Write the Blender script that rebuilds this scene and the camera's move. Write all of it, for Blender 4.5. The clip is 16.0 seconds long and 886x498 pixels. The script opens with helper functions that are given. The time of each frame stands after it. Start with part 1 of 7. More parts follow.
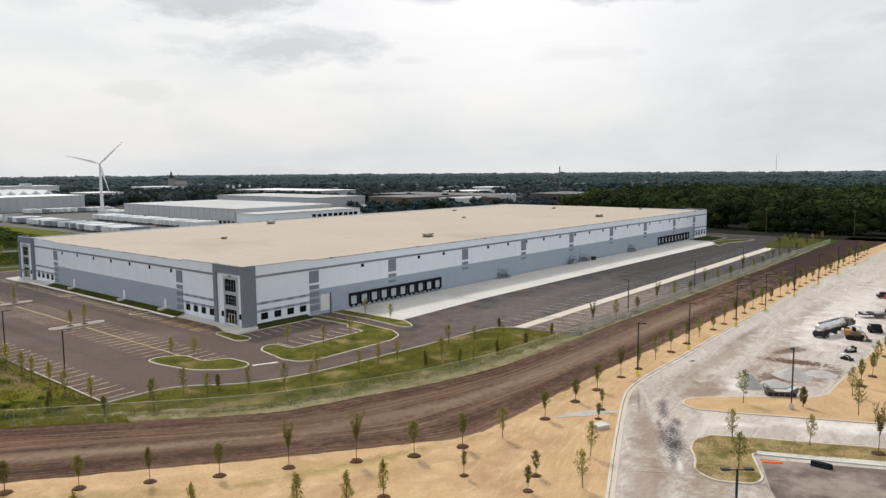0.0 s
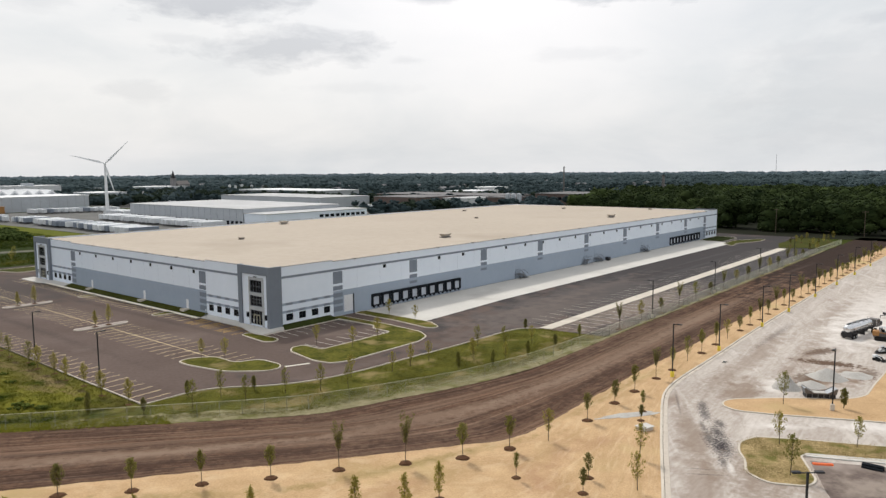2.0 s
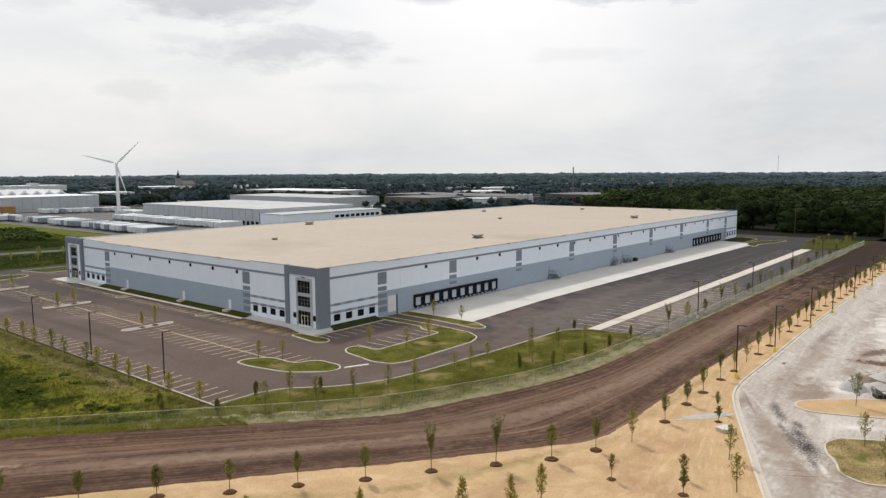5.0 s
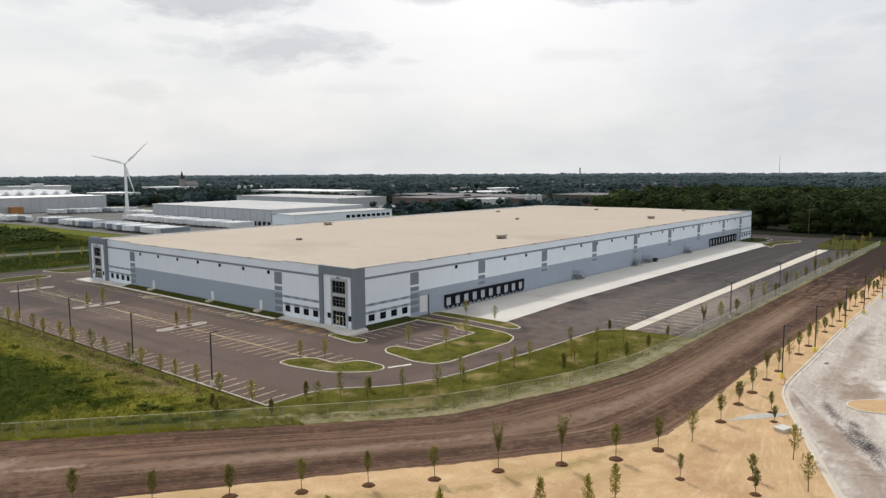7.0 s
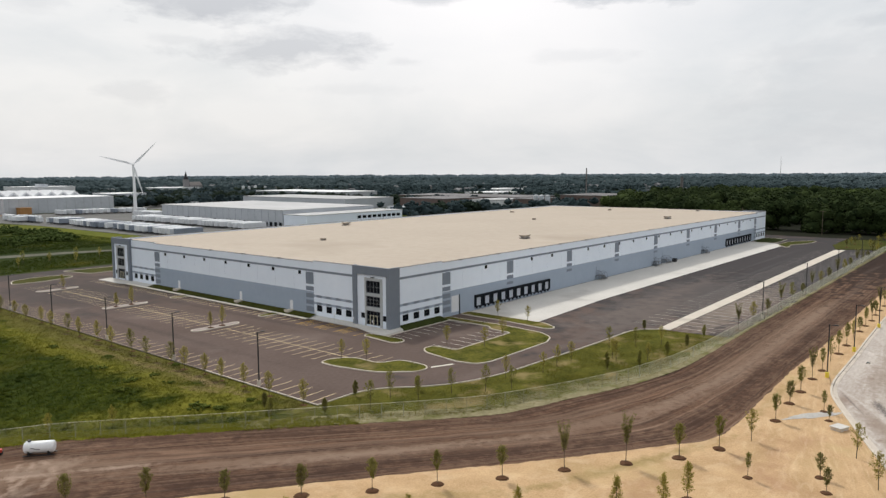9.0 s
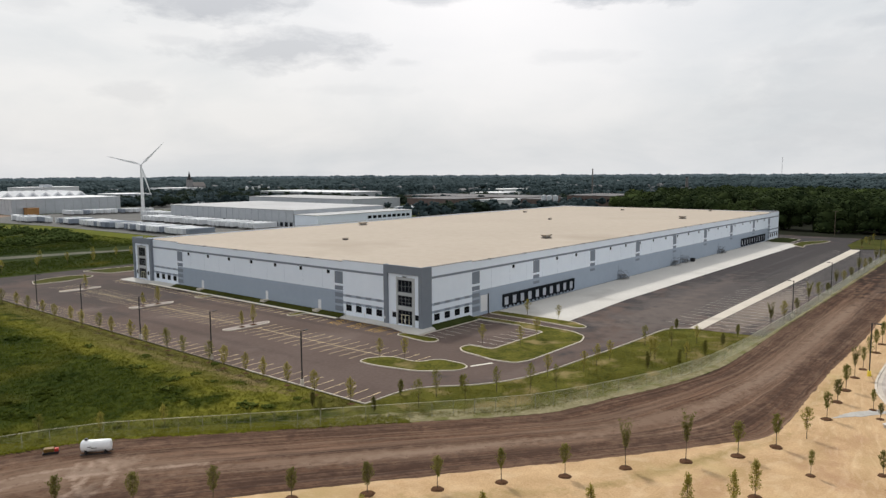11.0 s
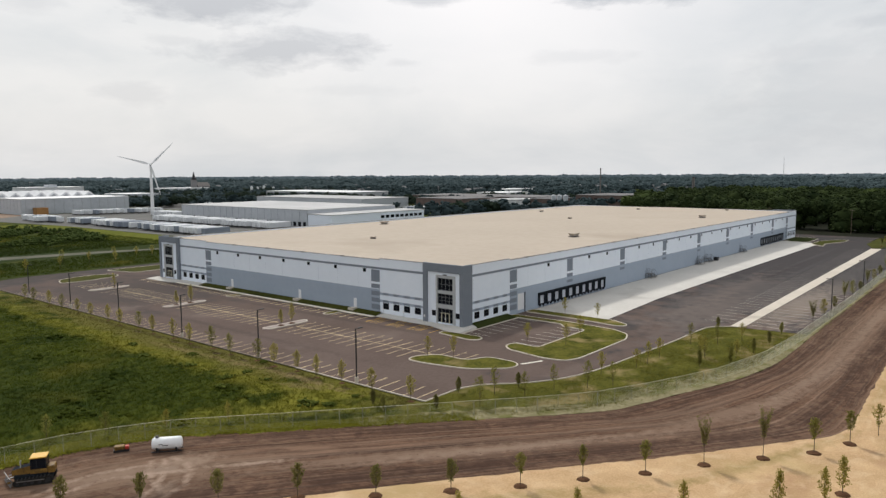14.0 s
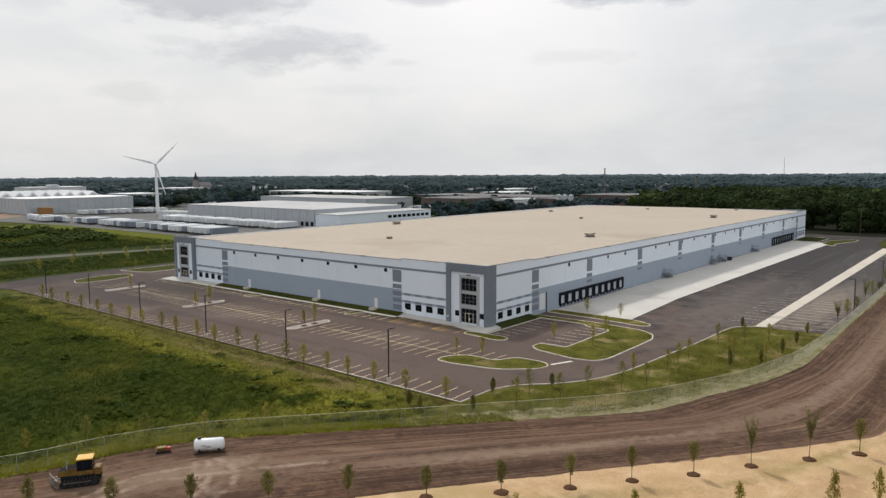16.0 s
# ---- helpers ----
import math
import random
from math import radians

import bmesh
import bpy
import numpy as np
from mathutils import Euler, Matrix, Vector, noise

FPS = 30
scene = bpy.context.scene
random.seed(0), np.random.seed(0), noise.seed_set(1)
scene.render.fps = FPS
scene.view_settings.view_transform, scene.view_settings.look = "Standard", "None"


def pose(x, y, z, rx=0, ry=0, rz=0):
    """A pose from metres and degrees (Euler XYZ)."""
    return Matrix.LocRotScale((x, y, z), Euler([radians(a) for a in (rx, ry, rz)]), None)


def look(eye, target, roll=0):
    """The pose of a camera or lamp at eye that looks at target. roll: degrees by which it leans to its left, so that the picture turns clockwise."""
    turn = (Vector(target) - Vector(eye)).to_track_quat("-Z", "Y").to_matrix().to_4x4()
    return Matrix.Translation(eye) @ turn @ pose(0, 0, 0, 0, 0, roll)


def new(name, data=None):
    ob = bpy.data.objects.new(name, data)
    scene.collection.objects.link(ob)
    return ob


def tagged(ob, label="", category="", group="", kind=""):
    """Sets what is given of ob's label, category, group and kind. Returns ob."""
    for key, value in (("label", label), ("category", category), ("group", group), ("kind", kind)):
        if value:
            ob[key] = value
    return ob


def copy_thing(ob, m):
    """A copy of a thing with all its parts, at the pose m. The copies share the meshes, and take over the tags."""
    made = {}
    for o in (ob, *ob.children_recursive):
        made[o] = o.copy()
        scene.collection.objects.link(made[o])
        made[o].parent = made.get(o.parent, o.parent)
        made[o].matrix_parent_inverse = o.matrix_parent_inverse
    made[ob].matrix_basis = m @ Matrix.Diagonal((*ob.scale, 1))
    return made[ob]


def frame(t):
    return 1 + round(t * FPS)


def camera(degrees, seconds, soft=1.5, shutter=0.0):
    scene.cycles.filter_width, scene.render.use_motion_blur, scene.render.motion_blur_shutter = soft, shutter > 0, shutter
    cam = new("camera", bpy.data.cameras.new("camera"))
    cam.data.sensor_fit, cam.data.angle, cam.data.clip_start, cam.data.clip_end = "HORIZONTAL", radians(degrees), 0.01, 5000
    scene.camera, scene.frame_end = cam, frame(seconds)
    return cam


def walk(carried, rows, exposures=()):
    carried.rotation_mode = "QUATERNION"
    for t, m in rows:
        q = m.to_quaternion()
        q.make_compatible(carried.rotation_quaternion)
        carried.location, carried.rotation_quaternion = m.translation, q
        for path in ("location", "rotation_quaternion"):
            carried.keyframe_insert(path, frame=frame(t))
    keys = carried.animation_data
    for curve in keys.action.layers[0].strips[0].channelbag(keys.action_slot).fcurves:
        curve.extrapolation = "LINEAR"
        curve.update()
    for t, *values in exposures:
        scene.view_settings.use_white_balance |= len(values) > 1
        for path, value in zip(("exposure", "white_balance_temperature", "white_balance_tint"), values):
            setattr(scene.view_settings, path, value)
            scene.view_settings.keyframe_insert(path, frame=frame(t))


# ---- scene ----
cam = camera(63.2, 16.0, 1.4)
ROWS = [
    (0.0, -91.01, -129.46, 33.69, -49.891, -6.270, 0.408),
    (0.5, -91.85, -128.39, 33.77, -49.934, -6.280, 0.414),
    (1.0, -92.74, -127.25, 33.84, -49.969, -6.287, 0.410),
    (1.5, -93.68, -126.04, 33.89, -49.997, -6.291, 0.399),
    (2.0, -94.67, -124.78, 33.94, -50.021, -6.292, 0.384),
    (2.5, -95.70, -123.48, 33.97, -50.041, -6.292, 0.368),
    (3.0, -96.78, -122.14, 34.00, -50.058, -6.289, 0.351),
    (3.5, -97.90, -120.77, 34.03, -50.075, -6.285, 0.336),
    (4.0, -99.06, -119.38, 34.05, -50.090, -6.280, 0.322),
    (6.5, -105.24, -112.17, 34.10, -50.169, -6.236, 0.291),
    (7.0, -106.52, -110.70, 34.09, -50.186, -6.224, 0.290),
    (7.5, -107.78, -109.25, 34.08, -50.203, -6.212, 0.291),
    (8.0, -109.04, -107.79, 34.06, -50.221, -6.199, 0.293),
    (8.5, -110.28, -106.36, 34.03, -50.239, -6.186, 0.295),
    (9.0, -111.49, -104.94, 33.99, -50.256, -6.173, 0.298),
    (11.5, -116.99, -98.24, 33.65, -50.331, -6.118, 0.308),
    (12.0, -117.95, -97.00, 33.56, -50.343, -6.110, 0.310),
    (12.5, -118.86, -95.81, 33.47, -50.354, -6.105, 0.312),
    (13.0, -119.73, -94.65, 33.38, -50.365, -6.101, 0.313),
    (13.5, -120.56, -93.52, 33.30, -50.376, -6.099, 0.316),
    (14.0, -121.35, -92.43, 33.24, -50.388, -6.099, 0.318),
    (14.5, -122.12, -91.35, 33.19, -50.403, -6.102, 0.319),
    (15.0, -122.89, -90.28, 33.18, -50.421, -6.106, 0.321),
    (15.5, -123.66, -89.20, 33.21, -50.445, -6.111, 0.320),
    (16.0, -124.47, -88.09, 33.30, -50.476, -6.118, 0.317),
]
walk(cam, [(t, pose(x, y, z, 90 + pitch, roll, yaw)) for t, x, y, z, yaw, pitch, roll in ROWS],
     [(0.0, -0.06), (9.0, -0.09), (16.0, -0.16)])

# ---- world and sun ----
SUN_AZ, SUN_EL = 66.0, 46.0
world = bpy.data.worlds.new("hazy_sky")
scene.world = world
world.use_nodes = True
wn, wl = world.node_tree.nodes, world.node_tree.links
wn.clear()


def wnode(kind, **kw):
    n = wn.new(kind)
    for k, v in kw.items():
        n.inputs[k].default_value = v
    return n


sky = wn.new("ShaderNodeTexSky")
sky.sky_type, sky.sun_disc = "NISHITA", False
sky.sun_elevation, sky.sun_rotation = radians(SUN_EL), radians(90 - SUN_AZ)
sky.air_density, sky.dust_density = 1.2, 4.0
tc = wn.new("ShaderNodeTexCoord")


def wmath(op, x, y=None, z=None, clamp=False):
    n = wn.new("ShaderNodeMath")
    n.operation, n.use_clamp = op, clamp
    for k, v in enumerate((x, y, z)):
        if v is None:
            continue
        if isinstance(v, (int, float)):
            n.inputs[k].default_value = v
        else:
            wl.new(v, n.inputs[k])
    return n.outputs[0]


# heading and height of a direction, in degrees
sep = wn.new("ShaderNodeSeparateXYZ")
wl.new(tc.outputs["Generated"], sep.inputs[0])
head_deg = wmath("MULTIPLY", wmath("ARCTAN2", sep.outputs[1], sep.outputs[0]), 57.2958)
high_deg = wmath("MULTIPLY", wmath("ARCSINE", sep.outputs[2]), 57.2958)
mp = wn.new("ShaderNodeMapping")
mp.inputs["Scale"].default_value = (1.0, 1.0, 2.6)
wl.new(tc.outputs["Generated"], mp.inputs["Vector"])
n1 = wnode("ShaderNodeTexNoise", Scale=4.0, Detail=7.0, Roughness=0.55, Distortion=0.3)
n2 = wnode("ShaderNodeTexNoise", Scale=14.0, Detail=7.0, Roughness=0.6, Distortion=0.2)
wl.new(mp.outputs["Vector"], n1.inputs["Vector"])
wl.new(mp.outputs["Vector"], n2.inputs["Vector"])
wisp = wmath("MULTIPLY_ADD", n2.outputs["Fac"], 2.2, -1.1)
# grey cloud banks: heading, height, half width, half height, weight
BANKS = [(57.2, 12.7, 9.5, 2.0, 1.0), (51.3, 9.3, 8.0, 1.7, 0.8), (23.8, 13.0, 9.0, 1.0, 0.85), (10.5, 12.4, 5.5, 1.3, 0.45), (41.4, 13.0, 3.2, 0.7, 0.6), (62.5, 5.8, 3.0, 1.0, 0.28), (12, 8.0, 5.5, 0.9, 0.22), (68.5, 11.3, 2.8, 0.8, 0.3), (46.5, 6.3, 5.0, 0.6, 0.15), (47.5, 8.8, 2.4, 0.5, 0.3), (42.5, 8.4, 2.2, 0.45, 0.28), (59.5, 9.6, 2.2, 0.5, 0.25), (9.0, 9.8, 3.5, 0.6, 0.35), (29, 8.6, 4.5, 0.7, 0.16), (9, 5.5, 11, 5.0, 0.24),
         (60, 24, 22, 5, 0.8), (15, 27, 20, 5, 0.8), (110, 20, 25, 6, 0.7), (-40, 22, 30, 7, 0.7), (160, 25, 25, 8, 0.7), (-120, 24, 30, 8, 0.7)]
grey = None
for h0, e0, wa, we, k in BANKS:
    dx = wmath("DIVIDE", wmath("SUBTRACT", head_deg, h0), wa)
    dy = wmath("DIVIDE", wmath("SUBTRACT", high_deg, e0), we)
    r = wmath("SQRT", wmath("ADD", wmath("MULTIPLY", dx, dx), wmath("MULTIPLY", dy, dy)))
    m_ = wmath("MULTIPLY", wmath("SUBTRACT", wmath("ADD", 1.0, wisp), r), 1.7, clamp=True)
    m_ = wmath("MULTIPLY", m_, k)
    grey = m_ if grey is None else wmath("MAXIMUM", grey, m_)
grey = wmath("MULTIPLY", grey, wmath("MULTIPLY_ADD", n1.outputs["Fac"], 0.8, 0.5), clamp=True)
# thin milky unevenness everywhere, and a bright patch placed to fit the camera's view
milk = wn.new("ShaderNodeValToRGB")
cr = milk.color_ramp
cr.elements[0].position, cr.elements[0].color = 0.30, (0.740, 0.775, 0.810, 1)
cr.elements[1].position, cr.elements[1].color = 0.62, (0.905, 0.910, 0.922, 1)
wl.new(n1.outputs["Fac"], milk.inputs["Fac"])
gx = wmath("DIVIDE", wmath("SUBTRACT", head_deg, 36.0), 24.0)
gy = wmath("DIVIDE", wmath("SUBTRACT", high_deg, 14.0), 13.0)
glow = wmath("SUBTRACT", 1.0, wmath("SQRT", wmath("ADD", wmath("MULTIPLY", gx, gx), wmath("MULTIPLY", gy, gy))), clamp=True)
lift = wn.new("ShaderNodeMix")
lift.data_type = "RGBA"
wl.new(glow, lift.inputs[0])
wl.new(milk.outputs["Color"], lift.inputs[6])
lift.inputs[7].default_value = (1.14, 1.112, 1.12, 1)
cloud = wn.new("ShaderNodeMix")
cloud.data_type = "RGBA"
wl.new(grey, cloud.inputs[0])
wl.new(lift.outputs[2], cloud.inputs[6])
cloud.inputs[7].default_value = (0.55, 0.575, 0.625, 1)
# the veil of cloud is thin: some of the clear sky's light comes through it
bg1 = wnode("ShaderNodeBackground", Strength=0.10)
wl.new(sky.outputs["Color"], bg1.inputs["Color"])
bg2 = wnode("ShaderNodeBackground", Strength=1.03)
wl.new(cloud.outputs[2], bg2.inputs["Color"])
mixw = wn.new("ShaderNodeMixShader")
mixw.inputs["Fac"].default_value = 0.88
wl.new(bg1.outputs[0], mixw.inputs[1])
wl.new(bg2.outputs[0], mixw.inputs[2])
# broad bright aureole of haze round the sun
toward = wn.new("ShaderNodeVectorMath")
toward.operation = "DOT_PRODUCT"
wl.new(tc.outputs["Generated"], toward.inputs[0])
toward.inputs[1].default_value = (math.cos(radians(SUN_AZ)) * math.cos(radians(SUN_EL)), math.sin(radians(SUN_AZ)) * math.cos(radians(SUN_EL)), math.sin(radians(SUN_EL)))
away = wmath("ARCCOSINE", wmath("MINIMUM", toward.outputs["Value"], 1.0))
halo = wmath("POWER", 2.71828, wmath("MULTIPLY", wmath("MULTIPLY", away, away), -16.0))
bg3 = wnode("ShaderNodeBackground", Color=(1.0, 0.97, 0.92, 1))
wl.new(wmath("MULTIPLY", halo, 3.0), bg3.inputs["Strength"])
addw = wn.new("ShaderNodeAddShader")
wl.new(mixw.outputs[0], addw.inputs[0])
wl.new(bg3.outputs[0], addw.inputs[1])
wout = wn.new("ShaderNodeOutputWorld")
wl.new(addw.outputs[0], wout.inputs["Surface"])

sun = new("sun", bpy.data.lights.new("sun", "SUN"))
sun.data.energy, sun.data.angle, sun.data.color = 2.35, radians(4.5), (1.0, 0.965, 0.91)
az, el = radians(SUN_AZ), radians(SUN_EL)
sun.matrix_world = look((math.cos(az) * math.cos(el) * 300, math.sin(az) * math.cos(el) * 300, math.sin(el) * 300), (0, 0, 0))


# ---- materials ----
def mat(name, dark, light, rough=0.8, scale=1.0, fine=12.0, bump=0.2, metal=0.0, third=None, stretch=(1, 1, 1), uv=False, rand=0.0, spec=0.3, blotch=0.5, sharp=0.22):
    """Two scales of noise between two colours, with an optional third colour in patches."""
    m = bpy.data.materials.new(name)
    m.use_nodes = True
    N, L = m.node_tree.nodes, m.node_tree.links
    b = N["Principled BSDF"]
    b.inputs["Roughness"].default_value = rough
    b.inputs["Metallic"].default_value = metal
    b.inputs["Specular IOR Level"].default_value = spec if rough < 0.8 else 0.03
    if uv:
        src = N.new("ShaderNodeUVMap").outputs["UV"]
    else:
        src = N.new("ShaderNodeNewGeometry").outputs["Position"]
    mpn = N.new("ShaderNodeMapping")
    mpn.inputs["Scale"].default_value = stretch
    L.new(src, mpn.inputs["Vector"])
    big = N.new("ShaderNodeTexNoise")
    big.inputs["Scale"].default_value, big.inputs["Detail"].default_value = scale, 5.0
    small = N.new("ShaderNodeTexNoise")
    small.inputs["Scale"].default_value, small.inputs["Detail"].default_value = fine, 4.0
    for t in (big, small):
        L.new(mpn.outputs["Vector"], t.inputs["Vector"])
    mixf = N.new("ShaderNodeMix")
    mixf.inputs[0].default_value = 1.0 - blotch
    L.new(big.outputs["Fac"], mixf.inputs[2])
    L.new(small.outputs["Fac"], mixf.inputs[3])
    ramp = N.new("ShaderNodeValToRGB")
    c = ramp.color_ramp
    c.elements[0].position, c.elements[0].color = 0.5 - sharp, (*dark, 1)
    c.elements[1].position, c.elements[1].color = 0.5 + sharp, (*light, 1)
    L.new(mixf.outputs[0], ramp.inputs["Fac"])
    col = ramp.outputs["Color"]
    if third:
        pn = N.new("ShaderNodeTexNoise")
        pn.inputs["Scale"].default_value, pn.inputs["Detail"].default_value = third[1], 6.0
        L.new(mpn.outputs["Vector"], pn.inputs["Vector"])
        pr = N.new("ShaderNodeValToRGB")
        pr.color_ramp.elements[0].position, pr.color_ramp.elements[1].position = third[2], third[2] + 0.12
        L.new(pn.outputs["Fac"], pr.inputs["Fac"])
        mx = N.new("ShaderNodeMix")
        mx.data_type = "RGBA"
        L.new(pr.outputs["Color"], mx.inputs[0])
        L.new(col, mx.inputs[6])
        mx.inputs[7].default_value = (*third[0], 1)
        col = mx.outputs[2]
    if rand:
        oi = N.new("ShaderNodeObjectInfo")
        isl = N.new("ShaderNodeNewGeometry")
        ad = N.new("ShaderNodeMath")
        ad.operation = "ADD"
        L.new(oi.outputs["Random"], ad.inputs[0])
        L.new(isl.outputs["Random Per Island"], ad.inputs[1])
        mr = N.new("ShaderNodeMapRange")
        mr.inputs["From Max"].default_value = 2.0
        mr.inputs["To Min"].default_value, mr.inputs["To Max"].default_value = 1 - rand, 1 + rand
        L.new(ad.outputs[0], mr.inputs["Value"])
        hs = N.new("ShaderNodeHueSaturation")
        L.new(mr.outputs[0], hs.inputs["Value"])
        L.new(col, hs.inputs["Color"])
        col = hs.outputs["Color"]
    L.new(col, b.inputs["Base Color"])
    if bump:
        bp = N.new("ShaderNodeBump")
        bp.inputs["Strength"].default_value = bump
        bp.inputs["Distance"].default_value = 0.05
        L.new(small.outputs["Fac"], bp.inputs["Height"])
        L.new(bp.outputs["Normal"], b.inputs["Normal"])
    return m


def wave_lines(m, colour, scale, amount, stretch):
    """Lays soft streaks of one colour along a strip's length (UV) over a material."""
    N, L = m.node_tree.nodes, m.node_tree.links
    b = N["Principled BSDF"]
    old = b.inputs["Base Color"].links[0].from_socket
    uvn = N.new("ShaderNodeUVMap")
    mpn = N.new("ShaderNodeMapping")
    mpn.inputs["Scale"].default_value = stretch
    L.new(uvn.outputs["UV"], mpn.inputs["Vector"])
    n = N.new("ShaderNodeTexNoise")
    n.inputs["Scale"].default_value, n.inputs["Detail"].default_value, n.inputs["Roughness"].default_value, n.inputs["Distortion"].default_value = scale, 9.0, 0.62, 0.5
    L.new(mpn.outputs["Vector"], n.inputs["Vector"])
    r = N.new("ShaderNodeValToRGB")
    r.color_ramp.elements[0].position, r.color_ramp.elements[1].position = 0.50, 0.68
    r.color_ramp.elements[1].color = (amount, amount, amount, 1)
    L.new(n.outputs["Fac"], r.inputs["Fac"])
    mx = N.new("ShaderNodeMix")
    mx.data_type = "RGBA"
    L.new(r.outputs["Color"], mx.inputs[0])
    L.new(old, mx.inputs[6])
    mx.inputs[7].default_value = (*colour, 1)
    L.new(mx.outputs[2], b.inputs["Base Color"])
    return m



def streaks(m, colour, turn, stretch, amount, seed):
    """Long scuffs of one colour lying at an angle on the ground."""
    N, L = m.node_tree.nodes, m.node_tree.links
    b = N["Principled BSDF"]
    old = b.inputs["Base Color"].links[0].from_socket
    rot = N.new("ShaderNodeVectorRotate")
    rot.rotation_type = "Z_AXIS"
    rot.inputs["Angle"].default_value = radians(-turn)
    L.new(N.new("ShaderNodeNewGeometry").outputs["Position"], rot.inputs["Vector"])
    mpn = N.new("ShaderNodeMapping")
    mpn.inputs["Scale"].default_value = stretch
    mpn.inputs["Location"].default_value = (seed * 0.37, seed * 0.71, 0)
    L.new(rot.outputs[0], mpn.inputs["Vector"])
    n = N.new("ShaderNodeTexNoise")
    n.inputs["Scale"].default_value, n.inputs["Detail"].default_value, n.inputs["Roughness"].default_value, n.inputs["Distortion"].default_value = 1.0, 8.0, 0.62, 0.6
    L.new(mpn.outputs["Vector"], n.inputs["Vector"])
    mr = N.new("ShaderNodeMapRange")
    mr.inputs["From Min"].default_value, mr.inputs["From Max"].default_value, mr.inputs["To Max"].default_value = 0.54, 0.70, amount
    L.new(n.outputs["Fac"], mr.inputs["Value"])
    mx = N.new("ShaderNodeMix")
    mx.data_type = "RGBA"
    L.new(mr.outputs[0], mx.inputs[0])
    L.new(old, mx.inputs[6])
    mx.inputs[7].default_value = (*colour, 1)
    L.new(mx.outputs[2], b.inputs["Base Color"])


def stain_or_shade(m, spots, colour, edge=0.55, grain=0.5):
    """Irregular stains, or shade painted as colour: x, y, half length, half width, turn in degrees, strength."""
    N, L = m.node_tree.nodes, m.node_tree.links
    b = N["Principled BSDF"]
    pos = N.new("ShaderNodeNewGeometry").outputs["Position"]
    n = N.new("ShaderNodeTexNoise")
    n.inputs["Scale"].default_value, n.inputs["Detail"].default_value = grain, 8.0
    n.inputs["Roughness"].default_value = 0.65
    L.new(pos, n.inputs["Vector"])
    for x, y, rx, ry, turn, k in spots:
        mp_ = N.new("ShaderNodeMapping")
        mp_.vector_type = "TEXTURE"
        mp_.inputs["Location"].default_value, mp_.inputs["Rotation"].default_value, mp_.inputs["Scale"].default_value = (x, y, 0), (0, 0, radians(turn)), (rx, ry, 50)
        L.new(pos, mp_.inputs["Vector"])
        ln = N.new("ShaderNodeVectorMath")
        ln.operation = "LENGTH"
        L.new(mp_.outputs[0], ln.inputs[0])
        ad = N.new("ShaderNodeMath")
        ad.operation = "MULTIPLY_ADD"
        ad.inputs[1].default_value = 2.6
        L.new(n.outputs["Fac"], ad.inputs[0])
        sb = N.new("ShaderNodeMath")
        sb.operation = "SUBTRACT"
        sb.inputs[0].default_value = -0.35
        L.new(ln.outputs["Value"], sb.inputs[1])
        L.new(sb.outputs[0], ad.inputs[2])
        mr = N.new("ShaderNodeMapRange")
        mr.inputs["From Min"].default_value, mr.inputs["From Max"].default_value = 0.0, edge
        mr.inputs["To Max"].default_value = k
        L.new(ad.outputs[0], mr.inputs["Value"])
        old = b.inputs["Base Color"].links[0].from_socket
        mx = N.new("ShaderNodeMix")
        mx.data_type = "RGBA"
        L.new(mr.outputs[0], mx.inputs[0])
        L.new(old, mx.inputs[6])
        mx.inputs[7].default_value = (*colour, 1)
        L.new(mx.outputs[2], b.inputs["Base Color"])


M = {}
M["meadow"] = mat("meadow", (0.015, 0.026, 0.004), (0.056, 0.068, 0.009), 0.95, 0.10, 0.9, 0.8, third=((0.082, 0.078, 0.012), 0.045, 0.56), blotch=0.55, sharp=0.14)
M["lawn"] = mat("lawn", (0.035, 0.041, 0.007), (0.130, 0.122, 0.023), 0.95, 0.25, 2.2, 0.8, third=((0.21, 0.164, 0.072), 0.16, 0.54), blotch=0.5, sharp=0.15)
M["straw"] = mat("straw", (0.351, 0.225, 0.117), (0.588, 0.408, 0.236), 0.95, 0.22, 5.0, 0.8, third=((0.44, 0.330, 0.165), 0.06, 0.55), blotch=0.5, sharp=0.2)
stain_or_shade(M["straw"], [(-66, -50, 28, 2.0, -40, 0.8), (-35, -70.5, 22, 1.6, -22, 0.7), (-86, -42, 22, 12, -40, 0.5), (-70, -66, 14, 8, 0, 0.3), (6, -76, 30, 1.3, 0, 0.5)], (0.225, 0.175, 0.065), 1.0, 0.5)
stain_or_shade(M["straw"], [(-30, -84, 9, 3.5, 50, 0.6), (-43, -74, 7, 4, 10, 0.6), (-58, -62, 10, 4, -40, 0.5), (-22, -82, 8, 2.5, 20, 0.5), (-16, -84, 6, 2, -20, 0.5)], (0.33, 0.19, 0.115), 1.0, 0.5)
M["dirt"] = mat("dirt", (0.060, 0.033, 0.021), (0.166, 0.096, 0.063), 0.95, 0.35, 3.0, 1.0, uv=True, stretch=(0.5, 1, 1), third=((0.175, 0.108, 0.072), 0.25, 0.60), blotch=0.4, sharp=0.17)
wave_lines(M["dirt"], (0.225, 0.150, 0.108), 1.0, 0.6, (0.014, 0.45, 1))
wave_lines(M["dirt"], (0.026, 0.015, 0.012), 1.0, 0.65, (0.03, 0.6, 1))
wave_lines(M["dirt"], (0.034, 0.020, 0.016), 1.0, 0.5, (0.1, 1.3, 1))
wave_lines(M["dirt"], (0.23, 0.165, 0.122), 1.0, 0.6, (0.04, 3.0, 1))
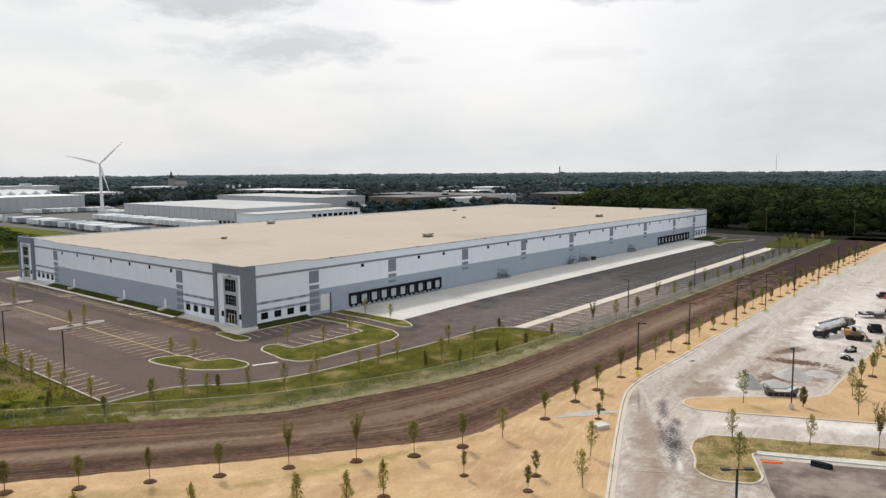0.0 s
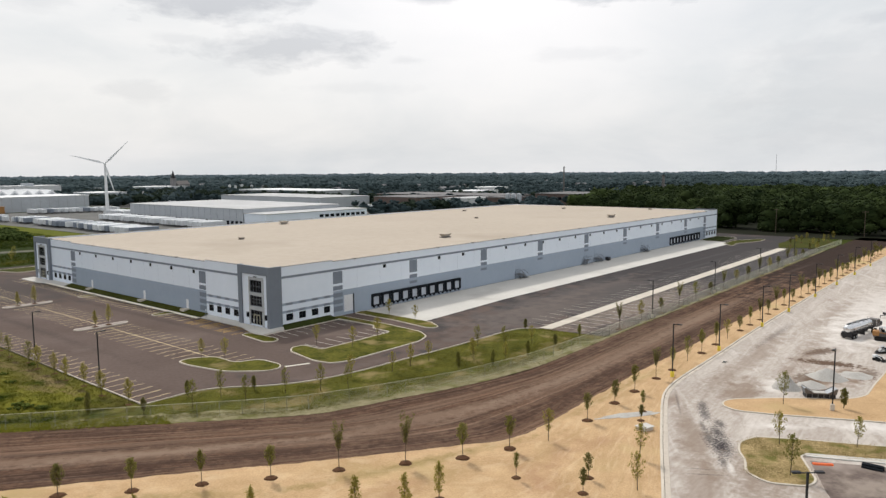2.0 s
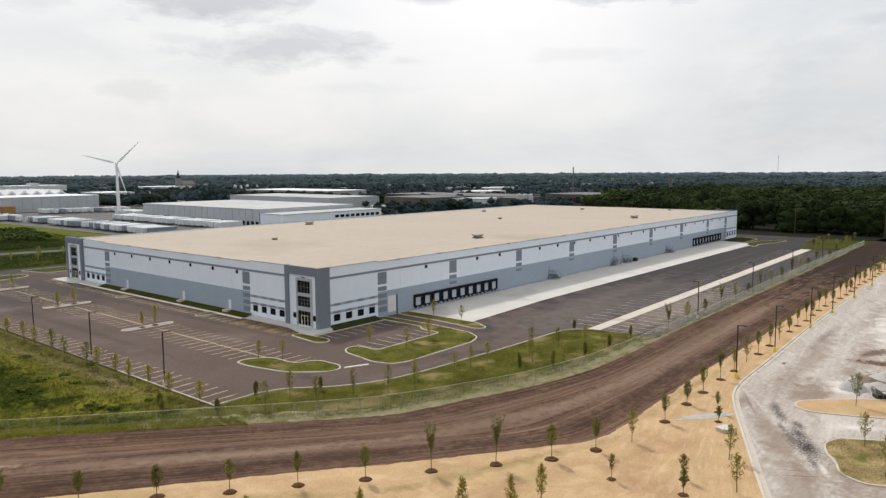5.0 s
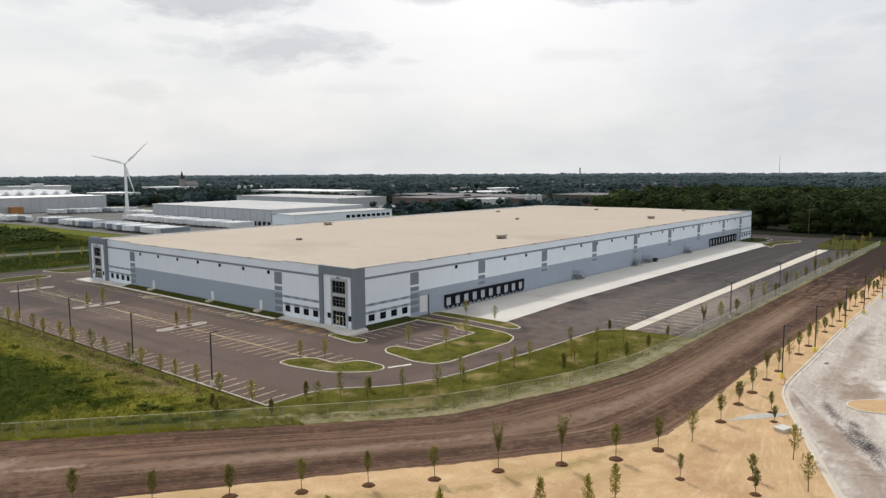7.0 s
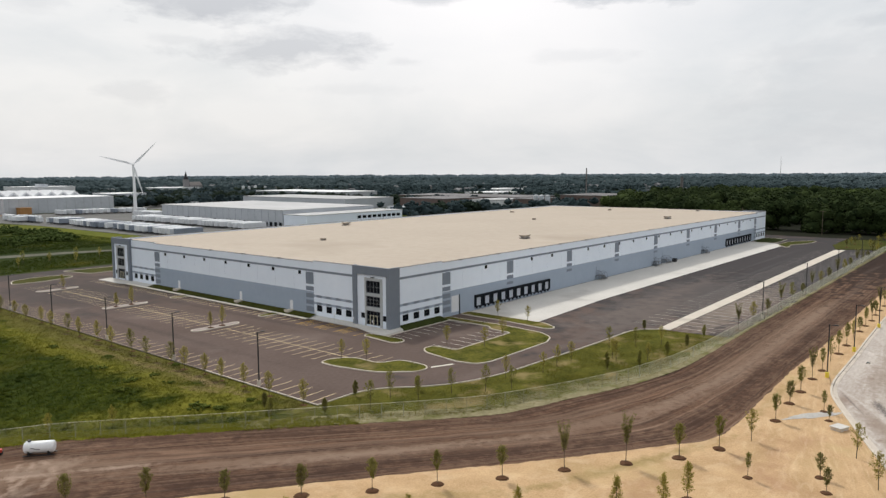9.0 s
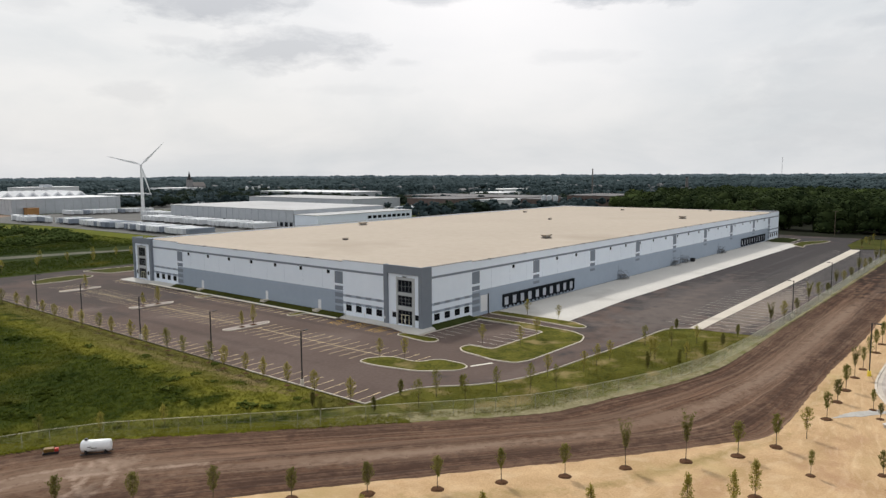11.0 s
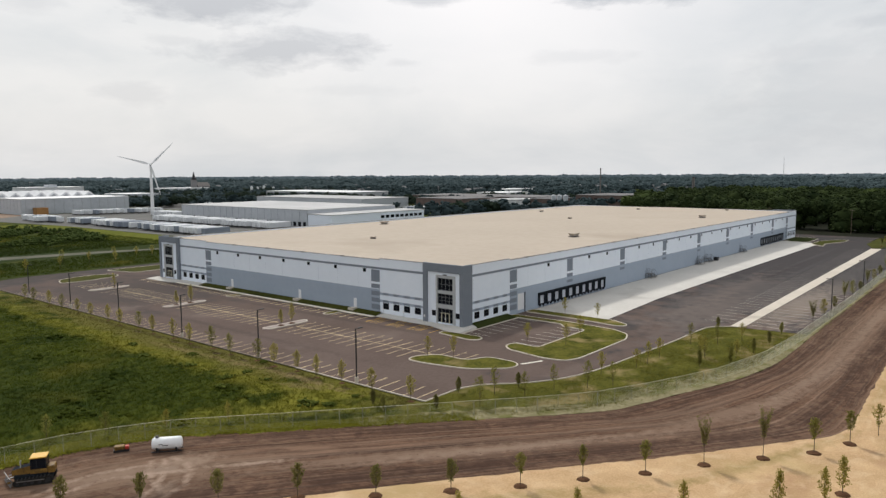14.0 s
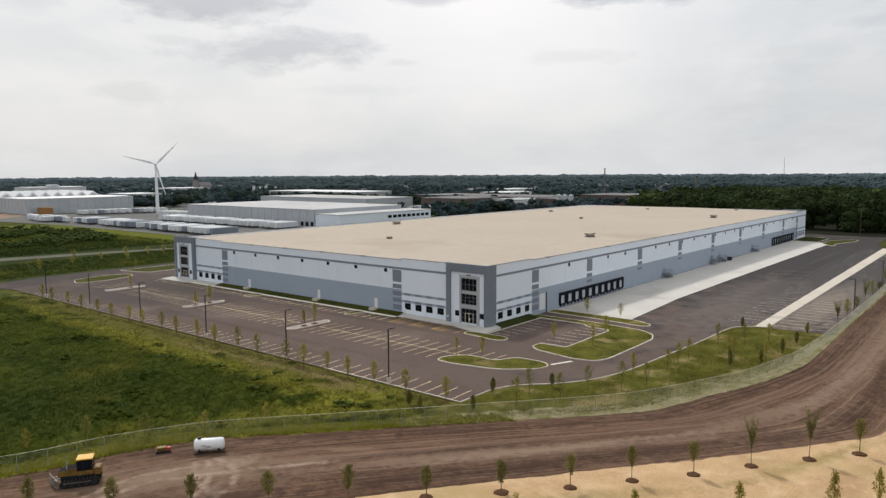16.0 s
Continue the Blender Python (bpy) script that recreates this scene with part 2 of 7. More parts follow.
wave_lines(M["dirt"], (0.042, 0.028, 0.022), 1.0, 0.7, (0.022, 1.9, 1))
wave_lines(M["dirt"], (0.245, 0.162, 0.115), 1.0, 0.6, (0.016, 1.35, 1))
M["asphalt"] = mat("asphalt", (0.086, 0.063, 0.054), (0.142, 0.107, 0.093), 0.88, 0.06, 1.6, 0.2, third=((0.165, 0.128, 0.110), 0.045, 0.58), blotch=0.6)
M["old_asphalt"] = mat("old_asphalt", (0.10, 0.078, 0.068), (0.19, 0.15, 0.13), 0.9, 0.10, 1.7, 0.2, third=((0.29, 0.24, 0.21), 0.10, 0.56))
M["dust"] = mat("stone_dust", (0.335, 0.286, 0.248), (0.535, 0.487, 0.44), 0.95, 0.14, 2.4, 0.35, third=((0.27, 0.215, 0.178), 0.16, 0.60), blotch=0.5, stretch=(0.3, 1, 1), sharp=0.2)
for turn_ in (26, 3):
    streaks(M["dust"], (0.30, 0.25, 0.212), turn_, (0.05, 0.45, 1), 0.5, turn_)
    streaks(M["dust"], (0.66, 0.62, 0.575), turn_ + 4, (0.045, 0.6, 1), 0.4, turn_ + 40)
stain_or_shade(M["dust"], [(32, -100, 12, 4.5, -10, 0.9), (16, -91, 12, 4.0, 10, 0.75), (40, -86, 26, 3.0, 2, 0.5), (-8, -93, 12, 2.5, 30, 0.55), (45, -93, 22, 2.5, 3, 0.5), (-20, -98, 14, 3, 28, 0.5)], (0.21, 0.15, 0.11), 0.6, 0.35)
stain_or_shade(M["dust"], [(-7.8, -96.2, 5.0, 1.7, 24, 1.0), (-6.0, -94.0, 4.0, 1.2, 28, 0.7), (-3.2, -94.0, 3.2, 1.2, 30, 0.85), (0.0, -93.2, 2.4, 1.0, 30, 0.75), (2.7, -90.2, 4.0, 1.0, 25, 0.75), (6.0, -88.7, 3.0, 0.9, 20, 0.7), (-2.3, -91.8, 3.2, 0.5, 28, 0.6), (-12.5, -98.0, 2.4, 0.8, 25, 0.7), (-17, -97.8, 3.4, 0.14, -58, 0.6), (-16, -96.6, 3.0, 0.12, -62, 0.5), (5, -85.5, 7, 0.25, 26, 0.5), (60, -84, 20, 1.2, 1, 0.35)], (0.052, 0.046, 0.048), 0.75, 3.2)
stain_or_shade(M["dust"], [(-12, -104, 10, 8, 0, 0.6), (-22, -106, 16, 4, 28, 0.6), (-4, -90.5, 14, 2.0, 28, 0.5), (20, -86, 18, 2.2, 4, 0.5), (90, -88, 40, 2.5, 0, 0.4), (70, -91, 30, 1.4, -3, 0.4), (130, -92, 40, 3, 2, 0.35)], (0.25, 0.195, 0.155), 0.7, 1.1)
stain_or_shade(M["dust"], [(42, -97.5, 6.5, 2.4, -80, 0.95), (50, -94.5, 6, 2.0, -20, 0.8), (29, -97, 6, 2.5, 10, 0.7), (38, -104, 5, 2, 0, 0.7)], (0.105, 0.064, 0.042), 0.45, 1.2)
stain_or_shade(M["dust"], [(75, -97, 26, 9, 0, 0.9), (12, -111, 12, 3.2, -64, 0.9), (4, -99.5, 6, 1.5, -58, 0.8), (-13.2, -99.0, 2.6, 0.5, 26, 0.7), (110, -94, 50, 8, 0, 0.6), (22, -94, 5, 2.6, 10, 0.8)], (0.66, 0.62, 0.58), 0.8, 0.3)
stain_or_shade(M["old_asphalt"], [(-9, -114, 4, 8, 20, 0.8)], (0.30, 0.25, 0.21), 0.7, 0.4)
stain_or_shade(M["asphalt"], [(178, -40, 178, 60, 0, 0.95), (266, 30, 30, 90, 0, 0.9)], (0.055, 0.051, 0.052), 0.35, 0.1)
stain_or_shade(M["asphalt"], [(90, -24, 70, 1.6, 2, 0.5), (140, -33, 80, 1.4, 1, 0.5), (70, -36, 40, 1.2, 3, 0.4), (180, -27, 50, 1.5, 0, 0.5), (55, -29, 26, 2.2, 6, 0.5)], (0.085, 0.079, 0.080), 0.8, 0.7)
stain_or_shade(M["asphalt"], [(110, -29, 90, 1.2, 1, 0.5), (60, -22, 30, 0.9, 5, 0.5), (-12, 40, 1.5, 60, 1, 0.35), (-34, 50, 1.8, 70, 0, 0.35)], (0.046, 0.039, 0.038), 0.8, 0.7)
stain_or_shade(M["asphalt"], [(-30, 158, 120, 22, 0, 0.9), (-22, 108, 36, 52, 0, 0.7)], (0.062, 0.054, 0.053), 0.6, 0.12)
stain_or_shade(M["asphalt"], [(70, -32, 60, 16, 2, 0.8)], (0.100, 0.088, 0.084), 0.5, 0.15)
stain_or_shade(M["asphalt"], [(70, -49, 54, 8, 1, 0.85)], (0.215, 0.177, 0.150), 0.7, 0.5)
stain_or_shade(M["asphalt"], [(46, -34, 40, 10, 4, 0.7)], (0.138, 0.114, 0.102), 0.7, 0.3)
stain_or_shade(M["asphalt"], [(28, -27, 9, 4, 10, 0.35), (-14, -34, 12, 2.5, -8, 0.4), (80, -28, 60, 4, 2, 0.3)], (0.17, 0.135, 0.118), 0.9, 0.3)
stain_or_shade(M["dirt"], [(45, -66, 62, 9, 0, 0.35), (-30, -58, 30, 8, -33, 0.2)], (0.150, 0.110, 0.082), 0.9, 0.5)
stain_or_shade(M["dirt"], [(-84, -17, 20, 7, -38, 0.75)], (0.185, 0.127, 0.090), 0.8, 0.5)
stain_or_shade(M["dirt"], [(-60, -38, 26, 2.4, -40, 0.9), (-22, -61.5, 26, 2.6, -19, 0.9), (25, -66.5, 34, 2.3, -1, 0.8), (70, -65.5, 40, 2.6, 1, 0.7)], (0.180, 0.122, 0.088), 0.7, 0.6)
stain_or_shade(M["dirt"], [(-78, -18, 4.5, 2.6, -40, 0.95), (-86, -15, 9, 1.6, -20, 0.6), (-50, -46, 26, 1.6, -36, 0.7), (0, -66, 30, 2.0, -6, 0.6), (60, -66, 50, 1.8, 1, 0.5)], (0.235, 0.168, 0.125), 0.8, 0.8)
# cloud shade over the road's far end, put into the dirt's colour
stain_or_shade(M["dirt"], [(235, -64, 140, 17, 0, 0.9)], (0.032, 0.023, 0.020), 0.3, 0.3)
stain_or_shade(M["dirt"], [(118, -66, 40, 2.2, 3, 0.5), (165, -62, 30, 1.2, -2, 0.4)], (0.105, 0.078, 0.064), 0.9, 0.7)
stain_or_shade(M["dirt"], [(-81.3, -18.2, 3.2, 1.5, -55, 0.8), (-84, -23, 3, 2, 20, 0.6)], (0.23, 0.17, 0.13), 0.7, 0.9)
stain_or_shade(M["dirt"], [(-81.4, -15.4, 1.8, 0.62, -124, 0.85), (-82.9, -18.2, 2.2, 0.62, -114, 0.85), (-84.2, -22.0, 2.8, 0.62, -106, 0.85), (-78.8, -16.5, 1.4, 0.62, -82, 0.85), (-78.9, -19.1, 1.9, 0.62, -103, 0.85), (-80.7, -22.1, 2.5, 0.62, -132, 0.85), (-84.2, -24.3, 2.9, 0.62, -163, 0.85), (-80.2, -16.4, 2.1, 0.62, -112, 0.85), (-82.6, -19.8, 3.0, 0.62, -133, 0.85), (-86.1, -22.5, 2.6, 0.62, -155, 0.85), (-90.6, -13.4, 3.6, 0.62, 7, 0.85), (-84.6, -14.3, 4.1, 0.7, -22, 0.85), (-91.2, -15.5, 5.9, 0.7, -4, 0.85), (-82.3, -18.5, 6.2, 0.7, -33, 0.85), (-74.0, -24.4, 6.4, 0.7, -38, 0.85)], (0.310, 0.230, 0.178), 0.9, 1.1)
M["concrete"] = mat("concrete", (0.48, 0.462, 0.43), (0.60, 0.577, 0.535), 0.85, 0.08, 1.5, 0.1, third=((0.42, 0.40, 0.37), 0.05, 0.6))
M["kerb"] = mat("kerb_concrete", (0.46, 0.41, 0.345), (0.62, 0.56, 0.48), 0.85, 0.3, 3.0, 0.1, third=((0.36, 0.305, 0.245), 0.25, 0.6))
M["gutter"] = mat("gutter_concrete", (0.44, 0.385, 0.325), (0.58, 0.52, 0.45), 0.88, 0.2, 2.0, 0.1, third=((0.32, 0.265, 0.215), 0.3, 0.60))
M["mud"] = mat("dried_mud", (0.16, 0.11, 0.08), (0.34, 0.26, 0.20), 0.95, 0.12, 1.0, 0.7)
M["gravel"] = mat("crushed_stone", (0.31, 0.295, 0.270), (0.50, 0.48, 0.45), 0.95, 0.5, 5.0, 0.7)
M["line_white"] = mat("line_paint", (0.58, 0.55, 0.48), (0.74, 0.71, 0.63), 0.8, 0.5, 5.0, 0.0)
M["line_yellow"] = mat("yellow_line_paint", (0.52, 0.31, 0.06), (0.68, 0.43, 0.10), 0.8, 0.5, 5.0, 0.0)
M["line_cream"] = mat("cream_line_paint", (0.68, 0.53, 0.29), (0.84, 0.70, 0.44), 0.8, 0.5, 5.0, 0.0)
M["white_wall"] = mat("white_wall_paint", (0.75, 0.815, 0.895), (0.81, 0.87, 0.945), 0.75, 0.08, 0.6, 0.0)
M["grey_wall"] = mat("grey_wall_paint", (0.325, 0.385, 0.465), (0.365, 0.425, 0.505), 0.75, 0.08, 0.6, 0.0)
M["band"] = mat("dark_grey_band", (0.19, 0.22, 0.265), (0.225, 0.255, 0.30), 0.75, 0.1, 0.8, 0.0)
M["tower"] = mat("tower_grey_paint", (0.175, 0.20, 0.235), (0.205, 0.23, 0.265), 0.75, 0.1, 0.8, 0.0)
M["roof"] = mat("tan_roof_membrane", (0.405, 0.348, 0.285), (0.47, 0.408, 0.34), 0.85, 0.02, 0.5, 0.05, third=((0.38, 0.325, 0.262), 0.018, 0.58))
M["glass"] = mat("dark_glass", (0.004, 0.006, 0.010), (0.009, 0.012, 0.018), 0.2, 0.3, 2.0, 0.0, spec=0.18)
M["black"] = mat("black_rubber", (0.012, 0.014, 0.017), (0.028, 0.032, 0.038), 0.9, 1.0, 6.0, 0.0)
M["cap"] = mat("parapet_cap_metal", (0.12, 0.11, 0.105), (0.17, 0.155, 0.145), 0.5, 0.3, 3.0, 0.0, metal=0.4)
M["steel"] = mat("galvanised_steel", (0.30, 0.32, 0.33), (0.45, 0.46, 0.47), 0.5, 1.0, 6.0, 0.0, metal=0.6)
M["dark_steel"] = mat("dark_bronze_steel", (0.018, 0.018, 0.020), (0.034, 0.034, 0.036), 0.55, 1.0, 6.0, 0.0, metal=0.2)
M["wire"] = mat("chain_link_wire", (0.36, 0.37, 0.27), (0.48, 0.48, 0.36), 0.6, 1.0, 6.0, 0.0)
M["white_metal"] = mat("white_metal", (0.70, 0.71, 0.72), (0.80, 0.81, 0.82), 0.4, 0.4, 3.0, 0.0)
M["far_white"] = mat("pale_metal_roofing", (0.56, 0.57, 0.58), (0.70, 0.71, 0.72), 0.6, 0.03, 0.2, 0.0)
M["far_grey"] = mat("grey_metal_cladding", (0.33, 0.345, 0.365), (0.42, 0.435, 0.455), 0.7, 0.03, 0.3, 0.0)
M["far_brick"] = mat("red_brown_brick", (0.105, 0.078, 0.070), (0.165, 0.125, 0.112), 0.85, 0.05, 0.4, 0.0)
M["yellow"] = mat("machine_yellow", (0.55, 0.30, 0.03), (0.70, 0.42, 0.06), 0.45, 0.8, 4.0, 0.0)
M["dark_yellow"] = mat("dirty_machine_yellow", (0.070, 0.040, 0.012), (0.27, 0.150, 0.028), 0.6, 1.5, 6.0, 0.0)
M["red"] = mat("machine_red", (0.35, 0.03, 0.02), (0.48, 0.06, 0.04), 0.45, 0.8, 4.0, 0.0)
M["orange"] = mat("safety_orange", (0.70, 0.11, 0.03), (0.80, 0.18, 0.06), 0.6, 0.8, 4.0, 0.0)
M["blue"] = mat("faded_blue", (0.05, 0.10, 0.22), (0.08, 0.15, 0.30), 0.5, 0.8, 4.0, 0.0)
M["chrome"] = mat("polished_aluminium", (0.62, 0.63, 0.64), (0.74, 0.75, 0.76), 0.25, 0.6, 4.0, 0.0, metal=0.85)
M["tyre"] = mat("tyre_rubber", (0.016, 0.016, 0.016), (0.035, 0.033, 0.030), 0.95, 2.0, 9.0, 0.0)
M["dry_grass"] = mat("dry_grass", (0.030, 0.036, 0.008), (0.078, 0.078, 0.018), 0.95, 0.12, 1.0, 0.5, third=((0.085, 0.075, 0.024), 0.07, 0.60))
M["thin_grass"] = mat("thin_grass", (0.20, 0.145, 0.062), (0.40, 0.30, 0.155), 0.95, 0.5, 4.0, 0.8, third=((0.135, 0.125, 0.036), 0.3, 0.52), blotch=0.4, sharp=0.14)
M["blanket"] = mat("erosion_blanket", (0.150, 0.138, 0.066), (0.32, 0.280, 0.175), 0.95, 0.35, 1.6, 0.6, third=((0.135, 0.135, 0.045), 0.25, 0.52), blotch=0.5, sharp=0.18)
# grass with the building's shade put into its colour
M["groundcover"] = mat("dark_groundcover", (0.020, 0.028, 0.008), (0.050, 0.060, 0.016), 0.95, 0.2, 2.0, 0.5)
M["litter"] = mat("leaf_litter", (0.009, 0.011, 0.007), (0.024, 0.025, 0.016), 0.95, 0.06, 0.6, 0.5)
M["clod"] = mat("dirt_clods", (0.050, 0.027, 0.018), (0.135, 0.082, 0.055), 0.95, 0.4, 2.5, 0.0, rand=0.3)
M["rail_steel"] = mat("dull_rail_steel", (0.13, 0.135, 0.14), (0.22, 0.225, 0.23), 0.55, 1.0, 6.0, 0.0, metal=0.3)
# lifted above the other kerbs: sunlight is painted into this strip's colour
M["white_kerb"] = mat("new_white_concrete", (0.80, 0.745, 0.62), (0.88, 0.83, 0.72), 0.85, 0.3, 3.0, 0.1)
M["lamp_yellow"] = mat("lemon_yellow_paint", (0.66, 0.50, 0.05), (0.80, 0.64, 0.09), 0.7, 0.8, 4.0, 0.0)
M["island_paving"] = mat("pale_island_paving", (0.27, 0.235, 0.212), (0.38, 0.335, 0.305), 0.9, 0.4, 3.0, 0.1)
M["bark"] = mat("young_bark", (0.07, 0.055, 0.04), (0.15, 0.12, 0.09), 0.95, 2.0, 14.0, 0.2)
M["mulch"] = mat("bark_mulch", (0.060, 0.030, 0.017), (0.135, 0.074, 0.043), 0.98, 1.5, 9.0, 0.8)
M["leaf_dark"] = mat("dark_green_leaves", (0.120, 0.118, 0.038), (0.215, 0.195, 0.068), 0.85, 1.2, 6.0, 0.0, rand=0.3)
M["leaf"] = mat("green_leaves", (0.140, 0.138, 0.034), (0.250, 0.235, 0.068), 0.85, 1.2, 6.0, 0.0, rand=0.3)
M["leaf_yellow"] = mat("yellow_green_leaves", (0.22, 0.195, 0.042), (0.36, 0.310, 0.080), 0.85, 1.2, 6.0, 0.0, rand=0.25)
M["woods"] = mat("forest_leaves", (0.011, 0.019, 0.007), (0.033, 0.046, 0.015), 0.9, 0.05, 0.3, 0.0, rand=0.12, third=((0.046, 0.064, 0.019), 0.016, 0.54), blotch=0.65, sharp=0.13)
# haze is painted into these leaves: bluer and paler with distance
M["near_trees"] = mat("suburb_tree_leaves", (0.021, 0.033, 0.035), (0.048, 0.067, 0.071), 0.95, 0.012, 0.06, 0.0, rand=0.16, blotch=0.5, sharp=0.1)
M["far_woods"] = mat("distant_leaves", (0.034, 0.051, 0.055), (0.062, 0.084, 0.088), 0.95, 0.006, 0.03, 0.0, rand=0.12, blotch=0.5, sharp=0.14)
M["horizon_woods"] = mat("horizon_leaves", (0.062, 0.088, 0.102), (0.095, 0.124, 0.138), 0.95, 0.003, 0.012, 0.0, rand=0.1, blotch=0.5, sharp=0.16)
M["fence_post"] = mat("dull_fence_steel", (0.24, 0.24, 0.20), (0.33, 0.33, 0.28), 0.6, 1.0, 6.0, 0.0)
# white doors greyed and blued: the wall's shade is put into the paint
M["dock_leaf"] = mat("dock_leaf_paint", (0.46, 0.50, 0.56), (0.56, 0.60, 0.66), 0.5, 0.4, 3.0, 0.0)
M["orange_steel"] = mat("faded_orange_steel", (0.30, 0.15, 0.05), (0.42, 0.22, 0.08), 0.6, 0.2, 1.0, 0.0)
M["trailer_white"] = mat("trailer_paint", (0.50, 0.52, 0.54), (0.64, 0.66, 0.68), 0.55, 0.05, 0.6, 0.0, rand=0.12)
M["far_pale_roof"] = mat("pale_grey_roof", (0.40, 0.40, 0.40), (0.54, 0.54, 0.54), 0.8, 0.02, 0.12, 0.0)
M["far_dark_roof"] = mat("weathered_grey_roof", (0.13, 0.125, 0.125), (0.24, 0.235, 0.235), 0.85, 0.03, 0.15, 0.0)
M["rail"] = mat("pale_fence_rail", (0.50, 0.48, 0.36), (0.62, 0.60, 0.46), 0.6, 1.0, 6.0, 0.0)
M["surround"] = mat("pale_grey_surround", (0.40, 0.415, 0.42), (0.47, 0.485, 0.49), 0.7, 0.2, 1.0, 0.0)
M["pad_concrete"] = mat("pad_concrete", (0.50, 0.452, 0.385), (0.61, 0.555, 0.475), 0.88, 0.08, 1.5, 0.1, third=((0.43, 0.39, 0.33), 0.08, 0.6), rand=0.06)
M["old_kerb"] = mat("weathered_kerb", (0.155, 0.135, 0.10), (0.26, 0.23, 0.175), 0.9, 0.3, 3.0, 0.1)
M["meadow_tuft"] = mat("meadow_blades", (0.027, 0.044, 0.006), (0.092, 0.108, 0.013), 0.95, 0.10, 0.9, 0.0, third=((0.128, 0.120, 0.017), 0.045, 0.56), blotch=0.55, sharp=0.14, rand=0.2)
# dark green patches, a yellowed ridge and an olive strip beside the car park
for m in (M["meadow"], M["meadow_tuft"]):
    stain_or_shade(m, [(-10, 235, 160, 100, 0, 0.9), (-88, 22, 26, 17, -35, 0.7), (-108, 40, 24, 30, 0, 0.75), (-68, 20, 8, 16, 10, 0.4)], (0.013, 0.025, 0.004), 1.0, 0.10)
    stain_or_shade(m, [(-45.5, 45, 9.5, 112, 0, 0.85)], (0.140, 0.126, 0.032), 0.4, 0.16)
    stain_or_shade(m, [(-55.0, 45, 4.4, 100, 0, 0.8), (-52, -12, 12, 12, 30, 0.85), (-62, -12, 16, 6, -42, 0.8), (-78, -3, 14, 5, -30, 0.6)], (0.170, 0.162, 0.024), 0.8, 0.2)
    stain_or_shade(m, [(-47.2, 45, 1.6, 100, 0, 0.45)], (0.052, 0.044, 0.020), 0.9, 0.5)
    stain_or_shade(m, [(-48.6, -2, 1.7, 14, 0, 0.75), (-49.5, 14, 1.6, 9, 6, 0.6), (-50.5, 30, 1.5, 16, 4, 0.45), (-51.5, -6, 2.2, 6, 20, 0.5)], (0.230, 0.172, 0.088), 0.8, 0.7)
    # bare soil at the foot of the row of young trees
    stain_or_shade(m, [(-47.6 - 0.3 * (k % 2), yy, 0.9, 1.5, 0, 0.65) for k, yy in enumerate((-11.6, -3.9, 1.4, 6.9, 14.8, 23.1, 30, 37, 44, 52))], (0.085, 0.058, 0.040), 0.6, 0.9)
M["fence_grass"] = mat("fence_grass", (0.135, 0.142, 0.016), (0.235, 0.225, 0.036), 0.95, 0.2, 1.8, 0.6, rand=0.12)
M["fence_blades"] = mat("fence_blades", (0.150, 0.158, 0.018), (0.27, 0.255, 0.040), 0.95, 0.2, 1.8, 0.0, rand=0.15)
M["dry_blades"] = mat("dry_blades", (0.13, 0.115, 0.035), (0.34, 0.25, 0.12), 0.95, 0.3, 2.5, 0.0, rand=0.2)
M["lawn_blades"] = mat("lawn_blades", (0.072, 0.072, 0.011), (0.190, 0.168, 0.034), 0.95, 0.2, 1.8, 0.0, rand=0.2)
M["field_strip"] = mat("yellow_green_field", (0.065, 0.080, 0.009), (0.125, 0.132, 0.016), 0.95, 0.03, 0.4, 0.3)
M["hardstand"] = mat("grey_hardstand", (0.105, 0.105, 0.10), (0.18, 0.178, 0.17), 0.9, 0.05, 0.5, 0.1)
M["worn_track"] = mat("worn_field_track", (0.085, 0.085, 0.065), (0.165, 0.160, 0.130), 0.95, 0.08, 0.7, 0.3)
M["far_roof"] = mat("grey_far_roof", (0.30, 0.305, 0.31), (0.42, 0.42, 0.42), 0.75, 0.02, 0.15, 0.0)
M["mullion"] = mat("grey_mullion_metal", (0.20, 0.215, 0.225), (0.28, 0.295, 0.305), 0.5, 1.0, 5.0, 0.0, metal=0.3)
M["door_cream"] = mat("cream_door_metal", (0.60, 0.56, 0.40), (0.72, 0.68, 0.50), 0.5, 1.0, 5.0, 0.0)
M["factory_leaves"] = mat("factory_tree_leaves", (0.011, 0.019, 0.013), (0.030, 0.042, 0.028), 0.9, 0.05, 0.6, 0.0, rand=0.2)
M["far_clad"] = mat("pale_far_cladding", (0.40, 0.425, 0.455), (0.50, 0.525, 0.555), 0.7, 0.05, 0.4, 0.0)
M["weed"] = mat("weed_leaves", (0.040, 0.055, 0.010), (0.090, 0.105, 0.022), 0.9, 0.4, 3.0, 0.0, rand=0.25)
M["shrub"] = mat("shrub_leaves", (0.024, 0.040, 0.010), (0.060, 0.080, 0.020), 0.9, 0.1, 0.8, 0.0, rand=0.25)
M["grass_blades"] = mat("grass_blades", (0.070, 0.095, 0.016), (0.17, 0.19, 0.04), 0.9, 0.06, 0.9, 0.0, rand=0.25, third=((0.22, 0.19, 0.06), 0.035, 0.56))


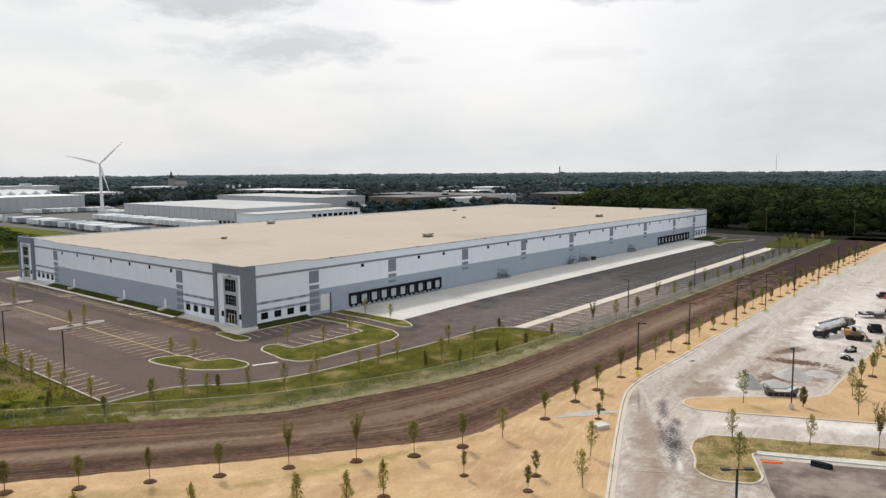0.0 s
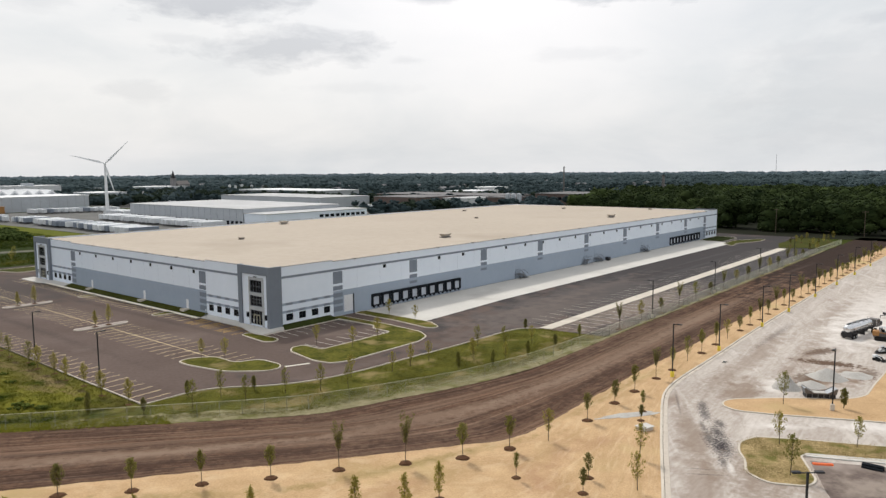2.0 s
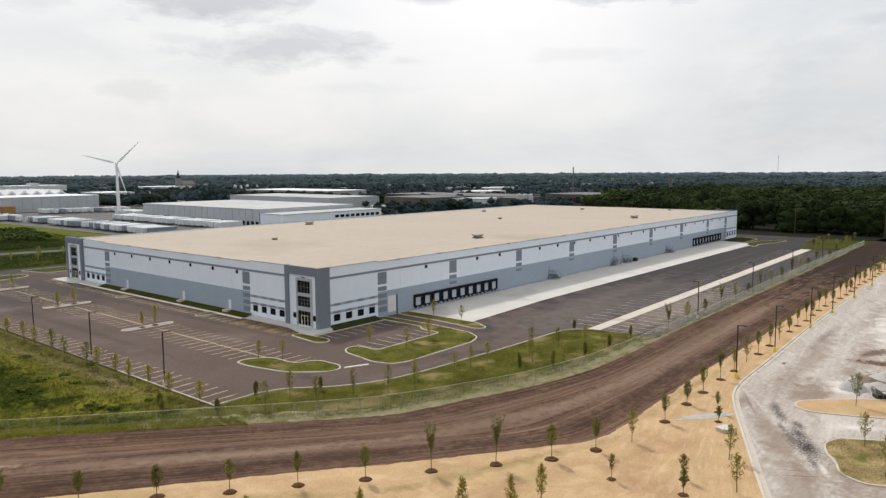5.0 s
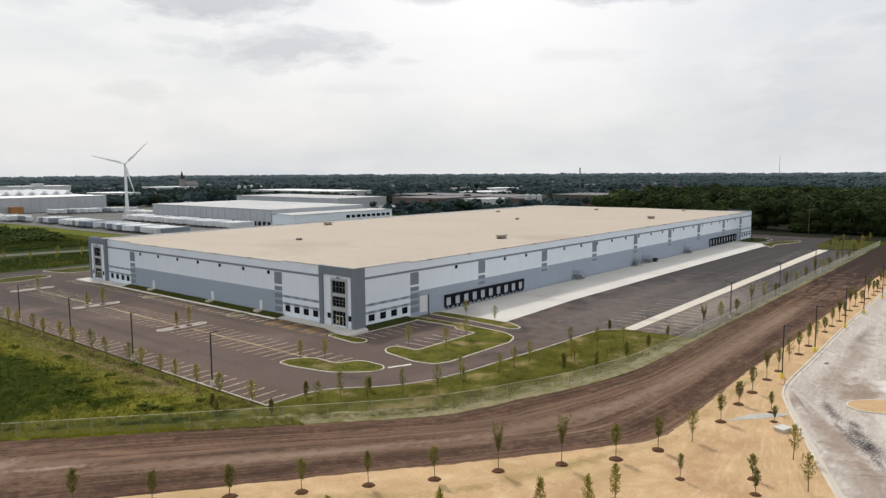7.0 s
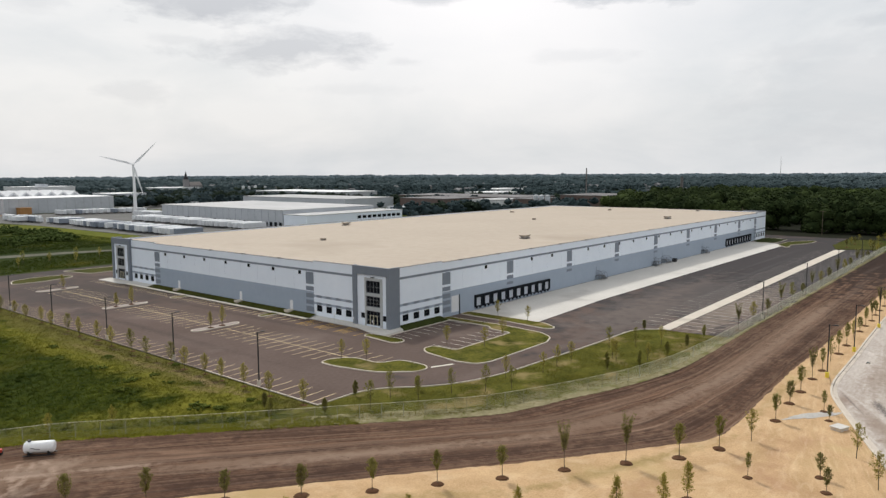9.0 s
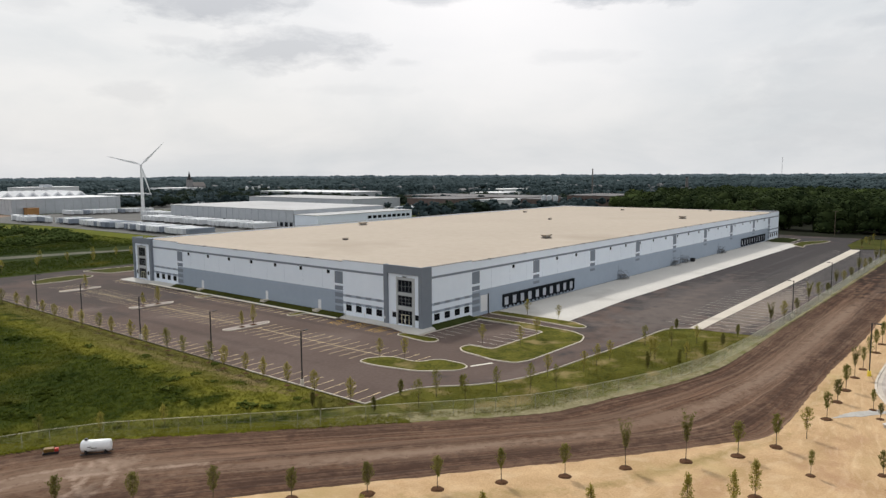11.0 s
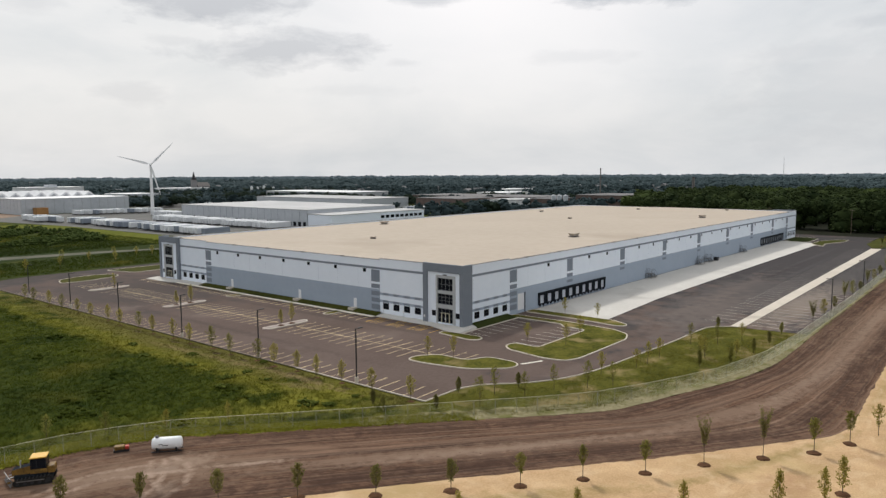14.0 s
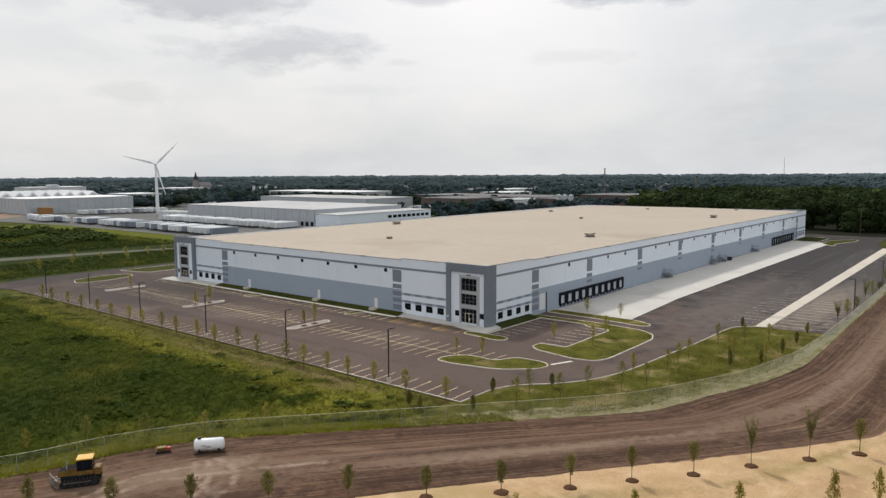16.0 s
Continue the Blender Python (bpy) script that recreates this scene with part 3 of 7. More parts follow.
def leafy(m, share):
    """Thin leaves pass part of the light on."""
    N, L = m.node_tree.nodes, m.node_tree.links
    b = N["Principled BSDF"]
    tr = N.new("ShaderNodeBsdfTranslucent")
    L.new(b.inputs["Base Color"].links[0].from_socket, tr.inputs["Color"])
    mx = N.new("ShaderNodeMixShader")
    mx.inputs["Fac"].default_value = share
    L.new(b.outputs[0], mx.inputs[1])
    L.new(tr.outputs[0], mx.inputs[2])
    L.new(mx.outputs[0], N["Material Output"].inputs["Surface"])


for key in ("leaf", "leaf_dark", "leaf_yellow", "meadow_tuft", "fence_blades", "lawn_blades", "grass_blades"):
    leafy(M[key], 0.55)


# ---- mesh helpers ----
def mesh_ob(name, bm, material, parent=None, smooth=False):
    me = bpy.data.meshes.new(name)
    bm.normal_update()
    bm.to_mesh(me)
    bm.free()
    me.materials.append(material)
    if smooth:
        me.polygons.foreach_set("use_smooth", [True] * len(me.polygons))
    ob = new(name, me)
    ob.parent = parent
    return ob


def part(name, bm, material, parent, label="", smooth=False):
    ob = mesh_ob(name, bm, material, parent, smooth)
    if label:
        ob["label"] = label
    return ob


def again(ob, m, parent):
    """One more piece on the same mesh."""
    o = new(ob.name.split(".")[0], ob.data)
    o.parent = parent
    o.matrix_basis = m
    if "label" in ob:
        o["label"] = ob["label"]
    return o


def thing(name, label, category, group="", kind="", m=None):
    ob = new(name)
    ob.empty_display_size = 0.2
    if m is not None:
        ob.matrix_basis = m
    return tagged(ob, label, category, group, kind)


def box(bm, x0, y0, z0, x1, y1, z1, m=None, bevel=0.0):
    co = [(x, y, z) for z in (z0, z1) for y in (y0, y1) for x in (x0, x1)]
    vs = [bm.verts.new(m @ Vector(c) if m else c) for c in co]
    fs = [bm.faces.new([vs[i] for i in q]) for q in ((0, 2, 3, 1), (4, 5, 7, 6), (0, 1, 5, 4), (2, 6, 7, 3), (0, 4, 6, 2), (1, 3, 7, 5))]
    if bevel:
        es = list({e for f in fs for e in f.edges})
        bmesh.ops.bevel(bm, geom=es, offset=bevel, segments=1, affect="EDGES", profile=0.5)
    return vs


def tube(bm, p0, p1, r0, r1=None, n=8, caps=True):
    r1 = r0 if r1 is None else r1
    p0, p1 = Vector(p0), Vector(p1)
    q = (p1 - p0).to_track_quat("Z", "Y")
    rings = []
    for p, r in ((p0, r0), (p1, r1)):
        rings.append([bm.verts.new(p + q @ Vector((r * math.cos(2 * math.pi * i / n), r * math.sin(2 * math.pi * i / n), 0))) for i in range(n)])
    for i in range(n):
        bm.faces.new((rings[0][i], rings[0][(i + 1) % n], rings[1][(i + 1) % n], rings[1][i]))
    if caps:
        bm.faces.new(rings[0][::-1])
        bm.faces.new(rings[1])
    return rings


def prism(bm, pts, z0, z1):
    """A flat polygon in plan, from z0 to z1."""
    a = sum(p[0] * q[1] - q[0] * p[1] for p, q in zip(pts, pts[1:] + pts[:1]))
    pts = pts if a > 0 else pts[::-1]
    lo = [bm.verts.new((x, y, z0)) for x, y in pts]
    hi = [bm.verts.new((x, y, z1)) for x, y in pts]
    n = len(pts)
    for i in range(n):
        bm.faces.new((lo[i], lo[(i + 1) % n], hi[(i + 1) % n], hi[i]))
    top = bm.faces.new(hi)
    top.normal_update()
    bmesh.ops.triangulate(bm, faces=[top])


def smooth_line(pts, closed=False, rounds=2):
    """Corner cutting."""
    for _ in range(rounds):
        out = []
        n = len(pts)
        for i in range(n if closed else n - 1):
            p, q = pts[i], pts[(i + 1) % n]
            out += [(p[0] * 0.75 + q[0] * 0.25, p[1] * 0.75 + q[1] * 0.25), (p[0] * 0.25 + q[0] * 0.75, p[1] * 0.25 + q[1] * 0.75)]
        if not closed:
            out = [pts[0]] + out + [pts[-1]]
        pts = out
    return pts


def fillet(pts, r):
    """A closed line with its corners rounded."""
    out = []
    n = len(pts)
    for i in range(n):
        p, a, b = Vector(pts[i]), Vector(pts[i - 1]), Vector(pts[(i + 1) % n])
        da, db = (a - p).length, (b - p).length
        k = min(r, 0.45 * da, 0.45 * db)
        q0, q1 = p + (a - p) / da * k, p + (b - p) / db * k
        for s in (0.0, 0.25, 0.5, 0.75, 1.0):
            v = q0 * (1 - s) ** 2 + p * (2 * s * (1 - s)) + q1 * s * s
            out.append((v.x, v.y))
    return out


def resample(pts, n):
    d = [0.0]
    for p, q in zip(pts, pts[1:]):
        d.append(d[-1] + math.dist(p, q))
    s = np.linspace(0, d[-1], n)
    a = np.array(pts)
    return list(zip(np.interp(s, d, a[:, 0]).tolist(), np.interp(s, d, a[:, 1]).tolist()))


def offset_line(pts, d, closed=False):
    """The same line shifted by d to its left."""
    out = []
    n = len(pts)
    for i in range(n):
        a, b = (pts[i - 1], pts[(i + 1) % n]) if closed else (pts[max(i - 1, 0)], pts[min(i + 1, n - 1)])
        tx, ty = b[0] - a[0], b[1] - a[1]
        k = math.hypot(tx, ty) or 1
        out.append((pts[i][0] - ty / k * d, pts[i][1] + tx / k * d))
    return out


def ribbon(bm, left, right, z, v_scale=1.0, rows=1):
    """A strip between two lines of equal count; UV runs in metres along it and across it."""
    uv = bm.loops.layers.uv.verify()
    s = [0.0]
    for p, q in zip(left, left[1:]):
        s.append(s[-1] + math.dist(p, q))
    grid = []
    for l, r in zip(left, right):
        grid.append([bm.verts.new((l[0] + (r[0] - l[0]) * k / rows, l[1] + (r[1] - l[1]) * k / rows, z)) for k in range(rows + 1)])
    w = math.dist(left[len(left) // 2], right[len(right) // 2])
    for i in range(len(left) - 1):
        for k in range(rows):
            f = bm.faces.new((grid[i][k], grid[i + 1][k], grid[i + 1][k + 1], grid[i][k + 1]))
            for lp, (ss, kk) in zip(f.loops, ((i, k), (i + 1, k), (i + 1, k + 1), (i, k + 1))):
                lp[uv].uv = (s[ss], kk / rows * w)
    if grid and bm.faces:
        bm.faces.ensure_lookup_table()
        bm.normal_update()
        if sum(f.normal.z for f in bm.faces) < 0:
            bmesh.ops.reverse_faces(bm, faces=bm.faces[:])


def kerb(name, pts, closed=False, w=0.3, h=0.16, parent=None, z=0.0, m="kerb"):
    """A concrete kerb with a bevelled top along a line."""
    bm = bmesh.new()
    prof = ((-w / 2, 0.0), (-w / 2, h - 0.03), (-w / 2 + 0.03, h), (w / 2 - 0.03, h), (w / 2, h - 0.03), (w / 2, 0.0))
    lines = [[bm.verts.new((x, y, z + pz)) for x, y in offset_line(pts, d, closed)] for d, pz in prof]
    n = len(pts)
    for a, b in zip(lines, lines[1:]):
        for i in range(n if closed else n - 1):
            bm.faces.new((a[i], a[(i + 1) % n], b[(i + 1) % n], b[i]))
    bmesh.ops.recalc_face_normals(bm, faces=bm.faces[:])
    ob = mesh_ob(name, bm, M[m], parent)
    if parent is None:
        tagged(ob, "pale concrete kerb with a rounded edge", "kerb", kind="structure")
    return ob


def plate(name, pts, z, material, label, category, thick=0.3, kind="structure"):
    bm = bmesh.new()
    prism(bm, pts, z - thick, z)
    return tagged(mesh_ob(name, bm, material), label, category, kind=kind)


def ragged(pts, amp, step, seed):
    """A natural edge: a line resampled and shaken."""
    rnd = random.Random(seed)
    total = sum(math.dist(p, q) for p, q in zip(pts, pts[1:]))
    pts = resample(pts, max(3, int(total / step)))
    return [(x + rnd.uniform(-amp, amp), y + rnd.uniform(-amp, amp)) for x, y in pts]


# ---- ground ----
bm = bmesh.new()
rings = [0, 60, 120, 200, 300, 450, 700, 1100, 1800, 2800, 4400]
prev = None
for r in rings[1:]:
    ring = [bm.verts.new((80 + r * math.cos(a), 60 + r * math.sin(a), -0.12)) for a in [2 * math.pi * i / 64 for i in range(64)]]
    if prev is None:
        bm.faces.new(ring)
    else:
        for i in range(64):
            bm.faces.new((prev[i], ring[i], ring[(i + 1) % 64], prev[(i + 1) % 64]))
    prev = ring
tagged(mesh_ob("ground", bm, M["meadow"]), "open ground with rough green and yellowed grass", "ground", kind="structure")

# north and south edges of the dirt haul road
NORTH = smooth_line([(-150, 38), (-118, 14), (-97, -2.3), (-86, -4.6), (-79.5, -6.8), (-74.5, -10), (-69.7, -14.4), (-64.8, -18.9), (-59.4, -23.5), (-54, -28.3), (-48.6, -33.2), (-43, -38.4), (-37.4, -43.5), (-32.5, -47.4), (-29.3, -49.2), (-25, -50.5), (-20.6, -51.8), (-16.4, -53.3), (-11.9, -54.9), (-5.9, -56.7), (3.9, -58.7), (13.4, -59.2), (25, -58.9), (48, -58.5), (70, -58.3), (107, -58), (128, -57.6), (163, -57.4), (225, -56.6), (263, -56.4), (300, -57)])
SOUTH = smooth_line([(-150, 12), (-118, -4), (-97, -20), (-86, -28.3), (-75.9, -36), (-66.6, -42.8), (-57.8, -49.5), (-52.8, -53.1), (-47.8, -57.1), (-43, -60.7), (-37.7, -64.5), (-32, -68.6), (-27, -72), (-23.4, -74.4), (-21, -75.5), (-17, -75.7), (-12.4, -75.7), (-3.6, -75.2), (9, -74.9), (19, -74.4), (37, -74.7), (61, -74.1), (90, -73.4), (128, -72.8), (170, -72), (213, -72.6), (280, -75), (300, -75.5)])
bm = bmesh.new()
ribbon(bm, resample(ragged(NORTH, 0.25, 1.3, 1), 240), resample(ragged(SOUTH, 0.16, 1.0, 2), 240), 0.0, rows=4)
tagged(mesh_ob("road", bm, M["dirt"]), "rutted dark brown dirt haul road with paler wheel tracks", "dirt road", kind="structure")

KERB_R = smooth_line([(300, -79), (231, -79.5), (169, -78.4), (115, -78.4), (62.7, -79.4), (31.6, -80.7), (16, -81), (9, -82), (4, -83.7), (-3.4, -86.8), (-14.6, -91.6), (-26.2, -96.8), (-45, -105), (-80, -121)])
bm = bmesh.new()
ribbon(bm, resample(ragged([(x, y + 0.4) for x, y in SOUTH[5:]], 0.2, 0.8, 3), 520), resample(([(-185, -170), (-80, -121)] + offset_line(KERB_R, -0.12)[::-1][1:]), 520), 0.05, rows=6)
tagged(mesh_ob("verge", bm, M["straw"]), "tan straw-covered bare verge planted with young trees", "verge", kind="structure")

plate("construction_yard", KERB_R + [(-170, -160), (300, -190)], 0.02, M["dust"], "pale dusty crushed-stone construction yard", "yard")
# streaks of old and fresh straw along the verge
wave_lines(M["straw"], (0.31, 0.212, 0.100), 1.0, 0.35, (0.08, 0.3, 1))
wave_lines(M["straw"], (0.62, 0.47, 0.31), 1.0, 0.4, (0.3, 0.9, 1))
# churned dark soil along both shoulders of the haul road
for line, d, w_, k in ((SOUTH, 3.6, 3.4, 0.7), (NORTH, -2.4, 2.2, 0.6)):
    c = resample([q for q in offset_line(line, d) if -105 < q[0] < 110], 15)
    stain_or_shade(M["dirt"], [((p[0] + q[0]) / 2, (p[1] + q[1]) / 2, 0.75 * math.dist(p, q), w_, math.degrees(math.atan2(q[1] - p[1], q[0] - p[0])), k) for p, q in zip(c, c[1:])], (0.044, 0.026, 0.020), 0.9, 0.6)
kerb("kerb", offset_line(KERB_R, -0.2), w=0.35)
kerb("gutter", offset_line(KERB_R, 0.31), w=0.6, h=0.066, m="gutter")

# warehouse pavement
LOT = smooth_line([(-44.6, -25.3), (-40, -25.3), (-36.5, -25.3), (-32.5, -27), (-27.5, -32.2), (-20.5, -35.8), (-12, -37.3), (-2, -37.8), (13, -39), (27, -39.2), (31.5, -39.8), (34.3, -43.2)], rounds=2)
lot_pts = LOT + [(36.2, -57.5), (115, -57.5), (232, -54.5), (236, -40), (262, -33), (284, -33), (284, 160), (-30, 160), (-43, 156), (-140, 164), (-140, 153), (-47, 146), (-44.6, 140)]
plate("car_park", lot_pts, 0.04, M["asphalt"], "dark grey-brown asphalt car park and truck court", "pavement")
kerb("kerb", [(-44.7, 140), (-44.7, 4)], w=0.2, m="old_kerb")
kerb("kerb", [(-44.7, 4), (-44.7, -25.35)] + LOT, w=0.22)
lawn_pts = [(x, y) for x, y in LOT] + [(36, -57)] + [(x, y + (1.1 if x > -46 else 0.4)) for x, y in NORTH if -60 < x < 40][::-1] + [(-60, -20), (-52, -22)]
plate("lawn", lawn_pts, 0.02, M["lawn"], "sparse green and straw-coloured lawn between drive and fence", "lawn")

# uneven meadow west of the car park
bm = bmesh.new()
nx, ny = 150, 200
gx_, gy_ = [-170 + 124.5 * i / nx for i in range(nx + 1)], [-26 + 168 * j / ny for j in range(ny + 1)]


def meadow_z(x, y):
    edge = min(1, max(0, (-46 - x) / 14)) * min(1, max(0, (y - np.interp(x, [p[0] for p in NORTH], [p[1] for p in NORTH]) - 2) / 12))
    lift_ = 0.14 * min(1, max(0, (y - np.interp(x, [p[0] for p in NORTH], [p[1] for p in NORTH]) - 3) / 3))
    return -0.08 + lift_ + edge * (0.8 * noise.noise((x * 0.035, y * 0.035, 3)) + 0.45 * noise.noise((x * 0.13, y * 0.13, 7)) + 0.5 + 0.42 * abs(noise.noise((x * 0.62, y * 0.62, 1))) + 0.25 * noise.noise((x * 1.1, y * 1.1, 4)))


gv = {}
for i, x in enumerate(gx_):
    edge_y = np.interp(x, [p[0] for p in NORTH], [p[1] for p in NORTH]) - 0.5
    for j, y in enumerate(gy_):
        if y > edge_y:
            gv[i, j] = bm.verts.new((x, y, max(-0.1, meadow_z(x, y))))
for i in range(nx):
    for j in range(ny):
        q = [gv.get(k) for k in ((i, j), (i + 1, j), (i + 1, j + 1), (i, j + 1))]
        if all(q):
            bm.faces.new(q)
meadow = mesh_ob("meadow", bm, M["meadow"], smooth=True)
tagged(meadow, "uneven rough green meadow beside the car park", "meadow", kind="structure")

blank = [p for p in NORTH if -58 < p[0] < 232]
lower = ragged([(x, y - 0.1) for x, y in blank], 0.14, 0.9, 41)
upper = resample(ragged([(x + 0.8, y + (4.4 if x < 12 else 2.6 if x < 33 else 0.8)) for x, y in blank], 0.7, 1.5, 42), len(lower))
bm = bmesh.new()
ribbon(bm, lower, upper, 0.05, rows=2)
tagged(mesh_ob("erosion_blanket", bm, M["blanket"]), "pale straw erosion blanket along the fence, grass coming through", "ground cover", kind="structure")
edge = [p for p in NORTH if -130 < p[0] < -44]
lower = ragged([(x, y - 0.1) for x, y in edge], 0.5, 1.0, 43)
upper = resample(ragged([(x + 1.0, y + 3.2) for x, y in edge], 0.7, 1.5, 44), len(lower))
bm = bmesh.new()
ribbon(bm, lower, upper, 0.03, rows=2)
tagged(mesh_ob("grass_verge", bm, M["fence_grass"]), "bright yellow-green grass along the foot of the fence", "grass", kind="structure")

plate("apron", [(24.6, 0.4), (243, 0.4), (238, -16.9), (112, -17.0), (58, -17.2), (24.9, -19.2)], 0.065, M["concrete"], "broad pale concrete truck apron along the dock wall", "apron")
bm = bmesh.new()
prism(bm, [(35.4, -45.5), (34.5, -43.1), (226.5, -38.9), (226.5, -42.5)], -0.1, 0.055)
pad = tagged(mesh_ob("trailer_pad", bm, M["gutter"]), "long pale concrete strip for trailer legs, in jointed slabs", "pavement", kind="structure")
for i in range(-1, 34):
    x0, x1 = (37 + i * 5.6, 37 + i * 5.6 + 5.52) if i >= 0 else (34.5, 36.92)
    k0, k1 = (x0 - 35) / 190, (x1 - 35) / 190
    bm = bmesh.new()
    prism(bm, [(x0, -43.0 + 4.2 * k0), (x1, -43.0 + 4.2 * k1), (x1, -45.6 + 3.0 * k1), (x0 + (0.9 if i < 0 else 0), -45.6 + 3.0 * k0)], 0.03, 0.07)
    part("slab", bm, M["pad_concrete"], pad)


# ---- painted lines ----
def stripes(name, rects, material, label, z=0.05):
    bm = bmesh.new()
    for x0, y0, x1, y1, w in rects:
        k = math.hypot(x1 - x0, y1 - y0)
        nx, ny = -(y1 - y0) / k * w / 2, (x1 - x0) / k * w / 2
        bm.faces.new([bm.verts.new((x, y, z)) for x, y in ((x0 - nx, y0 - ny), (x1 - nx, y1 - ny), (x1 + nx, y1 + ny), (x0 + nx, y0 + ny))])
    return tagged(mesh_ob(name, bm, material), label, "road marking", kind="structure")


mid_gaps = [(30.5, 36.5), (71, 77.5), (112, 118)]
rects = []
for i in range(54):
    y = -15.0 + i * 2.66
    if any(a < y < b for a, b in mid_gaps):
        continue
    x0 = -28.4 if y > -6 else -22.8
    if y < 128:
        rects.append((x0, y, -18.0, y, 0.12))
for i in range(58):
    rects.append((-44.4, -23.4 + i * 2.66, -39.2, -23.1 + i * 2.66, 0.12))
for i in range(38):
    y = 25.5 + i * 2.66
    if not (33.8 < y < 37.8 or 73.5 < y < 77.5):
        rects.append((-10.3, y, -5.4, y, 0.2))
stripes("parking_lines", rects, M["line_cream"], "faded cream parking bay lines")
stripes("centre_line", [(-23.2, -16, -23.2, 30.5, 0.15), (-23.2, 36.5, -23.2, 71, 0.15), (-23.2, 77.5, -23.2, 112, 0.15)], M["line_cream"], "pale yellow line between two rows of parking bays")
rects = []
for i in range(8):
    x = -4.6 + i * 2.6
    rects.append((x, -2.9, x - 0.3, -8.0, 0.12))
for i in range(7):
    x = -6.0 + i * 2.75
    rects.append((x, -14.6, x + 0.2, -20.4, 0.12))
stripes("side_parking_lines", rects, M["line_white"], "white parking bay lines of the small side lot")
rects = []
for y0 in (9.5, 15.8, 22.1):
    for k in range(3):
        rects.append((-10.3, y0 - 2.2 + k * 0.95, -5.2, y0 - 1.3 + k * 0.95, 0.13))
for i in range(7):
    rects.append((-10.4, 3.6 + i * 3.1, -5.0, 3.6 + i * 3.1, 0.14))
stripes("accessible_bay_lines", rects, M["line_yellow"], "yellow hatched accessible parking bays by the entrance")
rects = []
for i in range(50):
    x = 38.5 + i * 3.7
    k = (x - 35) / 190
    rects.append((x, -45.7 + 3.0 * k, x + 0.2, -56.6 + 2.2 * k, 0.13))
    rects.append((x, -42.9 + 4.2 * k, x - 0.1, -36.4 + 3.6 * k, 0.11))
stripes("trailer_bay_lines", rects, M["line_white"], "pale lines of trailer parking bays")
stripes("stop_line", [(-18.8, -24.9, -14.6, -26.6, 0.6)], M["line_white"], "broad white stop line at the drive")


# ---- islands: kerbed beds ----
def island(pts, material, label, rounds=2, h=0.2, z=0.0):
    pts = fillet(pts, 2.2 if rounds > 1 else 1.1)
    a = sum(p[0] * q[1] - q[0] * p[1] for p, q in zip(pts, pts[1:] + pts[:1]))
    pts = pts if a > 0 else pts[::-1]
    bm = bmesh.new()
    prism(bm, pts, -0.2, z + h - 0.03)
    ob = tagged(mesh_ob("island", bm, material), label, "island", kind="structure")
    kerb("kerb", pts, True, parent=ob, h=h, w=0.27, z=z)
    return ob


grass_isl = "kerbed grass island in the car park"
island([(-28.9, -7.4), (-26.2, -7.0), (-22.6, -9.6), (-22.9, -16.3), (-18.6, -17.4), (-18.5, -23.4), (-20, -25.2), (-22.5, -25), (-27.2, -19.8), (-29, -11)], M["lawn"], grass_isl)
island([(-11.6, -17.4), (-9.6, -15.2), (-6.9, -15.4), (-6.9, -20.9), (11.9, -20.7), (12.2, -15), (14.2, -13.6), (14.2, -6), (14.2, 0.4), (16.8, 0.4), (17, -14), (16, -25.5), (13.6, -29.3), (9.5, -31), (-9.3, -31), (-12.4, -29.8), (-13.2, -26)], M["lawn"], "large kerbed lawn beside the side lot", 1)
island([(21.2, 0.3), (21.0, -13), (19.7, -24), (20.6, -25.4), (22.2, -25.2), (24.6, -21), (24.8, -8), (24.6, 0.3)], M["lawn"], "narrow kerbed grass strip beside the ramp", 1)
island([(-9.2, 1.9), (-7.2, 2.0), (-6.9, -2.2), (-6.6, -6.6), (-7.4, -8.2), (-9.2, -8.4), (-10.2, -7)], M["lawn"], "small kerbed grass island by the entrance", 2)
for y in (33.4, 74.3, 115):
    island([(-29.4, y + 0.6), (-28.8, y - 1.0), (-24, y - 1.15), (-18.5, y - 1.0), (-17.4, y + 0.6), (-18.2, y + 1.15), (-24, y + 1.25), (-28.8, y + 1.2)], M["island_paving"], "rounded kerbed parking island with pale paving", 2)
for y in (35.8, 75.5):
    island([(-10.6, y - 0.6), (-10.2, y + 1.0), (-8.8, y + 1.2), (-4.7, y + 1.4), (-4.7, y - 1.2), (-8.8, y - 1.2)], M["lawn"], "small kerbed grass peninsula between parking bays", 1)
island([(-28.5, 136), (-25.9, 143.5), (-20, 146), (-12, 146), (-8, 141), (-10, 138), (-20, 135)], M["dry_grass"], "kerbed grass island at the far end of the car park", 2)
island([(-2, 142), (-6, 155), (20, 153), (60, 153), (60, 142)], M["dry_grass"], grass_isl, 2)
island([(224, -21), (236, -19), (252, -24), (262, -24), (262, -21), (250, -14), (234, -14)], M["dry_grass"], "kerbed grass island at the far end of the truck court", 2)
island([(246, 0.4), (266, 0.4), (266, -5), (262, -11), (242, -11), (240, -4)], M["groundcover"], "kerbed grass bed by the far office corner", 1)
plate("far_lawn", [(228, -39), (246, -34), (279, -34), (281, -46), (264, -53.5), (236, -52.5)], 0.2, M["dry_grass"], "kerbed lawn with young trees at the far end", "lawn")

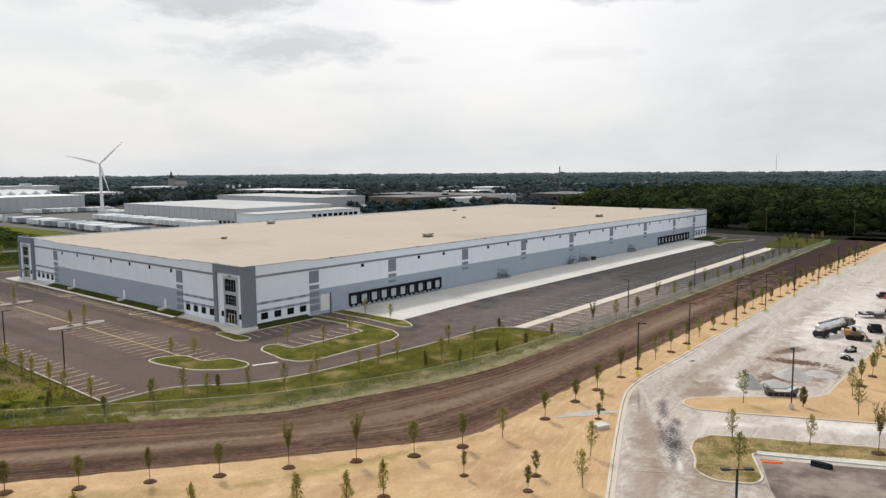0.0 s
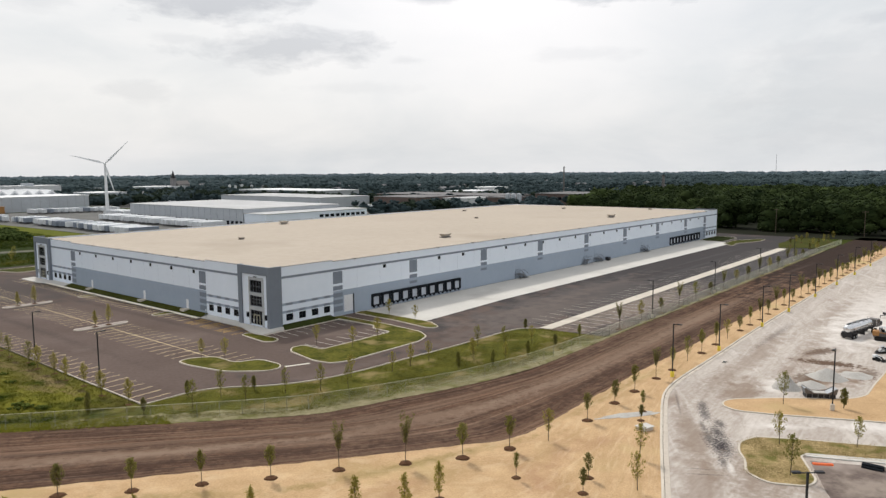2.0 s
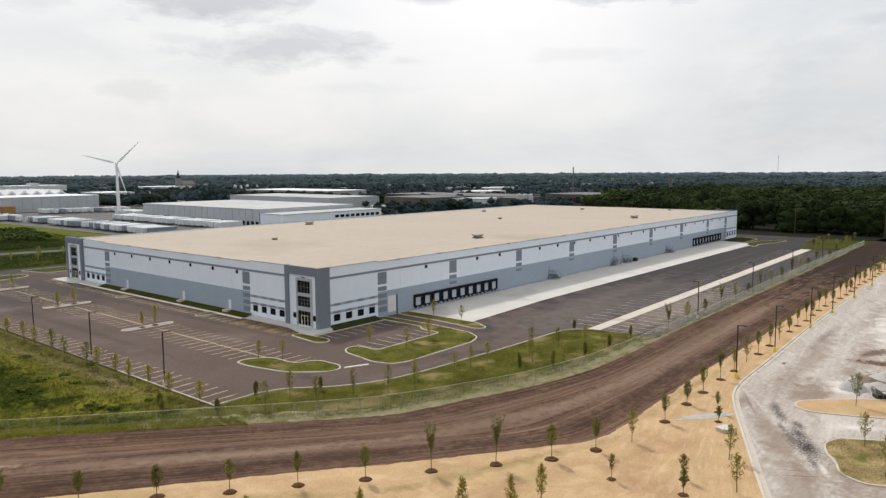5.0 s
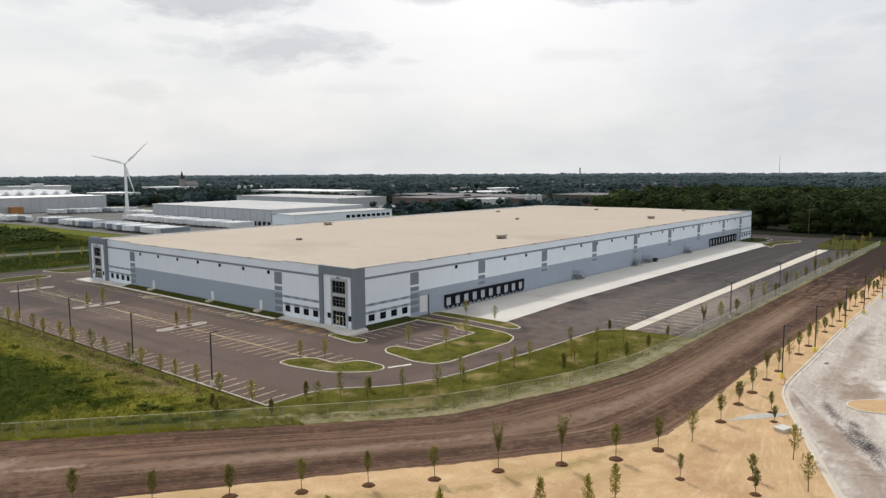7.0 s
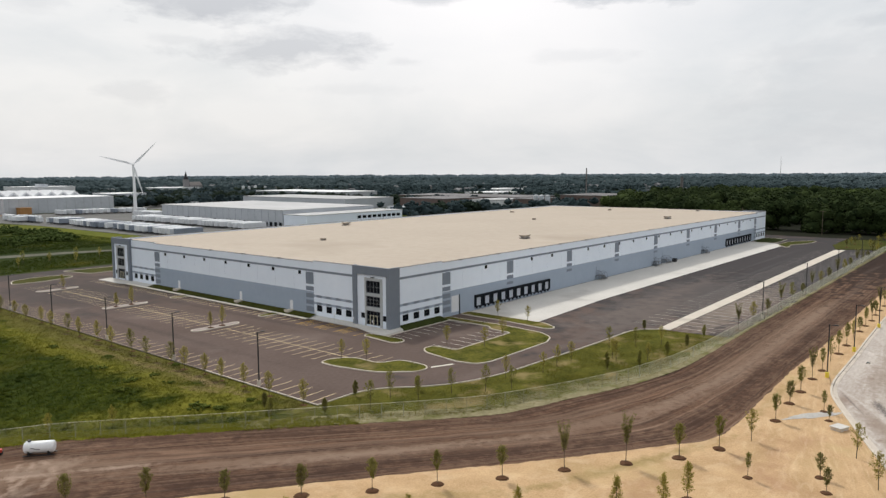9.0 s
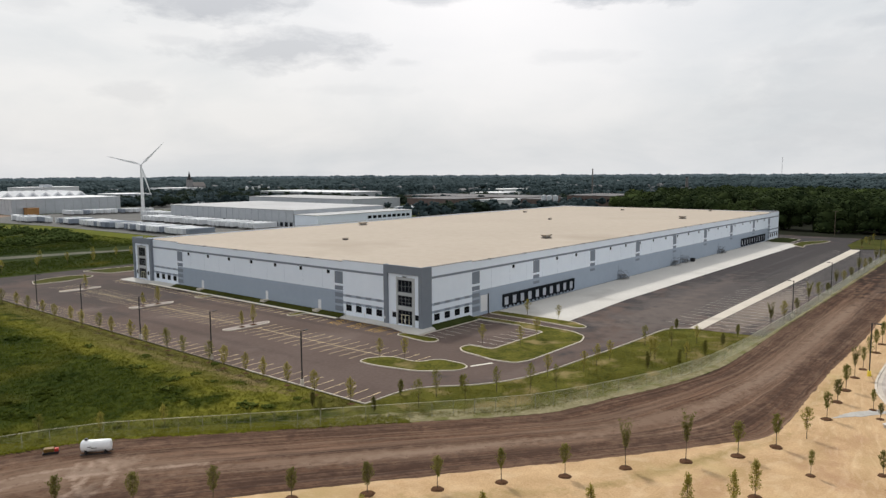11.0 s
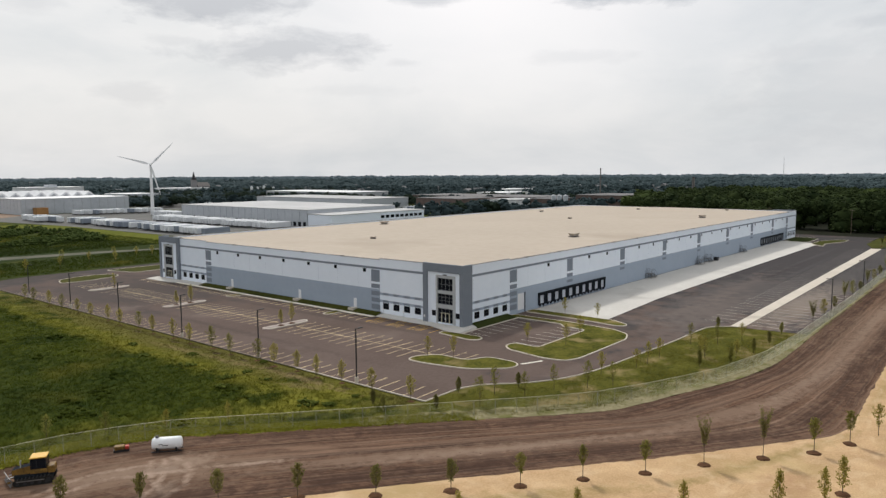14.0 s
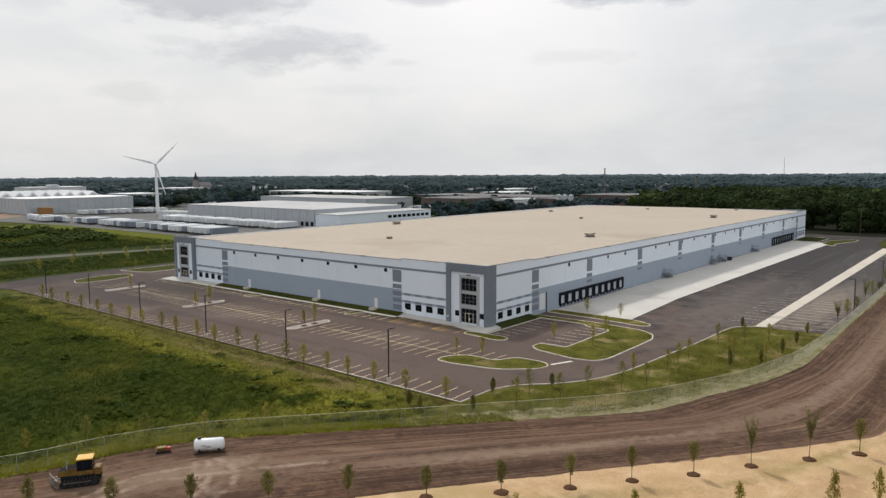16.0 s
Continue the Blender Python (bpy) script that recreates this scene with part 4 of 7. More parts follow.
# sloped beds along the office walls and the entrance pavement
for mm, lab, q in (("dry_grass", "sloping strip of mown grass at the foot of the wall", ((-5.0, 24.6, 0.16), (-2.55, 24.6, 0.75), (-2.55, 98.5, 0.75), (-5.0, 98.5, 0.16))),
                   ("groundcover", "dark groundcover bed at the foot of the office wall", ((-1.0, -2.2, 0.16), (14, -2.2, 0.16), (14, 0.65, 0.75), (0.05, 0.65, 0.75)))):
    bm = bmesh.new()
    bm.faces.new([bm.verts.new(v) for v in q])
    tagged(mesh_ob("planting_bed", bm, M[mm]), lab, "planting bed", kind="structure")
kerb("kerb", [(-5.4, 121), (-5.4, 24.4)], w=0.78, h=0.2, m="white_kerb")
kerb("kerb", [(14, -2.3), (-1.2, -2.3), (-6.6, -2.4)], w=0.35)


def paving(name, pts, z0, label):
    bm = bmesh.new()
    prism(bm, pts, -0.2, z0)
    for v in bm.verts:
        if v.co.z > 0 and v.co.x < -4 and v.co.y > -3:
            v.co.z = 0.21
    return tagged(mesh_ob(name, bm, M["concrete"]), label, "pavement", kind="structure")


paving("sidewalk", [(-6.8, -2.0), (-1.2, -2.0), (0.1, -0.05), (-3.3, -0.05), (-3.3, 11.3), (-2.65, 11.3), (-2.65, 24.3), (-4.9, 24.3), (-4.9, 8), (-6.8, 2)], 0.5, "pale concrete pavement at the entrance tower")
paving("sidewalk", [(-4.9, 98.6), (-2.65, 98.6), (-2.65, 111.5), (-3.4, 111.5), (-3.4, 124), (-7, 125), (-6.8, 112), (-4.9, 108)], 0.5, "pale concrete pavement at the far entrance tower")

# ---- warehouse ----
WX, EX, SY, NY, TOP = -2.6, 266.3, 0.6, 122.2, 13.0
wh = thing("warehouse", "long flat-roofed warehouse of white and grey painted concrete panels", "warehouse")


def wall_cells(bm, along, a0, a1, z0, z1, p0, p1, holes=()):
    """A wall along x or y, from plane p0 to p1, with openings (a, b, za, zb) cut through."""
    As = sorted({a0, a1, *[h[0] for h in holes], *[h[1] for h in holes]})
    Zs = sorted({z0, z1, *[h[2] for h in holes], *[h[3] for h in holes]})
    As, Zs = [a for a in As if a0 <= a <= a1], [z for z in Zs if z0 <= z <= z1]
    for i in range(len(As) - 1):
        for k in range(len(Zs) - 1):
            ma, mz = (As[i] + As[i + 1]) / 2, (Zs[k] + Zs[k + 1]) / 2
            if any(h[0] < ma < h[1] and h[2] < mz < h[3] for h in holes):
                continue
            if along == "x":
                box(bm, As[i], p0, Zs[k], As[i + 1], p1, Zs[k + 1])
            else:
                box(bm, p0, As[i], Zs[k], p1, As[i + 1], Zs[k + 1])
    bmesh.ops.remove_doubles(bm, verts=bm.verts[:], dist=1e-4)


def window_part(name, w, h, cols, rows, parent, fw=0.07, label="", mm="dark_steel"):
    """Frame with bars in the xz plane, centred on x, from z 0; its pane is a child."""
    bm = bmesh.new()
    xs = [-w / 2 + fw] + [-w / 2 + w * c / cols for c in range(1, cols)] + [w / 2 - fw]
    zs = [fw] + [h * r / rows for r in range(1, rows)] + [h - fw]
    lights = []
    for i in range(cols):
        for k in range(rows):
            lights.append((xs[i] + (0.03 if i else 0), xs[i + 1] - (0.03 if i < cols - 1 else 0), zs[k] + (0.03 if k else 0), zs[k + 1] - (0.03 if k < rows - 1 else 0)))
    wall_cells(bm, "x", -w / 2, w / 2, 0, h, -0.05, 0.05, lights)
    f = part(name, bm, M[mm], parent, label)
    bm = bmesh.new()
    box(bm, -w / 2 + fw, -0.01, fw, w / 2 - fw, 0.01, h - fw)
    part("pane", bm, M["glass"], f)
    return f


def copy_part(ob, m, parent):
    o = copy_thing(ob, m)
    o.parent = parent
    return o


office_s = [1.6 + 3.55 * i for i in range(4)]
office_e = [EX - 1.6 - 3.55 * i - 1.6 for i in range(4)]
clere_s = [32.0 + 10.5 * i for i in range(21)]
holes_s = [(x - 0.15, x + 1.75, 1.4, 2.9) for x in office_s + office_e]
clere_holes = [(x - 0.55, x + 0.55, 9.8, 10.65) for x in clere_s]
PAN0, PITCH, PW = 41.1, 30.6, 3.0
panels = [PAN0 + PITCH * i for i in range(7)]

bm = bmesh.new()
wall_cells(bm, "x", 0, 15, 0, 13.3, SY, SY + 0.35, holes_s)
part("office_wall", bm, M["white_wall"], wh)
bm = bmesh.new()
wall_cells(bm, "x", EX - 15, EX, 0, 13.3, SY, SY + 0.35, holes_s)
part("office_wall", bm, M["white_wall"], wh)
bm = bmesh.new()
wall_cells(bm, "x", 15, EX - 15, 6.05, TOP, SY, SY + 0.35, clere_holes)
part("upper_wall", bm, M["white_wall"], wh)
docks = [28.7 + 3.52 * i for i in range(10)] + [210.0 + 3.52 * i for i in range(10)]
holes_d = [(x - 1.2, x + 1.2, 1.0, 3.4) for x in docks] + [(18.3, 21.2, 0.75, 4.7)]
bm = bmesh.new()
wall_cells(bm, "x", 15, EX - 15, 0, 6.05, SY, SY + 0.35, holes_d)
part("lower_wall", bm, M["grey_wall"], wh)
clere_w = [30.3 + 10.2 * i for i in range(7)]
office_w = [13.4, 16.7, 20.0, 23.3]
office_n = [122.8 - y for y in office_w]
holes_w = [(y - 0.95, y + 0.95, 1.5, 3.0) for y in office_w + office_n]
bm = bmesh.new()
wall_cells(bm, "y", 11.2, 25.2, 0, 13.3, WX, WX + 0.35, holes_w)
part("office_wall", bm, M["white_wall"], wh)
bm = bmesh.new()
wall_cells(bm, "y", 97.6, 111.6, 0, 13.3, WX, WX + 0.35, holes_w)
part("office_wall", bm, M["white_wall"], wh)
bm = bmesh.new()
wall_cells(bm, "y", 25.2, 97.6, 6.05, TOP, WX, WX + 0.35, [(y - 0.55, y + 0.55, 9.8, 10.65) for y in clere_w])
part("upper_wall", bm, M["white_wall"], wh)
bm = bmesh.new()
wall_cells(bm, "y", 25.2, 97.6, 0, 6.05, WX, WX + 0.35)
part("lower_wall", bm, M["grey_wall"], wh)
bm = bmesh.new()
box(bm, WX, NY - 0.35, 0, EX, NY, TOP)
part("back_wall", bm, M["white_wall"], wh)
bm = bmesh.new()
box(bm, EX - 0.35, SY + 0.35, 0, EX, NY - 0.35, TOP)
part("end_wall", bm, M["white_wall"], wh)

# roof: a gentle ridge along its length
bm = bmesh.new()
nx, ny = 27, 12
gv = [[bm.verts.new((WX + 0.35 + (EX - WX - 0.7) * i / nx, SY + 0.35 + (NY - SY - 0.7) * j / ny, 12.62 + 0.5 * (1 - abs(2 * j / ny - 1)) + random.uniform(-0.02, 0.02))) for j in range(ny + 1)] for i in range(nx + 1)]
for i in range(nx):
    for j in range(ny):
        bm.faces.new((gv[i][j], gv[i + 1][j], gv[i + 1][j + 1], gv[i][j + 1]))
part("roof", bm, M["roof"], wh, "tan roof membrane", smooth=True)
for x0, y0, x1, y1, z in ((15, SY - 0.04, EX - 15, SY + 0.4, TOP), (0, SY - 0.04, 15, SY + 0.4, 13.3), (EX - 15, SY - 0.04, EX + 0.04, SY + 0.4, 13.3),
                          (WX - 0.04, 25.2, WX + 0.4, 97.6, TOP), (WX - 0.04, 11.2, WX + 0.4, 25.2, 13.3), (WX - 0.04, 97.6, WX + 0.4, 111.6, 13.3),
                          (WX, NY - 0.4, EX + 0.04, NY + 0.04, TOP), (EX - 0.4, SY + 0.4, EX + 0.04, NY - 0.4, TOP)):
    bm = bmesh.new()
    box(bm, x0, y0, z, x1, y1, z + 0.1)
    part("parapet_cap", bm, M["cap"], wh)
# joints between the wall panels
for x in [15 + 7.65 * i for i in range(1, 31)]:
    bm = bmesh.new()
    box(bm, x - 0.012, SY - 0.004, 3.9, x + 0.012, SY, 10.7)
    part("panel_joint", bm, M["grey_wall"], wh)
for y in [25.2 + 7.24 * i for i in range(1, 10)]:
    bm = bmesh.new()
    box(bm, WX - 0.004, y - 0.012, 0.8, WX, y + 0.012, 10.7)
    part("panel_joint", bm, M["grey_wall"], wh)
for x in [22 + 15.3 * i for i in range(16)]:
    bm = bmesh.new()
    box(bm, x - 0.35, SY - 0.08, TOP - 0.1, x + 0.35, SY + 0.42, TOP + 0.2)
    part("scupper", bm, M["cap"], wh)
for y in (38.0, 53.0, 68.0, 83.0):
    bm = bmesh.new()
    box(bm, WX - 0.08, y - 0.35, TOP - 0.1, WX + 0.42, y + 0.35, TOP + 0.2)
    part("scupper", bm, M["cap"], wh)
# grey band under the parapet
for x0, y0, x1, y1 in ((0, SY - 0.03, EX, SY), (WX - 0.03, 11.2, WX, 111.6)):
    bm = bmesh.new()
    box(bm, x0, y0, 10.75, x1, y1, 11.25)
    part("band", bm, M["band"], wh, "dark grey painted band")


def accent(x, zs, west=False):
    for z0, z1 in zs:
        bm = bmesh.new()
        if west:
            box(bm, WX - 0.035, x, z0, WX, x + 2.8, z1)
        else:
            box(bm, x, SY - 0.035, z0, x + 2.9, SY, z1)
        part("accent_panel", bm, M["band"], wh)


full = ((7.75, 10.6), (6.2, 7.2), (4.5, 5.55), (2.95, 3.95), (1.2, 2.4))
for x in (15.0, EX - 17.9):
    accent(x, full)
for x in panels:
    accent(x, ((7.5, 10.7), (6.05, 6.95), (4.6, 5.3)))
for y in (25.2, 94.8):
    accent(y, full, True)
# thin stripes on the office corners: darker over each window
for a0, centres, west in ((0, [x + 0.8 for x in office_s], False), (EX - 15, [x + 0.8 for x in office_e], False), (11.2, office_w, True), (97.6, office_n, True)):
    for z0 in (4.8, 3.1):
        edges = []
        k = a0 + (0.15 if not west else 0.0)
        for c in sorted(centres):
            edges += [(k, c - 0.9, "grey_wall"), (c - 0.9, c + 0.9, "band")]
            k = c + 0.9
        edges.append((k, a0 + (15 if not west else 14.0), "grey_wall"))
        for e0, e1, mm in edges:
            if e1 - e0 < 0.05:
                continue
            bm = bmesh.new()
            if west:
                box(bm, WX - 0.03, e0, z0, WX, e1, z0 + 0.55)
            else:
                box(bm, e0, SY - 0.03, z0, e1, SY, z0 + 0.55)
            part("stripe", bm, M[mm], wh)

win = window_part("window", 1.9, 1.5, 2, 2, wh)
win.matrix_basis = pose(office_s[0] + 0.8, SY + 0.12, 1.4)
for x in (office_s + office_e)[1:]:
    copy_part(win, pose(x + 0.8, SY + 0.12, 1.4), wh)
for y in office_w + office_n:
    copy_part(win, pose(WX + 0.12, y, 1.5, 0, 0, 90), wh)
cw = window_part("clerestory_window", 1.1, 0.85, 1, 1, wh)
cw.matrix_basis = pose(clere_s[0], SY + 0.12, 9.8)
for x in clere_s[1:]:
    copy_part(cw, pose(x, SY + 0.12, 9.8), wh)
for y in clere_w:
    copy_part(cw, pose(WX + 0.12, y, 9.8, 0, 0, 90), wh)


# dock doors: white sectional leaf in a black padded surround, bumpers below
def dock(parent):
    bm = bmesh.new()
    for k in range(4):
        box(bm, -1.2, -0.06, 1.0 + 0.6 * k, 1.2, 0.1, 1.0 + 0.6 * k + 0.585)
    leaf = part("dock_door", bm, M["dock_leaf"], parent, "white sectional dock door")
    bm = bmesh.new()
    box(bm, -1.52, -0.42, 0.75, -1.08, 0, 3.1)
    box(bm, 1.08, -0.42, 0.75, 1.52, 0, 3.1)
    box(bm, -1.52, -0.48, 3.1, 1.52, 0, 3.75)
    box(bm, -1.08, -0.3, 0.8, 1.08, 0.0, 1.0)
    part("dock_seal", bm, M["black"], leaf, "black foam dock seal")
    for s in (-0.75, 0.75):
        bm = bmesh.new()
        box(bm, s - 0.22, -0.32, 0.35, s + 0.22, 0, 0.88)
        part("bumper", bm, M["black"], leaf)
    return leaf


d0 = dock(wh)
d0.matrix_basis = pose(docks[0], SY, 0)
for x in docks[1:]:
    copy_part(d0, pose(x, SY, 0), wh)
bm = bmesh.new()
for k in range(6):
    box(bm, 18.3, SY + 0.1, 0.75 + 0.66 * k, 21.2, SY + 0.17, 0.75 + 0.66 * k + 0.64)
part("overhead_door", bm, M["white_metal"], wh, "white sectional drive-in door")
bm = bmesh.new()
box(bm, 21.2, SY - 0.12, 0.1, 21.45, SY, 4.8)
part("door_jamb", bm, M["dark_steel"], wh)


def tower(y0, flip):
    """Entrance tower: grey portal, white infill, tall glazing."""
    H = 13.6
    f = (lambda y: y0 + 11.2 - y) if flip else (lambda y: y0 + y)
    bm = bmesh.new()
    box(bm, -3.35, min(f(0), f(0.4)), 0, 0, max(f(0), f(0.4)), H)
    t = part("entrance_tower", bm, M["tower"], wh, "grey entrance tower with tall glazing")

    def b(x0, ya, z0, x1, yb, z1, nm, mm, lab=""):
        bm = bmesh.new()
        box(bm, x0, min(f(ya), f(yb)), z0, x1, max(f(ya), f(yb)), z1)
        return part(nm, bm, M[mm], t, lab)

    X = -3.35
    b(X, 0.4, 0, -2.6, 0.9, 11.75, "portal_column", "tower")
    b(X, 10.0, 0, -2.4, 11.2, 11.75, "portal_column", "tower")
    b(X, 0.4, 11.75, -2.9, 11.2, H, "portal_head", "tower")
    b(-2.9, 10.85, 11.75, -2.2, 11.2, H, "portal_return", "tower")
    b(-2.9, 0.4, 12.3, 0.3, 10.85, 12.6, "roof_infill", "roof")
    holes = [(3.0, 7.2, 0.75, 10.5), (7.75, 9.0, 2.0, 3.2), (1.15, 2.3, 2.0, 3.2)]
    holes = [(min(f(a), f(c)), max(f(a), f(c)), d, e_) for a, c, d, e_ in holes]
    bm = bmesh.new()
    wall_cells(bm, "y", min(f(0.9), f(10.0)), max(f(0.9), f(10.0)), 0, 11.75, X + 0.35, X + 0.65, holes)
    part("infill_wall", bm, M["white_wall"], t)
    # grey surround of the glazing
    bm = bmesh.new()
    for ya, yb, za, zb in ((2.25, 3.0, 0.5, 11.1), (7.2, 7.95 - 0.25, 0.5, 11.1), (3.0, 7.2, 10.5, 11.1), (3.0, 7.2, 7.1, 7.75), (3.0, 7.2, 3.9, 4.75)):
        box(bm, X + 0.27, min(f(ya), f(yb)), za, X + 0.5, max(f(ya), f(yb)), zb)
    part("glazing_surround", bm, M["surround"], t)
    for za, zb, rows in ((7.75, 10.5, 2), (4.75, 7.1, 3), (0.75, 3.9, 3)):
        w = window_part("window", 4.2, zb - za, 4, rows, wh, 0.1, mm="mullion")
        w.matrix_basis = pose(X + 0.5, f(5.1), za, 0, 0, 90)
    bm = bmesh.new()
    for ya in (4.0, 5.1, 6.15):
        box(bm, X + 0.36, f(ya) - 0.06, 0.75, X + 0.44, f(ya) + 0.06, 2.9)
    box(bm, X + 0.36, min(f(4.0), f(6.15)), 2.8, X + 0.44, max(f(4.0), f(6.15)), 2.92)
    part("door_frame", bm, M["door_cream"], t, "cream metal door frame")
    for yc in (8.37, 1.72):
        w = window_part("window", 1.2, 1.2, 2, 2, wh, 0.07)
        w.matrix_basis = pose(X + 0.5, f(yc), 2.0, 0, 0, 90)
    b(X + 0.3, 4.6, 11.15, X + 0.1, 5.6, 11.3, "wall_lamp", "black")


tower(0.0, False)
tower(111.6, True)
# east tower, seen edge on
bm = bmesh.new()
box(bm, EX, SY + 0.5, 0, EX + 0.8, SY + 11, 13.5)
part("end_pilaster", bm, M["tower"], wh)

# west wall doors with a stoop and a side screen
for y in (33.6, 54.4, 84.4):
    bm = bmesh.new()
    box(bm, WX - 0.06, y - 0.5, 0.9, WX - 0.0, y + 0.5, 3.1)
    d = part("side_door", bm, M["white_metal"], wh, "white steel side door")
    bm = bmesh.new()
    box(bm, WX - 1.6, y - 0.8, 0.0, WX - 0.02, y + 1.0, 0.88)
    part("stoop", bm, M["kerb"], d)


# parking signs in front of the entrance
def sign_post(x, y, z):
    sg = thing("sign_post", "thin steel post with a small white parking sign", "sign", "parking signs", m=pose(x, y, z))
    bm = bmesh.new()
    tube(bm, (0, 0, -0.1), (0, 0, 2.1), 0.035, n=6)
    part("post", bm, M["steel"], sg)
    bm = bmesh.new()
    box(bm, -0.06, -0.16, 1.55, -0.04, 0.16, 2.05)
    part("sign_plate", bm, M["white_metal"], sg)


for y in (3.6, 9.5, 15.8, 22.1):
    sign_post(-4.75, y, 0.3)


# dock stairs
def dock_stair(x, flip):
    s = thing("dock_stair", "dull grey steel dock stair with handrails against the wall", "stair", "dock stairs", m=pose(x, SY, 0.065) @ Matrix.Scale(1.25, 4))
    sgn = -1 if flip else 1
    bm = bmesh.new()
    box(bm, -0.9, -1.6, 1.14, 0.9, -0.05, 1.22)
    part("landing", bm, M["rail_steel"], s)
    for px, py in ((-0.85, -1.55), (0.85, -1.55), (-0.85, -0.1), (0.85, -0.1)):
        bm = bmesh.new()
        box(bm, px - 0.04, py - 0.04, 0, px + 0.04, py + 0.04, 1.14)
        part("leg", bm, M["rail_steel"], s)
    for k in range(6):
        bm = bmesh.new()
        x0 = sgn * (0.9 + 0.29 * k)
        box(bm, min(x0, x0 + sgn * 0.3), -1.55, 0.98 - 0.19 * k, max(x0, x0 + sgn * 0.3), -0.25, 1.03 - 0.19 * k)
        part("tread", bm, M["rail_steel"], s)
    for yy in (-1.55, -0.22):
        bm = bmesh.new()
        tube(bm, (-sgn * 0.9, yy, 2.25), (sgn * 0.9, yy, 2.25), 0.035, n=6)
        tube(bm, (sgn * 0.9, yy, 2.25), (sgn * 2.65, yy, 1.1), 0.035, n=6)
        tube(bm, (sgn * 0.9, yy, 1.15), (sgn * 2.65, yy, 0.02), 0.06, n=6)
        for px in (-0.88, 0.0, 0.88):
            tube(bm, (px, yy, 1.2), (px, yy, 2.25), 0.03, n=6)
        tube(bm, (sgn * 2.6, yy, 0.0), (sgn * 2.6, yy, 1.12), 0.03, n=6)
        part("handrail", bm, M["rail_steel"], s)
    bm = bmesh.new()
    box(bm, -0.5, -0.05, 1.22, 0.5, -0.004, 3.4)
    part("door", bm, M["grey_wall"], s, "grey steel door")


dock_stair(90.5, False)
dock_stair(134.0, True)
dock_stair(141.0, False)
dock_stair(180.5, False)
comp = thing("compactor", "dark steel waste container by the dock wall", "container", m=pose(147.6, -1.2, 0.065) @ Matrix.Scale(0.7, 4))
bm = bmesh.new()
box(bm, -1.1, -1.0, 0.15, 1.1, 1.0, 1.7, bevel=0.06)
part("body", bm, M["dark_steel"], comp)
bm = bmesh.new()
box(bm, -1.15, -1.05, 1.7, 1.15, 1.05, 1.8)
part("lid", bm, M["black"], comp)
for sx in (-0.8, 0.8):
    bm = bmesh.new()
    box(bm, sx - 0.1, -0.95, 0.0, sx + 0.1, 0.95, 0.15)
    part("skid", bm, M["dark_steel"], comp)


# roof units
def roof_unit(x, y, l, w, h, zz):
    u = thing("roof_unit", "small metal ventilation unit on a kerb on the tan roof", "roof unit", "roof units", m=pose(x, y, zz))
    bm = bmesh.new()
    box(bm, -l / 2, -w / 2, 0, l / 2, w / 2, 0.3)
    part("curb", bm, M["cap"], u)
    bm = bmesh.new()
    lo, hi = (l * 0.3, w * 0.3, 0.3), (l * 0.55, w * 0.55, h)
    ring = [[bm.verts.new((sx * a_, sy * b_, z_)) for sx, sy in ((-1, -1), (1, -1), (1, 1), (-1, 1))] for a_, b_, z_ in (lo, hi, (hi[0], hi[1], h + 0.12))]
    for p_, q_ in zip(ring, ring[1:]):
        for i in range(4):
            bm.faces.new((p_[i], p_[(i + 1) % 4], q_[(i + 1) % 4], q_[i]))
    bm.faces.new(ring[-1])
    part("housing", bm, M["roof"], u, "tan metal hood, wider at the top")
    bm = bmesh.new()
    for k in range(3):
        z_ = 0.42 + k * (h - 0.45) / 3
        kx, ky = 0.3 + 0.25 * (z_ - 0.3) / (h - 0.3) + 0.012, 0.3 + 0.25 * (z_ - 0.3) / (h - 0.3) + 0.02
        box(bm, -l * kx, -w * ky, z_, l * kx, w * ky, z_ + 0.09)
    part("louvre", bm, M["steel"], u)


for x, y, l in ((78.5, 19.7, 3.4), (34, 64, 1.4), (84, 108, 3.0), (193, 20.8, 3.4), (195, 104, 2.0), (236, 70, 2.0), (256, 31, 1.6), (150, 62, 1.2)):
    roof_unit(x, y, l, 2.0 if l > 2 else 1.2, 1.1 if l > 2 else 0.6, 12.62 + 0.5 * (1 - abs(2 * (y - SY) / (NY - SY) - 1)) - 0.03)

# ---- young trees ----
def leaf_cloud(bm, rnd, centre, rx, rz, count, size):
    for _ in range(count):
        while True:
            p = Vector((rnd.uniform(-1, 1), rnd.uniform(-1, 1), rnd.uniform(-1, 1)))
            if p.length < 1:
                break
        c = Vector(centre) + Vector((p.x * rx, p.y * rx, p.z * rz))
        q = Euler((rnd.uniform(0, 6.28), rnd.uniform(0, 6.28), rnd.uniform(0, 6.28))).to_matrix()
        s = size * rnd.uniform(0.6, 1.3)
        bm.faces.new([bm.verts.new(c + q @ Vector(v)) for v in ((-s, -s * 0.5, 0), (s, -s * 0.4, s * 0.2), (s * 0.8, s * 0.5, 0), (-s * 0.9, s * 0.5, s * 0.2))])


